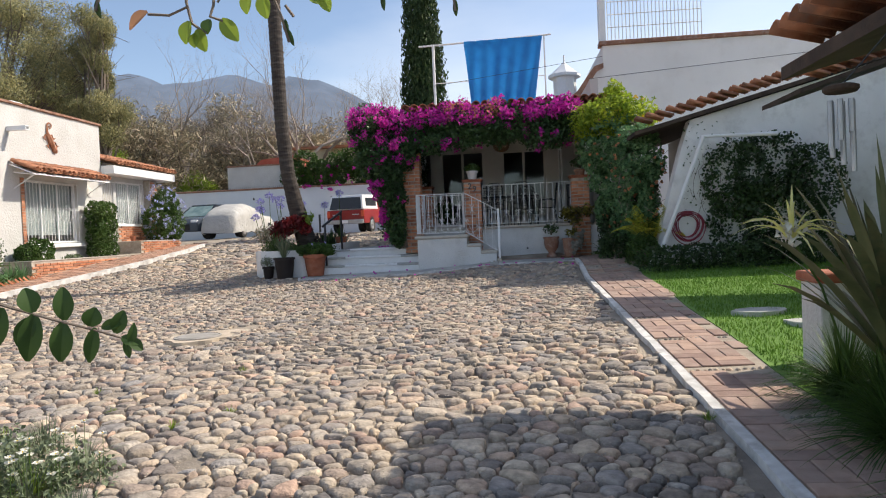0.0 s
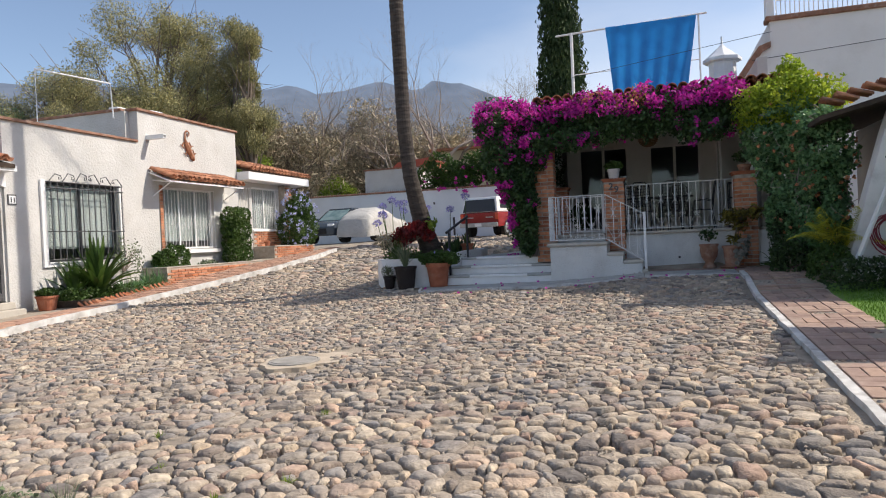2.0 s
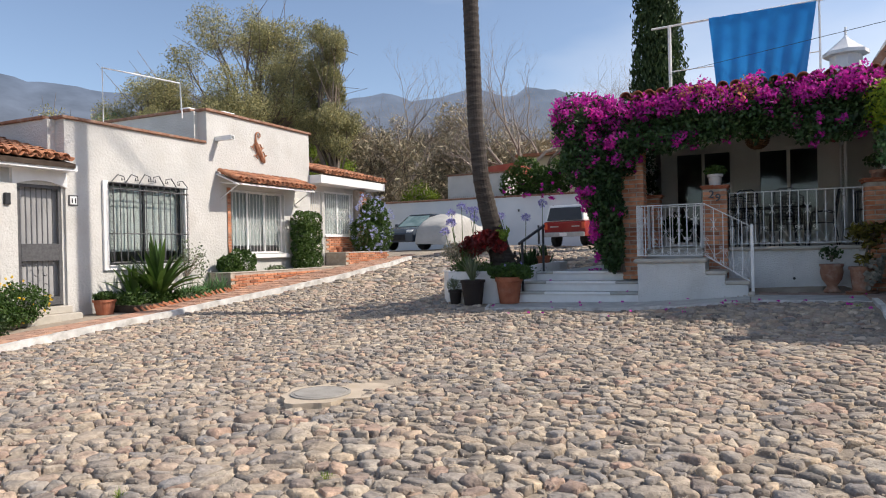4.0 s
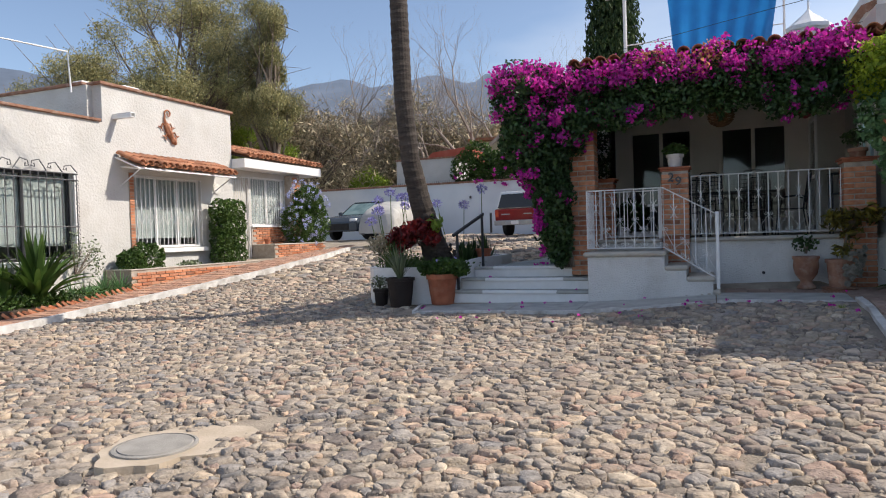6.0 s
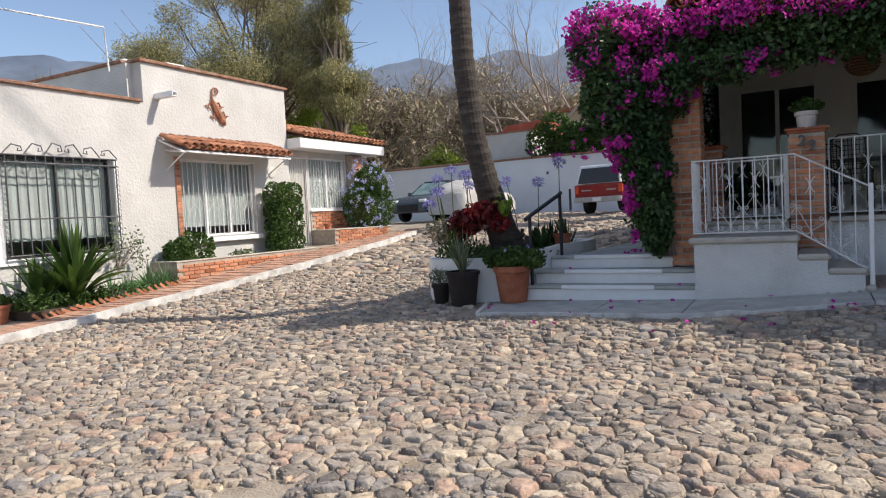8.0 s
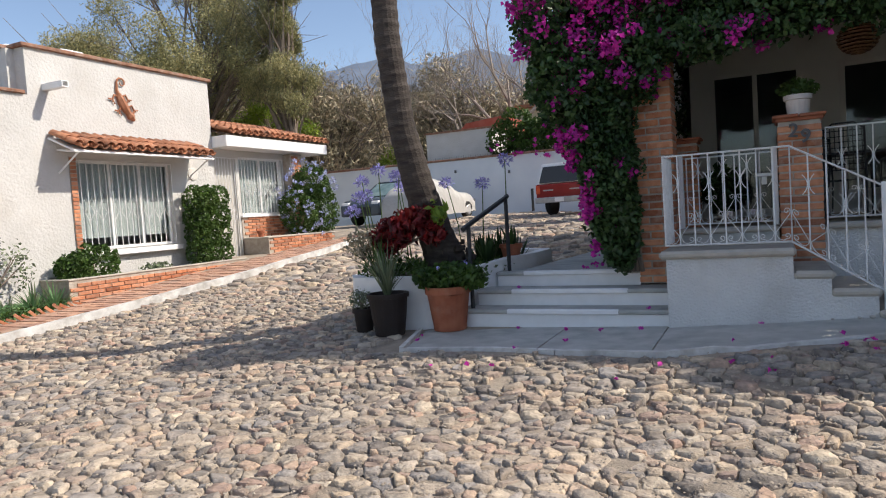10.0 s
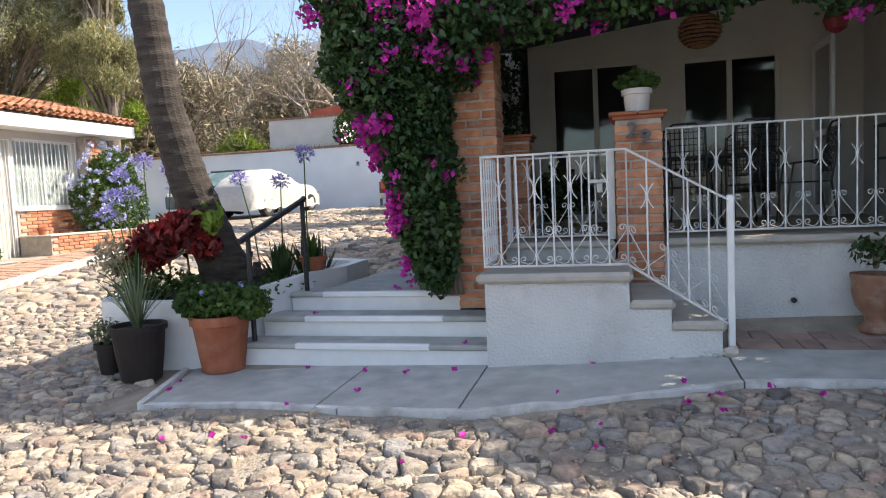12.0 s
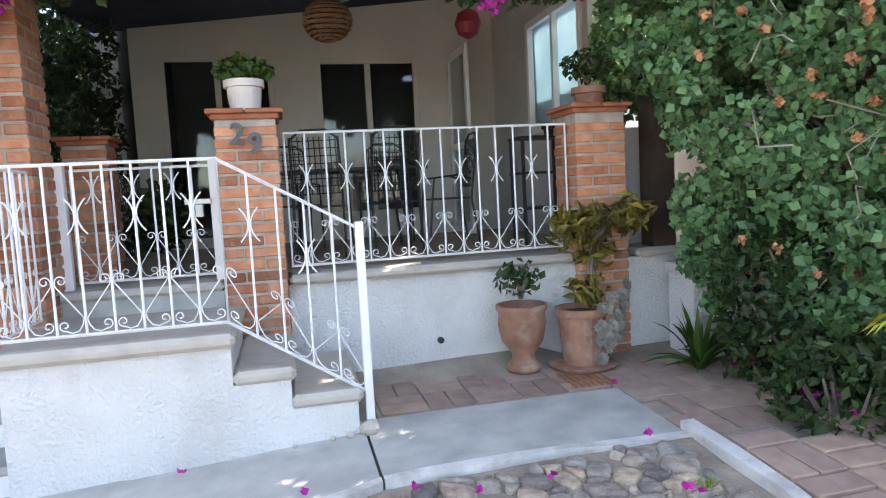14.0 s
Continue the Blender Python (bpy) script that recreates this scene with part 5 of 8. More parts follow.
def iron_chair(x, y, rz):
    g = thing("patio_chair", "black wrought iron patio chair with a mesh back", "chair", "chairs round the porch table")
    for sx in (-1, 1):
        bm = bmesh.new()
        tube(bm, [(sx * 0.22, -0.22, 0), (sx * 0.22, -0.18, 0.42), (sx * 0.22, -0.15, 0.62), (sx * 0.22, 0.10, 0.64), (sx * 0.2, 0.2, 0.6)], 0.011, 5)
        part("leg", bm, IRON, g)
        bm = bmesh.new()
        tube(bm, [(sx * 0.2, 0.26, 0), (sx * 0.2, 0.20, 0.42), (sx * 0.19, 0.28, 0.98)], 0.011, 5)
        part("leg", bm, IRON, g)
    bm = bmesh.new()
    box(bm, -0.215, 0.215, -0.21, 0.21, 0.415, 0.42, 0.002)
    seat = part("seat", bm, IRON, g)
    for i in range(9):
        bm = bmesh.new()
        box(bm, -0.2 + 0.05 * i - 0.006, -0.2 + 0.05 * i + 0.006, -0.2, 0.2, 0.422, 0.43)
        part("seat_bar", bm, IRON, seat)
    for i in range(9):
        bm = bmesh.new()
        tube(bm, [(-0.17 + 0.0425 * i, 0.215, 0.52), (-0.17 + 0.0425 * i, 0.28, 0.98)], 0.005, 3)
        part("back_bar", bm, IRON, g)
    for i in range(8):
        bm = bmesh.new()
        tube(bm, [(-0.19, 0.215 + 0.008 * i, 0.53 + 0.06 * i), (0.19, 0.215 + 0.008 * i, 0.53 + 0.06 * i)], 0.005, 3)
        part("back_bar", bm, IRON, g)
    bm = bmesh.new()
    tube(bm, [(-0.19, 0.28, 0.96), (-0.1, 0.29, 1.03), (0.1, 0.29, 1.03), (0.19, 0.28, 0.96)], 0.011, 5)
    part("back_frame", bm, IRON, g)
    g.matrix_basis = pose(x, y, 1.70, 0, 0, rz)


for x, y, rz in ((0.05, 16.35, 170), (0.62, 16.3, 185), (-0.15, 17.5, 10), (0.8, 17.55, -5), (1.25, 16.9, -90)):
    iron_chair(x, y, rz)
tb = thing("patio_table", "dark oval patio table on iron legs", "table")
bm = bmesh.new()
prism(bm, [(0.35 + 0.75 * math.cos(a), 16.95 + 0.42 * math.sin(a)) for a in np.linspace(0, 2 * math.pi, 25)[:-1]], "z", 2.42, 2.445)
part("tabletop", bm, IRON, tb)
for sx in (-1, 1):
    for sy in (-1, 1):
        bm = bmesh.new()
        tube(bm, [(0.35 + sx * 0.5, 16.95 + sy * 0.25, 1.70), (0.35 + sx * 0.42, 16.95 + sy * 0.2, 2.42)], 0.014, 5)
        part("leg", bm, IRON, tb)
sh = thing("shelf", "black steel shelf standing in the porch corner", "shelf")
for x in (1.72, 2.12):
    for y in (16.0, 16.3):
        bm = bmesh.new()
        box(bm, x - 0.012, x + 0.012, y - 0.012, y + 0.012, 1.70, 2.62)
        part("leg", bm, IRON, sh)
for z in (2.0, 2.3, 2.6):
    bm = bmesh.new()
    box(bm, 1.70, 2.14, 15.98, 16.32, z, z + 0.02)
    part("shelf_board", bm, IRON, sh)
# open door leaf
dl = thing("door_2", "white aluminium glazed door standing open", "door", kind="structure")
bm = bmesh.new()
for a, b, c, d in ((17.6, 17.68, 1.72, 3.74), (18.32, 18.40, 1.72, 3.74), (17.68, 18.32, 3.66, 3.74), (17.68, 18.32, 2.65, 2.72), (17.68, 18.32, 1.72, 1.84)):
    box(bm, 1.70, 1.74, a, b, c, d, 0.004)
part("frame", bm, M["white"], dl)
bm = bmesh.new()
box(bm, 1.716, 1.722, 17.68, 18.32, 1.84, 3.66)
part("pane", bm, M["glass"], dl)
# blue window on the side wall
ew = thing("window_7", "wide white framed side window with pale blue curtain light", "window", kind="structure")
bm = bmesh.new()
for a, b, c, d in ((16.0, 16.06, 2.72, 3.85), (17.24, 17.3, 2.72, 3.85), (16.06, 17.24, 3.78, 3.85), (16.06, 17.24, 2.72, 2.79), (16.6, 16.65, 2.79, 3.78)):
    box(bm, 2.27, 2.33, a, b, c, d, 0.004)
part("window_frame", bm, M["white"], ew)
bm = bmesh.new()
box(bm, 2.36, 2.37, 16.0, 17.3, 2.72, 3.85)
part("pane", bm, M["blueglass"], ew)

# ---- pots ----


def pot(x, y, z, r, h, mat, label, name="flower_pot", rim=0.03, r0=None):
    g = thing(name, label, "pot")
    r0 = r0 or r * 0.72
    bm = bmesh.new()
    lathe(bm, [(r0, 0), (r0 + (r - r0) * 0.5, h * 0.5), (r - 0.012, h - rim * 1.6), (r + 0.008, h - rim * 1.5), (r + 0.008, h), (r - 0.018, h), (r - 0.025, h - 0.04)], 24)
    part("body", bm, mat, g, smooth=False)
    bm = bmesh.new()
    lathe(bm, [(r - 0.03, h - 0.06), (r - 0.03, h - 0.035)], 20)
    part("soil", bm, M["soil"], g)
    g.location = (x, y, z)
    return g


def urn(x, y, z, s, label):
    g = thing("clay_urn", label, "pot")
    bm = bmesh.new()
    lathe(bm, [(0.12 * s, 0), (0.13 * s, 0.03 * s), (0.085 * s, 0.08 * s), (0.08 * s, 0.12 * s), (0.15 * s, 0.22 * s), (0.175 * s, 0.34 * s), (0.165 * s, 0.42 * s), (0.185 * s, 0.45 * s), (0.185 * s, 0.48 * s), (0.15 * s, 0.48 * s), (0.14 * s, 0.44 * s)], 22)
    part("body", bm, M["terra_old"], g, smooth=True)
    g.location = (x, y, z)
    return g


pot(-3.80, 13.98, 0.825, 0.235, 0.46, M["terra"], "large terracotta pot with a moulded rim on the slab", rim=0.05)
pot(-4.38, 13.72, gz(-4.4, 13.7) + 0.0, 0.215, 0.44, M["blackpot"], "dark brown plastic pot with a spiky plant")
pot(-4.78, 13.86, gz(-4.8, 13.8), 0.12, 0.26, M["blackpot"], "small black plastic pot with a sprig")
pot(-0.455, 15.09, 2.765, 0.118, 0.195, M["whitepot"], "pale pink glazed pot on the gate pillar", r0=0.092)
pot(1.90, 15.09, 2.745, 0.115, 0.13, M["terra_old"], "shallow clay bowl on the end pillar", r0=0.09)
pot(-3.52, 15.2, 1.44, 0.13, 0.19, M["terra"], "small round clay pot above the steps")
pot(-10.95, 11.55, 0.72, 0.20, 0.28, M["terra"], "broad terracotta pot beside the iron door")
pot(-11.05, 19.6, 1.775, 0.08, 0.14, M["terra"], "tiny clay pot on the planter wall")
pot(3.25, 13.6, 1.25, 0.14, 0.24, M["terra_old"], "clay pot on a brick stand by the palm")
pot(1.95, 15.96, 2.62, 0.06, 0.09, M["blackpot"], "tiny dark pot on the porch shelf")
urn(1.21, 14.76, 0.99, 0.92, "old clay urn on a foot with a few sprigs")
pot(1.60, 14.68, 0.99, 0.17, 0.40, M["terra_old"], "weathered clay pot overflowing with rosettes")
bm = bmesh.new()
lathe(bm, [(0.20, 0), (0.23, 0.03), (0.21, 0.035)], 20, (1.60, 14.68, 0.985))
tagged(part("saucer", bm, M["terra_old"]), "clay saucer under the weathered pot", "saucer")
bm = bmesh.new()
box(bm, 2.35, 2.78, 14.55, 14.85, 0.95, 1.55)
box(bm, 2.33, 2.80, 14.50, 14.87, 1.55, 1.62, 0.01)
tagged(part("wall_stub", bm, M["stucco_low"]), "short white stuccoed plinth beside the porch", "wall", "", "structure")

# planter round the palm
PL = [(-5.28, 14.75), (-5.22, 14.35), (-5.0, 14.05), (-4.6, 13.96), (-4.1, 13.99), (-3.80, 14.08), (-3.66, 14.55), (-3.42, 14.95), (-3.28, 15.45), (-3.3, 16.1), (-3.8, 16.4), (-4.6, 16.2), (-5.1, 15.6)]
bm = bmesh.new()
cx, cy = -4.3, 15.1
n = len(PL)
ins = [(cx + (x - cx) * 0.88, cy + (y - cy) * 0.88) for x, y in PL]


def plz(p):
    return 1.38 + 0.12 * min(1, max(0, (p[1] - 14.2) / 0.8)) * (1 if p[0] > -4.2 else 0)


for i in range(n):
    j = (i + 1) % n
    a, b, c, d = PL[i], PL[j], ins[j], ins[i]
    lo = [bm.verts.new((*p, 0.5)) for p in (a, b, c, d)]
    hi = [bm.verts.new((*p, plz(q))) for p, q in ((a, a), (b, b), (c, b), (d, a))]
    bm.faces.new(hi)
    for k in range(4):
        if k % 2 == 0:
            bm.faces.new((lo[k], lo[(k + 1) % 4], hi[(k + 1) % 4], hi[k]))
bmesh.ops.remove_doubles(bm, verts=bm.verts, dist=0.001)
bmesh.ops.recalc_face_normals(bm, faces=bm.faces)
pw = thing("planter", "whitewashed low planter wall round the palm", "planter")
part("wall", bm, M["white"], pw)
bm = bmesh.new()
prism(bm, ins, "z", 0.6, 1.33)
part("soil", bm, M["soil"], pw)

# trough and low planter of the white houses
lp = thing("planter", "long low brick planter under the picture window", "planter")
bm = bmesh.new()
box(bm, -10.78, -10.66, 14.60, 18.62, 0.7, 1.355)
box(bm, XW, -10.78, 14.60, 14.72, 0.7, 1.355)
part("core", bm, M["mortar"], lp)
bm = bmesh.new()
box(bm, XW, -10.78, 14.72, 18.62, 0.7, 1.31)
part("soil", bm, M["soil"], lp)
bm = bmesh.new()
box(bm, -10.80, -10.64, 14.58, 18.64, 1.355, 1.38, 0.006)
box(bm, XW, -10.80, 14.58, 14.74, 1.355, 1.38, 0.006)
part("coping", bm, M["coping"], lp)
tr = thing("planter", "raised brick planter box before the end house", "planter")
bm = bmesh.new()
box(bm, XN, -10.72, 19.45, 21.95, 1.0, 1.74)
part("core", bm, M["mortar"], tr)
bm = bmesh.new()
box(bm, XN, -10.68, 19.41, 21.98, 1.74, 1.775, 0.01)
part("coping", bm, M["coping"], tr)
bm = bmesh.new()
box(bm, XN, XN + 0.02, 19.45, 21.05, 1.3, 2.26)
box(bm, XN, XN + 0.22, 21.06, 21.5, 1.3, 3.72)
tagged(part("wall_brick", bm, M["mortar"]), "brick sill wall and pilaster of the end house", "wall", "", "structure")
bm = bmesh.new()
box(bm, XN, XN + 0.08, 19.42, 21.06, 2.235, 2.285, 0.006)
tagged(part("window_sill", bm, M["white"]), "white sill of the barred window", "sill", "", "structure")


def brick_face(x, y0, y1, z0, z1, parent, mesh, pl=0.25, ph=0.068, seed=1, cap=300):
    rnd = random.Random(seed)
    k, z = 0, z0 + 0.006
    while z < z1 - 0.045:
        y = y0 - (0.12 if k % 2 else 0) + pl / 2
        while y < y1 + 0.06:
            if y - pl / 2 > y0 - 0.07 and y + pl / 2 < y1 + 0.08:
                ob = new("brick", mesh)
                ob.parent = parent
                ob.matrix_basis = pose(x + rnd.uniform(-0.003, 0.003), y, z, 0, rnd.uniform(-1, 1), 90)
            y += pl
        z += ph
        k += 1


THIN = brick_mesh("brick", 0.236, 0.03, 0.056, M["brick"], 0.005)
brick_face(-10.655, 14.60, 18.62, 0.90, 1.355, lp, THIN, seed=4)
brick_face(-10.715, 19.47, 21.95, 1.2, 1.74, tr, THIN, seed=5)
brick_wall_end = thing("brickwork", "red brick facing below the barred window", "brickwork", kind="structure")
brick_face(XN + 0.028, 19.5, 21.0, 1.70, 2.24, brick_wall_end, THIN, seed=6)
brick_face(XN + 0.228, 21.1, 21.48, 1.70, 3.70, brick_wall_end, THIN, seed=7)
# brick strip beside the picture window
bs = thing("brickwork", "narrow brick jamb beside the picture window", "brickwork", kind="structure")
bm = bmesh.new()
box(bm, XW, XW + 0.02, 15.28, 15.40, 1.6, 3.4)
part("core", bm, M["mortar"], bs)
SH = brick_mesh("brick", 0.115, 0.02, 0.056, M["brick"], 0.004)
brick_face(XW + 0.024, 15.28, 15.38, 1.62, 3.4, bs, SH, pl=0.12, seed=8)
# bed edging of clay pieces
be = thing("bed_edging", "row of slanting clay pieces round the flower bed", "edging")
rnd = random.Random(5)
for i in range(24):
    ob = new("brick", THIN)
    ob.parent = be
    ob.matrix_basis = pose(-10.45 + 0.02 * math.sin(i), 11.85 + 0.118 * i, gz(-10, 12 + 0.12 * i) + 0.075 + rnd.uniform(-0.012, 0.012), 10, 34 + rnd.uniform(-14, 14), 80 + rnd.uniform(-8, 8)) @ Matrix.Scale(rnd.uniform(0.6, 0.85), 4)
bm = bmesh.new()
box(bm, XW, -10.47, 11.8, 14.6, 0.5, 0.86)
tagged(part("flower_bed", bm, M["soil"]), "narrow flower bed of dark soil along the white wall", "flower bed", "", "structure")

# hose reel on the old wall
hz = thing("garden_hose", "coiled crimson garden hose hanging on the old wall", "hose")
rnd = random.Random(3)
for i in range(9):
    bm = bmesh.new()
    r = 0.20 + 0.012 * i
    ox, oz, sq = rnd.uniform(-0.03, 0.03), rnd.uniform(-0.05, 0.02), rnd.uniform(0.82, 1.02)
    tube(bm, [(3.48 + ox + r * sq * math.cos(a), 12.42 - 0.012 * i, 1.60 + oz + (r * (1.15 if math.sin(a) < 0 else 0.75)) * math.sin(a)) for a in np.linspace(0, 2 * math.pi, 22)], 0.009, 5, False)
    part("loop", bm, M["hosered"], hz)
bm = bmesh.new()
tube(bm, [(-11.15 + 0.1 * math.cos(a), 14.9 + 0.14 * math.sin(a), 1.28 + 0.01 * a) for a in np.linspace(0, 18, 60)], 0.012, 5)
tagged(part("garden_hose", bm, M["hosegreen"]), "coiled green garden hose on the planter", "hose")
# wind chime
wc = thing("wind_chime", "large metal tube wind chime under a round wooden top", "wind chime")
bm = bmesh.new()
lathe(bm, [(0.075, 0), (0.085, 0.012), (0.085, 0.03), (0.06, 0.04)], 16, (2.02, 3.62, 2.26))
part("top", bm, M["wood"], wc)
for k in range(6):
    a = k * math.pi / 3
    bm = bmesh.new()
    tube(bm, [(2.02 + 0.055 * math.cos(a), 3.62 + 0.055 * math.sin(a), 2.22), (2.02 + 0.055 * math.cos(a), 3.62 + 0.055 * math.sin(a), 1.85 + 0.04 * k)], 0.014, 8)
    part("tube", bm, M["steel"], wc)
bm = bmesh.new()
tube(bm, [(2.02, 3.62, 2.29), (2.5, 3.62, 2.82)], 0.004, 4)
part("cord", bm, M["blackiron"], wc)
# manhole
mh = thing("manhole", "round cement manhole lid set in a rough mortar patch", "manhole", kind="structure")
bm = bmesh.new()
pts = []
for a in np.linspace(0, 2 * math.pi, 33)[:-1]:
    r = 0.40 + 0.04 * math.sin(3 * a) + 0.03 * math.sin(7 * a + 1) + 0.28 * max(0, math.cos(a - 1.05)) ** 2
    pts.append((-3.58 + r * math.cos(a), 8.0 + r * math.sin(a)))
prism(bm, pts, "z", 0.3, gz(-3.6, 8.0) + 0.012)
part("mortar_patch", bm, material("sandy mortar", [(0.44, 0.36, 0.27), (0.56, 0.47, 0.37)], 4, 0.95, 0.5, 40), mh)
bm = bmesh.new()
lathe(bm, [(0.285, 0), (0.285, 0.03), (0.262, 0.035), (0.262, 0.028), (0.25, 0.028), (0.245, 0.036)], 32, (-3.6, 8.0, gz(-3.6, 8) - 0.005))
part("lid", bm, M["manhole"], mh)

# ---- plants ----
RNG = np.random.default_rng(7)


def unit(v):
    return v / np.maximum(np.linalg.norm(v, axis=1, keepdims=True), 1e-9)


def leaf_mesh(name, c, size, mat, bias=(0, 0, 0.4), aspect=0.55, droop=0.0, fold=0.18, dirs=None):
    """Folded pointed leaves at the points c."""
    n = len(c)
    s = size * RNG.uniform(0.65, 1.35, (n, 1))
    d = unit(RNG.normal(size=(n, 3)) + np.array([0, 0, -droop])) if dirs is None else unit(dirs + RNG.normal(size=(n, 3)) * 0.35)
    nn = RNG.normal(size=(n, 3)) + np.array(bias)
    side = unit(np.cross(d, nn))
    up = np.cross(side, d)
    a = c - d * s * 0.5
    b = c + d * s * 0.5
    l = c + side * s * aspect * 0.5 + up * s * fold - d * s * 0.05
    r = c - side * s * aspect * 0.5 + up * s * fold - d * s * 0.05
    v = np.stack([a, l, b, r], 1).reshape(-1, 3)
    i = np.arange(n)[:, None] * 4
    f = np.concatenate([i + [0, 1, 2], i + [0, 2, 3]], 0)
    return np_mesh(name, v, f, mat)


def blob_points(blobs, n, inner=0.72, lump=0.18, cut=None):
    b = np.array(blobs, float)
    w = (b[:, 3] * b[:, 4] + b[:, 4] * b[:, 5] + b[:, 3] * b[:, 5])
    k = RNG.choice(len(b), n, p=w / w.sum())
    d = unit(RNG.normal(size=(n, 3)))
    r = inner + (1 - inner) * RNG.random((n, 1)) ** 0.6
    wob = np.array([noise.noise(Vector(x * 2.2 + kk)) for x, kk in zip(d, k)])[:, None]
    p = b[k, :3] + d * b[k, 3:6] * (r + lump * wob)
    return p[cut(p)] if cut else p


def shrub(name, label, cat, blobs, n, size, mat, inner=0.6, stems=True, extra=(), kind="", group="", gaps=None, **kw):
    g = thing(name, label, cat, group, kind)
    pts = blob_points(blobs, n, inner)
    if gaps:
        pts = pts[np.array([noise.noise(Vector(p) * gaps[0]) for p in pts]) > gaps[1]]
    part("foliage", leaf_mesh("foliage", pts, size, mat, **kw), None, g)
    if stems:
        bm = bmesh.new()
        b0 = blobs[0]
        base = Vector((b0[0], b0[1], b0[2] - b0[5]))
        for b in blobs[:7]:
            for k in range(3):
                e = Vector(b[:3]) + Vector((RNG.uniform(-.5, .5) * b[3], RNG.uniform(-.5, .5) * b[4], RNG.uniform(0, .6) * b[5]))
                m = (base + e) / 2 + Vector((RNG.uniform(-.1, .1), RNG.uniform(-.1, .1), 0)) * b[3]
                tube(bm, [base, m, e], [0.02, 0.012, 0.004], 4)
        part("stem", bm, M["bark"], g)
    for nm, pts, sz, mt in extra:
        part(nm, leaf_mesh(nm, pts, sz, mt, aspect=0.8), None, g)
    return g


def clusters(pts, k, n, r, flat=1.0):
    c = pts[RNG.choice(len(pts), k)]
    o = unit(RNG.normal(size=(k * n, 3))) * (RNG.random((k * n, 1)) ** 0.5) * r * np.array([1, 1, flat])
    return np.repeat(c, n, 0) + o


def blades(name, label, cat, at, n, length, width, mat, spread=0.8, arch=0.5, seg=5, kind="", up0=0.0, fan=None, tip=0.05, parent=None):
    """A tuft of long arching blades."""
    V, F = [], []
    for i in range(n):
        az = RNG.uniform(0, 2 * math.pi) if fan is None else fan[0] + RNG.uniform(-1, 1) * fan[1]
        out = RNG.uniform(0.1, 1) * spread
        L = length * RNG.uniform(0.65, 1.1)
        dx, dy = math.cos(az), math.sin(az)
        px, py = -dy, dx
        tw = RNG.uniform(-0.6, 0.6)
        bx, by = at[0] + dx * 0.03 * RNG.random(), at[1] + dy * 0.03 * RNG.random()
        k0 = len(V)
        for j in range(seg + 1):
            t = j / seg
            h = out * L * t * (0.6 + 0.6 * t * arch)
            z = L * t * math.sqrt(max(0.05, 1 - out * out * 0.7)) - arch * out * L * t ** 2.2 * 0.9 + up0
            w = width * (min(1, 0.55 + t * 1.5) * (1 - t) ** 0.5 + tip * (1 - t)) * 0.5
            x, y = bx + dx * h, by + dy * h
            V += [(x + px * w, y + py * w, at[2] + z + tw * w), (x, y, at[2] + z - w * 0.5), (x - px * w, y - py * w, at[2] + z - tw * w)]
        for j in range(seg):
            a = k0 + 3 * j
            F += [(a, a + 1, a + 4, a + 3), (a + 1, a + 2, a + 5, a + 4)]
    me = np_mesh("blades", V, F, mat, True)
    if parent is not None:
        return part(name, me, None, parent)
    g = thing(name, label, cat, kind=kind)
    part("foliage", me, None, g)
    return g


# bougainvillea over the porch eave and down the corner pillar
BG = []
for x in np.arange(-2.6, 1.85, 0.28):
    BG.append((x, 14.57 + 0.08 * math.sin(x * 3), 3.86 + 0.05 * math.sin(x * 5), 0.34, 0.38, 0.44 + 0.05 * math.sin(x * 7)))
BG += [(-2.62, 14.3, 3.85, 0.42, 0.5, 0.50), (-2.46, 14.35, 3.3, 0.46, 0.45, 0.5), (-2.28, 14.4, 2.9, 0.38, 0.4, 0.45), (-2.18, 14.42, 2.45, 0.31, 0.34, 0.45), (-2.13, 14.45, 2.0, 0.25, 0.28, 0.45), (-2.10, 14.5, 1.68, 0.20, 0.24, 0.34), (-1.83, 14.52, 3.25, 0.19, 0.16, 0.32), (-1.78, 14.52, 3.62, 0.22, 0.18, 0.3),
       (-1.85, 14.3, 3.40, 0.30, 0.35, 0.30), (-1.2, 14.35, 3.5, 0.4, 0.35, 0.22), (1.2, 14.4, 3.5, 0.5, 0.35, 0.25)]
bv = thing("bougainvillea", "huge bougainvillea in magenta bloom over the porch eave", "climbing plant")
base = blob_points(BG, 32000, 0.5, 0.3)
base = np.concatenate([base, blob_points([b for b in BG if b[0] < -1.9 and b[2] < 3.5], 9000, 0.6)])
part("foliage", leaf_mesh("foliage", base, 0.068, M["leafvine"], bias=(0, -0.5, 0.5), aspect=0.62), None, bv, kind="stuff")
surf_pts = blob_points(BG, 9000, 0.97)
front = surf_pts[(surf_pts[:, 1] < 14.7)]
top = front[(front[:, 2] > 3.95)]
mid = front[(front[:, 2] > 3.2) & (front[:, 0] < -1.9)]
rest = front
br = np.concatenate([clusters(top, 230, 34, 0.15), clusters(mid, 70, 26, 0.13), clusters(rest[(rest[:, 2] > 2.9)], 90, 20, 0.09)])
low = surf_pts[(surf_pts[:, 2] < 2.75) & (surf_pts[:, 0] < -2.3) & (surf_pts[:, 1] < 14.55)]
br = np.concatenate([br, clusters(low, 14, 60, 0.10), clusters(surf_pts[(surf_pts[:, 2] < 2.9) & (surf_pts[:, 1] < 14.5)], 9, 16, 0.06)])
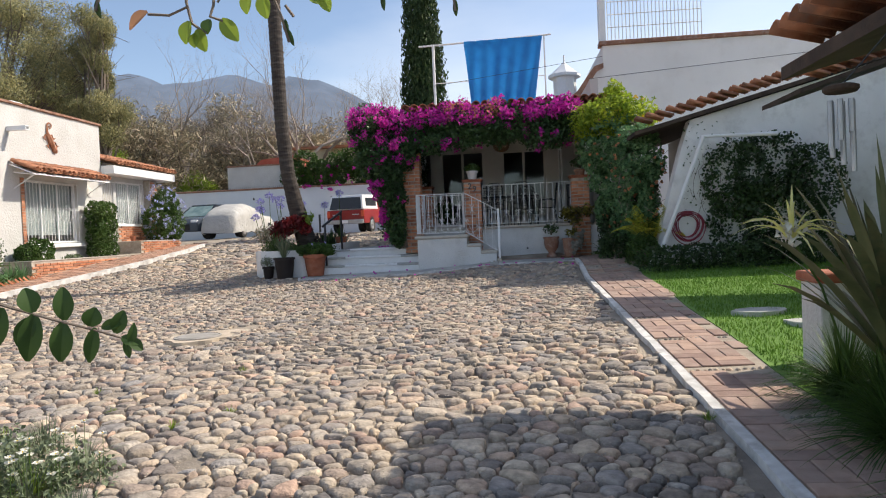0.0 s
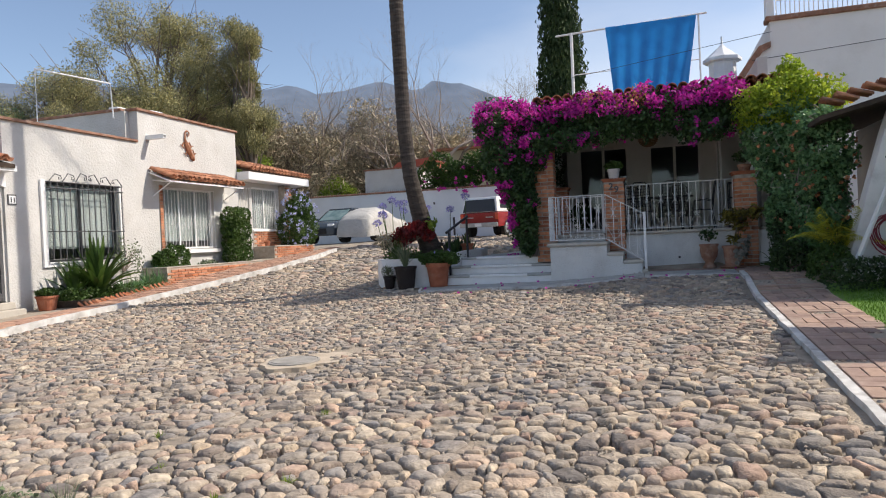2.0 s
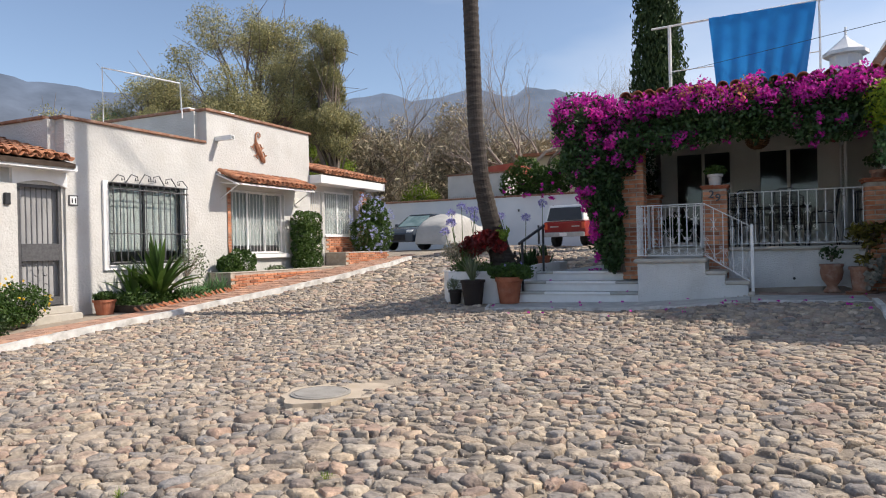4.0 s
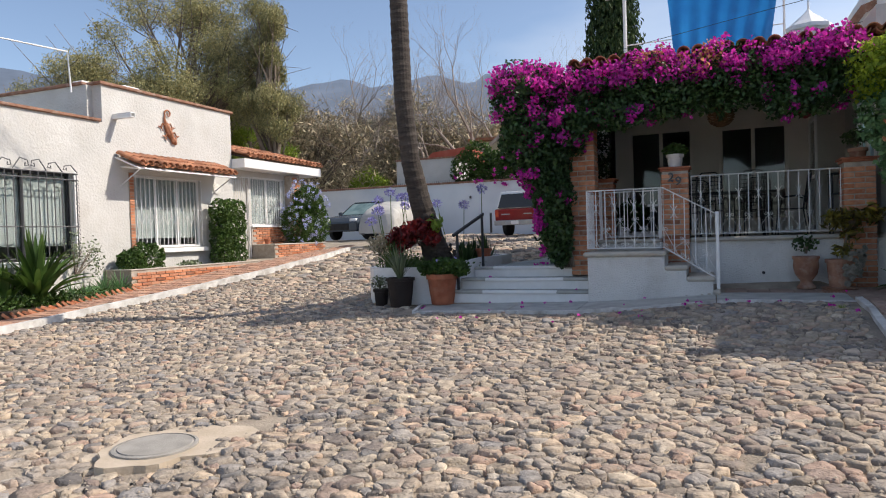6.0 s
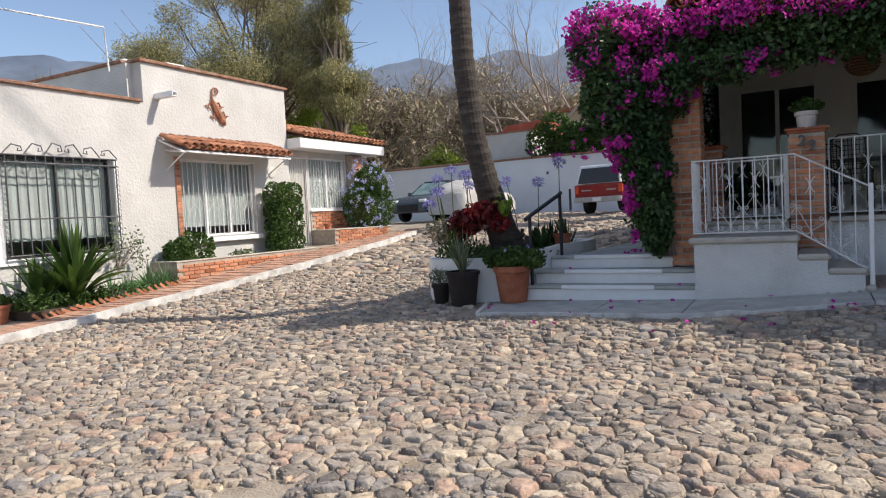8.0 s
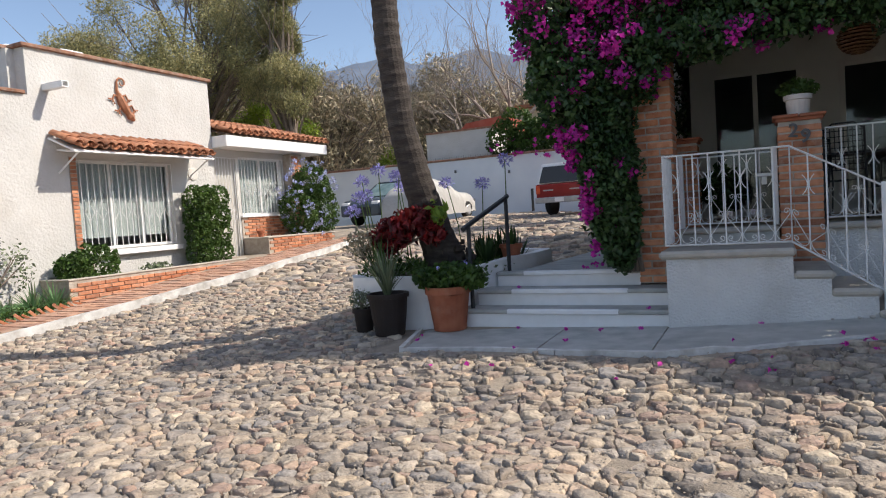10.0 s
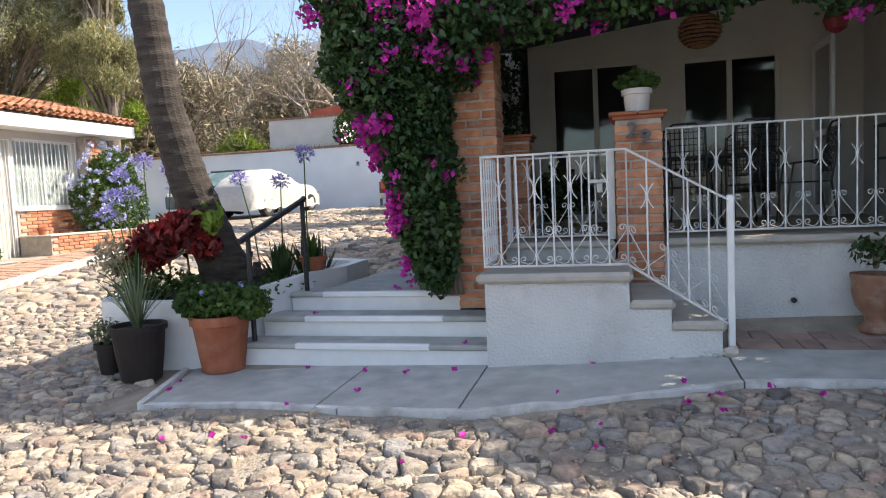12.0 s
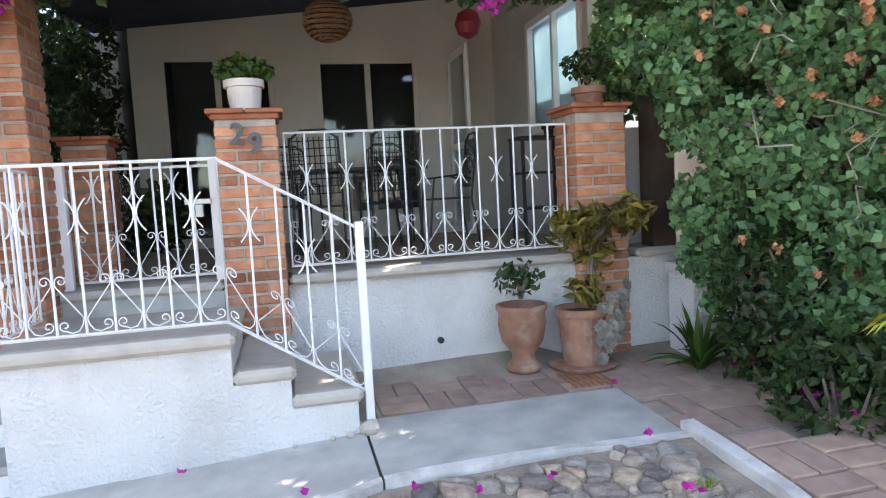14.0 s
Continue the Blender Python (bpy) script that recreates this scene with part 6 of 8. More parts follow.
part("bloom", leaf_mesh("bracts", br, 0.052, M["bract"], bias=(0, -0.4, 0.4), aspect=0.9, fold=0.25), None, bv, "bright magenta papery bracts", kind="stuff")
ot = top[(np.abs(top[:, 0] + 0.35) < 0.55)]
part("faded_bloom", leaf_mesh("faded_bracts", clusters(ot, 34, 36, 0.13), 0.05, M["bractorange"], aspect=0.9, fold=0.25), None, bv, "faded orange bracts", kind="stuff")
for k in range(7):
    bm = bmesh.new()
    x = -2.15 + 0.04 * k
    tube(bm, [(x, 14.6, 1.33), (x - 0.06, 14.5, 2.0), (x - 0.1, 14.45, 2.8), (x - 0.1, 14.4, 3.5), (x - 0.2 + 0.1 * k, 14.4, 3.95)], [0.022, 0.018, 0.015, 0.012, 0.008], 5)
    part("stem", bm, M["bark"], bv)
# fallen bracts
fb = np.array([(RNG.uniform(-4.2, 1.6), RNG.uniform(12.3, 14.5), 0) for _ in range(34)])
fb = np.concatenate([fb, np.array([(RNG.uniform(-2.6, -1.9), RNG.uniform(14.7, 15.6), 0) for _ in range(20)]), np.array([(RNG.uniform(2.3, 3.2), RNG.uniform(13.2, 14.3), 0) for _ in range(30)])])
pts = []
for x, y, _ in fb:
    if y > 14.66 and x < -1.95:
        z = 1.352
    elif x < -1.6 and y > 14.05:
        z = 1.02 if y < 14.35 else 1.185
    elif y > slab_front(x) and x < 1.55:
        z = slab_z(x, y)
    else:
        z = max(gz(x, y) + 0.03, slab_z(x, y) - 0.01 if x > 1.6 and y > 13.3 else 0)
    pts += [(x + RNG.uniform(-.02, .02), y + RNG.uniform(-.02, .02), z + 0.018) for _ in range(3)]
fb = thing("fallen_bracts", "magenta bougainvillea bracts fallen on the slab and stones", "petals", kind="stuff")
part("petal", leaf_mesh("petals", np.array(pts), 0.038, M["bract"], aspect=0.9), None, fb, kind="stuff")

# large flowering shrub right of the porch
GS = [(2.55, 14.05, 3.35, 0.62, 0.55, 0.62), (2.5, 14.1, 2.7, 0.60, 0.55, 0.6), (2.75, 13.75, 2.1, 0.55, 0.55, 0.6), (2.8, 13.55, 1.6, 0.5, 0.55, 0.55), (2.85, 13.5, 2.9, 0.5, 0.6, 0.7), (2.85, 13.6, 2.2, 0.45, 0.45, 0.7), (2.8, 13.6, 1.4, 0.4, 0.4, 0.5), (2.1, 14.35, 3.3, 0.40, 0.35, 0.5), (2.35, 14.3, 1.9, 0.25, 0.3, 0.55)]
# The three blobs after GS are added leaves blocking stray sun and a bright wall.
sb = shrub("orange_flowering_shrub", "dense green shrub with small orange trumpet flowers", "shrub", GS + [(2.78, 14.85, 3.2, 0.4, 0.28, 0.75), (2.42, 15.5, 3.3, 0.2, 0.42, 0.62), (2.25, 14.95, 3.05, 0.14, 0.14, 0.45)], 56000, 0.062, M["leafshrub"], 0.45, aspect=0.8, gaps=(4.2, -0.12), bias=(-0.2, -0.6, 0.5))
gsurf = blob_points([(*b[:3], b[3] * 1.07, b[4] * 1.07, b[5] * 1.07) for b in GS], 4000, 0.99, 0.10)
gsurf = gsurf[(gsurf[:, 1] < 13.9) & ((gsurf[:, 2] > 2.6) | (gsurf[:, 0] > 2.2))]
part("blossom", leaf_mesh("flowers", clusters(gsurf, 110, 14, 0.028), 0.038, M["bractorange"], aspect=0.9), None, sb, "small orange trumpet flowers")
# Top leaves of the shrub, made to look sunlit by a lighter colour.
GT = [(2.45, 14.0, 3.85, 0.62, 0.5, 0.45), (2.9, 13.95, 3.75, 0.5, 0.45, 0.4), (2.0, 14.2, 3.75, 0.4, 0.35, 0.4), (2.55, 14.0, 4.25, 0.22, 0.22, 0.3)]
part("young_foliage", leaf_mesh("young_foliage", blob_points(GT, 6500, 0.4, 0.35), 0.07, M["leaftop"], aspect=0.6), None, sb, "yellow green top leaves with sunlight put into their colour")
part("blossoms", leaf_mesh("blossoms", clusters(blob_points([GT[1]], 300, 0.95), 14, 14, 0.05), 0.045, M["yellowflower"], aspect=0.9), None, sb, "small yellow blossoms")
bm = bmesh.new()
for k in range(110):
    p = gsurf[RNG.integers(len(gsurf))]
    q = p + RNG.normal(size=3) * 0.12
    tube(bm, [tuple(p), tuple((p + q) / 2 + RNG.normal(size=3) * 0.05), tuple(q)], [0.006, 0.005, 0.003], 3)
part("bare_twigs", bm, M["twig"], sb)
blades("strap_plant", "tuft of glossy strap leaves under the shrub", "plant", (2.25, 14.35, 0.98), 46, 0.48, 0.05, M["leafmid"], 0.95, 0.7)
blades("strap_plant", "tuft of glossy strap leaves under the shrub", "plant", (2.65, 13.85, 0.93), 46, 0.45, 0.05, M["leafmid"], 0.95, 0.7)
# succulents and potted plants
shrub("potted_croton", "leggy shrub with yellow green leathery leaves in a pot", "plant", [(1.72, 14.72, 1.95, 0.28, 0.2, 0.14), (1.56, 14.72, 1.9, 0.16, 0.16, 0.14), (1.98, 14.72, 1.98, 0.18, 0.16, 0.14), (1.74, 14.72, 1.75, 0.16, 0.14, 0.14), (1.66, 14.70, 1.5, 0.14, 0.12, 0.12)], 380, 0.115, M["leafcroton"], 0.1, aspect=0.32)
rs = thing("rosette_succulent", "grey rosette succulent spilling over a clay pot", "plant")
rosette_mat = material("dusty rosette", [(0.24, 0.235, 0.20), (0.38, 0.36, 0.31)], 6, 0.7, 0, vary="object", rand_cols=[(0.7, 0.72, 0.7), (1.1, 1.05, 1.05)], translucent=0.1)
V, F = [(0, 0, 0.004)], []
for ring, (m, el, L) in enumerate(((8, 0.15, 0.045), (7, 0.6, 0.036), (5, 1.1, 0.025))):
    for q in range(m):
        az = 2 * math.pi * q / m + ring * 0.4
        d = Vector((math.cos(az) * math.cos(el), math.sin(az) * math.cos(el), math.sin(el)))
        sd = Vector((-math.sin(az), math.cos(az), 0))
        up = sd.cross(d) * -1
        k = len(V)
        V += [tuple(d * L * 0.62 + sd * L * 0.26), tuple(d * L), tuple(d * L * 0.62 - sd * L * 0.26), tuple(d * L * 0.55 - up * L * 0.12)]
        F += [(0, k, k + 3), (k, k + 1, k + 3), (k + 1, k + 2, k + 3), (k + 2, 0, k + 3)]
ROSETTE = np_mesh("rosette", V, F, rosette_mat)
for k in range(72):
    a, h = RNG.uniform(1.35, 3.7), RNG.uniform(0, 1)
    r = 0.15 + 0.07 * h
    c = Vector((1.66 - r * math.cos(a) * 1.05, 14.62 - abs(r * math.sin(a)) * 0.75, 1.06 + 0.42 * h - 0.10 * math.cos(a)))
    ob = new("rosette", ROSETTE)
    ob.parent = rs
    out = Vector((-math.cos(a) * 0.5, -abs(math.sin(a)) - 0.3, 0.5)).normalized()
    ob.matrix_basis = Matrix.Translation(c) @ out.to_track_quat("Z", "Y").to_matrix().to_4x4() @ Matrix.Rotation(RNG.uniform(0, 6.28), 4, "Z") @ Matrix.Scale(RNG.uniform(0.65, 1.05), 4)
shrub("potted_sprig", "sparse sprigs in the clay urn", "plant", [(1.21, 14.76, 1.60, 0.16, 0.14, 0.13)], 90, 0.065, M["leafdark"], 0.3, aspect=0.7)
shrub("potted_flowers", "small leafy kalanchoe in the pale pot", "plant", [(-0.455, 15.09, 3.02, 0.18, 0.15, 0.10)], 330, 0.05, M["leafmid"], 0.3, aspect=0.8, stems=False)
shrub("potted_jade", "small dark jade plant in the clay bowl", "plant", [(1.90, 15.09, 3.02, 0.20, 0.16, 0.11)], 330, 0.05, M["leafdark"], 0.3, aspect=0.6)
shrub("potted_geranium", "bushy green geranium with a few lilac flowers", "plant", [(-3.80, 13.98, 1.38, 0.34, 0.30, 0.15), (-3.55, 14.0, 1.36, 0.20, 0.2, 0.13), (-4.0, 14.0, 1.36, 0.2, 0.2, 0.12)], 2600, 0.05, M["leafmid"], 0.4, aspect=0.85,
      extra=(("blossom", clusters(blob_points([(-3.75, 13.95, 1.42, 0.34, 0.3, 0.15)], 200, 0.95), 9, 10, 0.02), 0.03, M["blueflower"]),))
blades("spiky_plant", "pale grass-like spiky plant in the dark pot", "plant", (-4.38, 13.72, 1.20), 60, 0.62, 0.022, M["leafgrey"], 0.75, 0.35)
blades("spiky_plant", "fan of narrow green spikes in the planter", "plant", (-4.72, 14.15, 1.33), 60, 0.60, 0.026, M["leafmid"], 0.9, 0.4)
shrub("potted_sprig", "feathery sprig in the small black pot", "plant", [(-4.80, 13.84, 1.16, 0.14, 0.12, 0.13)], 260, 0.05, M["leafgrey"], 0.2, aspect=0.25)
shrub("crimson_cordyline", "crimson leaved shrub at the foot of the palm", "plant", [(-4.42, 14.28, 1.92, 0.26, 0.2, 0.20), (-4.18, 14.25, 1.98, 0.22, 0.18, 0.18), (-4.65, 14.3, 1.80, 0.22, 0.2, 0.2), (-4.05, 14.22, 1.85, 0.14, 0.14, 0.15)], 1000, 0.115, M["leafred"], 0.3, aspect=0.42, droop=0.3)
shrub("dry_flower_heads", "thin shrub with reddish spent flower heads", "plant", [(-4.98, 14.25, 1.75, 0.24, 0.2, 0.18)], 420, 0.06, M["leafdry"], 0.3, aspect=0.4)
shrub("yellow_sprig", "few yellow green croton leaves by the palm", "plant", [(-3.98, 14.2, 2.05, 0.12, 0.1, 0.14)], 60, 0.12, M["leafvivid"], 0.2, aspect=0.45)
for x, y in ((-3.75, 15.0), (-4.0, 15.35), (-3.5, 15.3), (-3.85, 15.7)):
    blades("agapanthus_leaves", "clump of dark strap leaves in the planter", "plant", (x, y, 1.33), 26, 0.50, 0.06, M["leafdark"], 0.7, 0.2)
shrub("ground_cover", "low leafy ground cover in the planter", "plant", [(-3.9, 14.9, 1.40, 0.45, 0.6, 0.10), (-4.5, 15.2, 1.40, 0.6, 0.8, 0.10), (-4.7, 14.4, 1.45, 0.45, 0.35, 0.18)], 2200, 0.06, M["leafmid"], 0.2, stems=False)


def agapanthus(x, y, z, h, lean=0.0, r=0.085, label="tall lilac blue agapanthus flower head on a thin stem"):
    g = thing("agapanthus_flower", label, "flower", "agapanthus flowers in the planter")
    bm = bmesh.new()
    tip = Vector((x + lean, y, z + h))
    tube(bm, [(x, y, z), (x + lean * 0.35, y, z + h * 0.5), tip], [0.008, 0.007, 0.006], 5)
    part("stem", bm, M["leafmid"], g)
    d = unit(RNG.normal(size=(110, 3)) + np.array([0, 0, 0.35]))
    part("head", leaf_mesh("head", np.array(tip) + d * r * 1.15 * RNG.uniform(0.5, 1.05, (110, 1)) * np.array([1, 1, .8]), 0.045, M["blueflower"], aspect=0.35, dirs=d), None, g)


for x, y, z, h, l in ((-3.50, 15.05, 1.33, 1.28, 0.02), (-3.95, 15.4, 1.33, 1.05, 0.03), (-5.05, 14.6, 1.33, 1.15, -0.1), (-4.85, 14.8, 1.33, 1.2, 0.1), (-4.95, 14.4, 1.33, 0.95, -0.12), (-4.3, 15.6, 1.33, 1.1, -0.2), (-5.15, 14.9, 1.33, 1.0, -0.15), (-5.0, 14.75, 1.33, 1.28, 0.0), (-4.75, 15.0, 1.33, 1.05, -0.1), (-5.1, 14.5, 1.33, 0.8, -0.15), (-4.9, 15.2, 1.33, 1.22, -0.12)):
    agapanthus(x, y, z, h, l)
blades("potted_aloe", "small green plant in the clay pot above the steps", "plant", (-3.52, 15.2, 1.60), 16, 0.3, 0.05, M["leafmid"], 0.6, 0.2)

# palm
pm = thing("palm_tree", "tall slender ringed palm trunk leaning from the planter", "tree")
pts, rad = [], []
path = [(-4.12, 14.82, 1.25, 0.29), (-4.16, 14.75, 1.45, 0.24), (-4.22, 14.64, 1.78, 0.205), (-4.32, 14.45, 2.4, 0.172), (-4.41, 14.32, 3.05, 0.15), (-4.46, 14.22, 4.0, 0.142), (-4.48, 14.2, 5.5, 0.14), (-4.52, 14.18, 8, 0.14), (-4.58, 14.15, 12.0, 0.13)]
for a, b in zip(path, path[1:]):
    n = max(1, int((b[2] - a[2]) / 0.045))
    for i in range(n):
        t = i / n
        pts.append([a[k] + (b[k] - a[k]) * t for k in range(3)])
        ring = 0.006 * (len(pts) % 3 == 0) - 0.003 * (len(pts) % 3 == 1)
        rad.append(a[3] + (b[3] - a[3]) * t + ring + 0.003 * noise.noise((0, 0, len(pts) * 0.9)))
bm = bmesh.new()
tube(bm, pts, rad, 18)
part("trunk", bm, M["palmbark"], pm)
for k in range(26):
    bm = bmesh.new()
    a = RNG.uniform(0, 6.28)
    z = RNG.uniform(1.32, 1.75)
    c = Vector((-4.02 - (z - 1.3) * 0.34, 14.86 - (z - 1.3) * 0.42, z))
    r = 0.30 - (z - 1.3) * 0.20
    box(bm, -0.05, 0.05, -0.02, 0.02, -0.03, 0.03, 0.008, Matrix.Translation(c + Vector((r * math.cos(a), r * math.sin(a), 0))) @ Euler((0.2, 0.1, a + 1.57)).to_matrix().to_4x4())
    part("bark_flake", bm, M["palmbark"], pm)
V, F = [], []
for k in range(16):
    az = k * 2.4
    el = 0.9 - 0.1 * k
    pr = Vector((-4.58, 14.15, 12.0))
    d = Vector((math.cos(az), math.sin(az), el * 0.6)).normalized()
    for j in range(28):
        t = j / 28
        c = pr + d * 2.3 * t + Vector((0, 0, -1.3 * t * t))
        s = d.cross(Vector((0, 0, 1))).normalized()
        for sg in (-1, 1):
            L = 0.5 * math.sin(math.pi * min(1, t + 0.1))
            i0 = len(V)
            V += [tuple(c), tuple(c + s * sg * L * 0.5 + d * 0.05 + Vector((0, 0, -0.02))), tuple(c + s * sg * L + d * 0.14 - Vector((0, 0, 0.15)))]
            V.append(tuple(c + s * sg * L * 0.5 + d * 0.10))
            F.append((i0, i0 + 1, i0 + 2, i0 + 3))
part("fronds", np_mesh("fronds", V, F, M["leafmid"]), None, pm)

# small yellow palm beside the passage
yp = thing("areca_palm", "small areca palm with yellow green fronds", "plant")
V, F = [], []
for k in range(20):
    az = RNG.uniform(0, 6.28)
    out = RNG.uniform(0.3, 1.0)
    pr = Vector((2.90, 12.82, 1.35))
    L0 = RNG.uniform(0.6, 0.82)
    for j in range(22):
        t = (j + 2) / 24
        c = pr + Vector((math.cos(az) * out * t * L0, math.sin(az) * out * t * L0, L0 * t * (1.25 - 0.35 * out) - out * 0.85 * L0 * t * t))
        s = Vector((-math.sin(az), math.cos(az), 0))
        d = Vector((math.cos(az), math.sin(az), 0.2))
        for sg in (-1, 1):
            L = 0.20 * math.sin(math.pi * min(1, t + 0.05)) + 0.03
            i0 = len(V)
            e = c + s * sg * L + d * 0.12 - Vector((0, 0, 0.08))
            mm = (c + e) / 2 + Vector((0, 0, 0.02))
            V += [tuple(c), tuple(mm + d * 0.009), tuple(e), tuple(mm - d * 0.009)]
            F.append((i0, i0 + 1, i0 + 2, i0 + 3))
part("fronds", np_mesh("fronds", V, F, M["leafyellow"]), None, yp)

# hedge, ivy and bushes on the right
HB = [(x, 11.95 + 0.06 * math.sin(x * 4), gz(x, 11.9) + 0.20, 0.30, 0.38, 0.26) for x in np.arange(2.75, 8.5, 0.26)]
shrub("hedge", "low clipped dark green hedge behind the lawn", "hedge", HB, 17000, 0.045, M["leafdark"], 0.8, stems=False, kind="stuff", aspect=0.7)
shrub("shrub", "rounded clipped bush at the end of the hedge", "shrub", [(2.72, 12.5, 1.05, 0.32, 0.32, 0.40)], 2600, 0.05, M["leafmid"], 0.8, stems=False)
shrub("shrub", "dark leafy bush by the palm stand", "shrub", [(2.35, 13.3, 1.15, 0.35, 0.35, 0.35), (2.45, 13.9, 1.5, 0.35, 0.35, 0.6)], 2600, 0.07, M["leafdark"], 0.6)
iv = thing("ivy", "thick dark ivy growing over the old wall", "climbing plant")
IB = [(4.35, 12.4, 2.35, 0.62, 0.18, 0.75), (4.9, 12.35, 2.5, 0.7, 0.2, 0.65), (4.4, 12.35, 1.6, 0.62, 0.2, 0.7), (5.1, 12.3, 1.6, 0.8, 0.25, 0.8), (5.6, 12.2, 2.3, 0.5, 0.25, 0.6)]
part("foliage", leaf_mesh("foliage", blob_points(IB, 9000, 0.7), 0.06, M["leafdark"], bias=(0, -1, 0.3), aspect=0.8), None, iv, kind="stuff")
for k in range(16):
    bm = bmesh.new()
    x, z = RNG.uniform(3.5, 4.2), RNG.uniform(1.3, 2.2)
    p = [(x, 12.48, z)]
    for j in range(5):
        x += RNG.uniform(-0.08, 0.10)
        z += RNG.uniform(0.05, 0.2)
        p.append((x, 12.485, z))
    tube(bm, p, 0.004, 3)
    part("runner", bm, M["bark"], iv)
part("runner_leaves", leaf_mesh("runner_leaves", np.array([(RNG.uniform(3.4, 4.4), 12.47, RNG.uniform(1.2, 3.4)) for _ in range(150)]), 0.04, M["leafdark"], aspect=0.8), None, iv)

# near plants at the start of the walk
fx = thing("flax_plant", "clump of broad stiff flax leaves by the pedestal", "plant")
V, F = [], []
for i in range(90):
    az = RNG.uniform(0, 6.28)
    out = RNG.uniform(0.05, 0.75)
    L = RNG.uniform(0.8, 1.55)
    w0 = RNG.uniform(0.028, 0.056)
    V, F, k0 = [], [], 0
    for j in range(7):
        t = j / 6
        c = Vector((2.60 + math.cos(az) * out * L * t, 4.15 + math.sin(az) * out * L * t, 0.62 + L * t * (1.05 - 0.3 * out) - out * 0.35 * L * t ** 3))
        s = Vector((-math.sin(az), math.cos(az), 0.25))
        w = w0 * math.sqrt(max(0.0, 1 - t)) * (0.6 + t)
        V += [tuple(c + s * w), tuple(c - Vector((math.cos(az), math.sin(az), 0)) * w * 0.4), tuple(c - s * w)]
    for j in range(6):
        a = k0 + 3 * j
        F += [(a, a + 1, a + 4, a + 3), (a + 1, a + 2, a + 5, a + 4)]
    part("leaf", np_mesh("leaf", V, F, M["leafflax"], True), None, fx)
V, F = [], []
tuft = thing("tuft_grass", "thick tuft of fine arching dark green grass by the walk", "grass", kind="stuff")
for cx0, cy0 in ((2.48, 4.15), (2.32, 3.7), (2.62, 3.2), (2.45, 4.6), (2.35, 2.9), (2.62, 3.9)):
    blades("blades", "", "", (cx0, cy0, gz(cx0, cy0)), 620, 0.66, 0.009, M["leafmid"], 0.98, 0.85, 6, parent=tuft)
sl = thing("spider_lily", "pale yellow spider lily with long thin petals", "flower")
blades("petals", "", "", (1.98, 4.2, 1.50), 20, 0.42, 0.024, material("lily petal", [(0.80, 0.78, 0.22), (0.88, 0.86, 0.45)], 4, 0.5, 0, translucent=0.4), 0.98, 1.2, parent=sl)
bm = bmesh.new()
tube(bm, [(2.3, 4.2, 0.7), (2.15, 4.2, 1.2), (1.98, 4.2, 1.51)], 0.008, 5)
part("stem", bm, M["leafmid"], sl)
part("centre", leaf_mesh("centre", np.array([(1.98, 4.2, 1.53)]) + RNG.normal(size=(40, 3)) * 0.03, 0.07, M["whiteflower"]), None, sl)


# low growth in the flower bed by the white wall
shrub("bed_plant", "low leafy green plant in the flower bed", "plant", [(-10.85, 13.0, gz(-10.6, 13.0) + 0.12, 0.22, 0.3, 0.16)], 900, 0.05, M["leafmid"], 0.5, stems=False)
shrub("bed_plant", "low leafy green plant in the flower bed", "plant", [(-10.8, 13.75, gz(-10.6, 13.7) + 0.13, 0.22, 0.3, 0.18)], 1000, 0.05, M["leafshrub"], 0.5, stems=False)
shrub("bed_plant", "small bluish ground plant at the edge of the flower bed", "plant", [(-10.65, 13.35, gz(-10.6, 13.4) + 0.10, 0.12, 0.16, 0.12)], 400, 0.045, M["leafgrey"], 0.5, stems=False)
for px_, py_ in ((-10.85, 13.4), (-10.8, 14.1), (-10.75, 14.4)):
    blades("strap_plant", "fan of light green strap leaves in the flower bed", "plant", (px_, py_, gz(-10.6, py_)), 46, 0.58, 0.035, M["leafshrub"], 0.85, 0.5)

# ---- parked vehicles ----


def wheel(parent, x, y, r, side):
    bm = bmesh.new()
    lathe(bm, [(r * 0.62, -0.1), (r * 0.95, -0.1), (r, -0.06), (r, 0.06), (r * 0.95, 0.1), (r * 0.62, 0.1)], 20)
    bmesh.ops.transform(bm, matrix=pose(x, y, r, 0, 90, 0), verts=bm.verts)
    w = part("wheel", bm, M["rubber"], parent, smooth=False)
    bm = bmesh.new()
    lathe(bm, [(r * 0.62, 0), (r * 0.5, 0.02), (r * 0.2, 0.0), (r * 0.12, 0.02)], 14)
    bmesh.ops.transform(bm, matrix=pose(x + side * 0.1, y, r, 0, 90 * side, 0), verts=bm.verts)
    part("rim", bm, M["steel"], w)


def body_part(name, prof, half, mat, parent, bevel=0.05, label="", top=1.0):
    bm = bmesh.new()
    prism(bm, prof, "x", -half, half)
    zs = [p[1] for p in prof]
    lo, hi = min(zs), max(zs)
    if top != 1.0:
        for v in bm.verts:
            v.co.x *= 1 + (top - 1) * (v.co.z - lo) / (hi - lo)
    bmesh.ops.bevel(bm, geom=[e for e in bm.edges], offset=bevel, segments=2, affect="EDGES", profile=0.6)
    return part(name, bm, mat, parent, label, smooth=False)


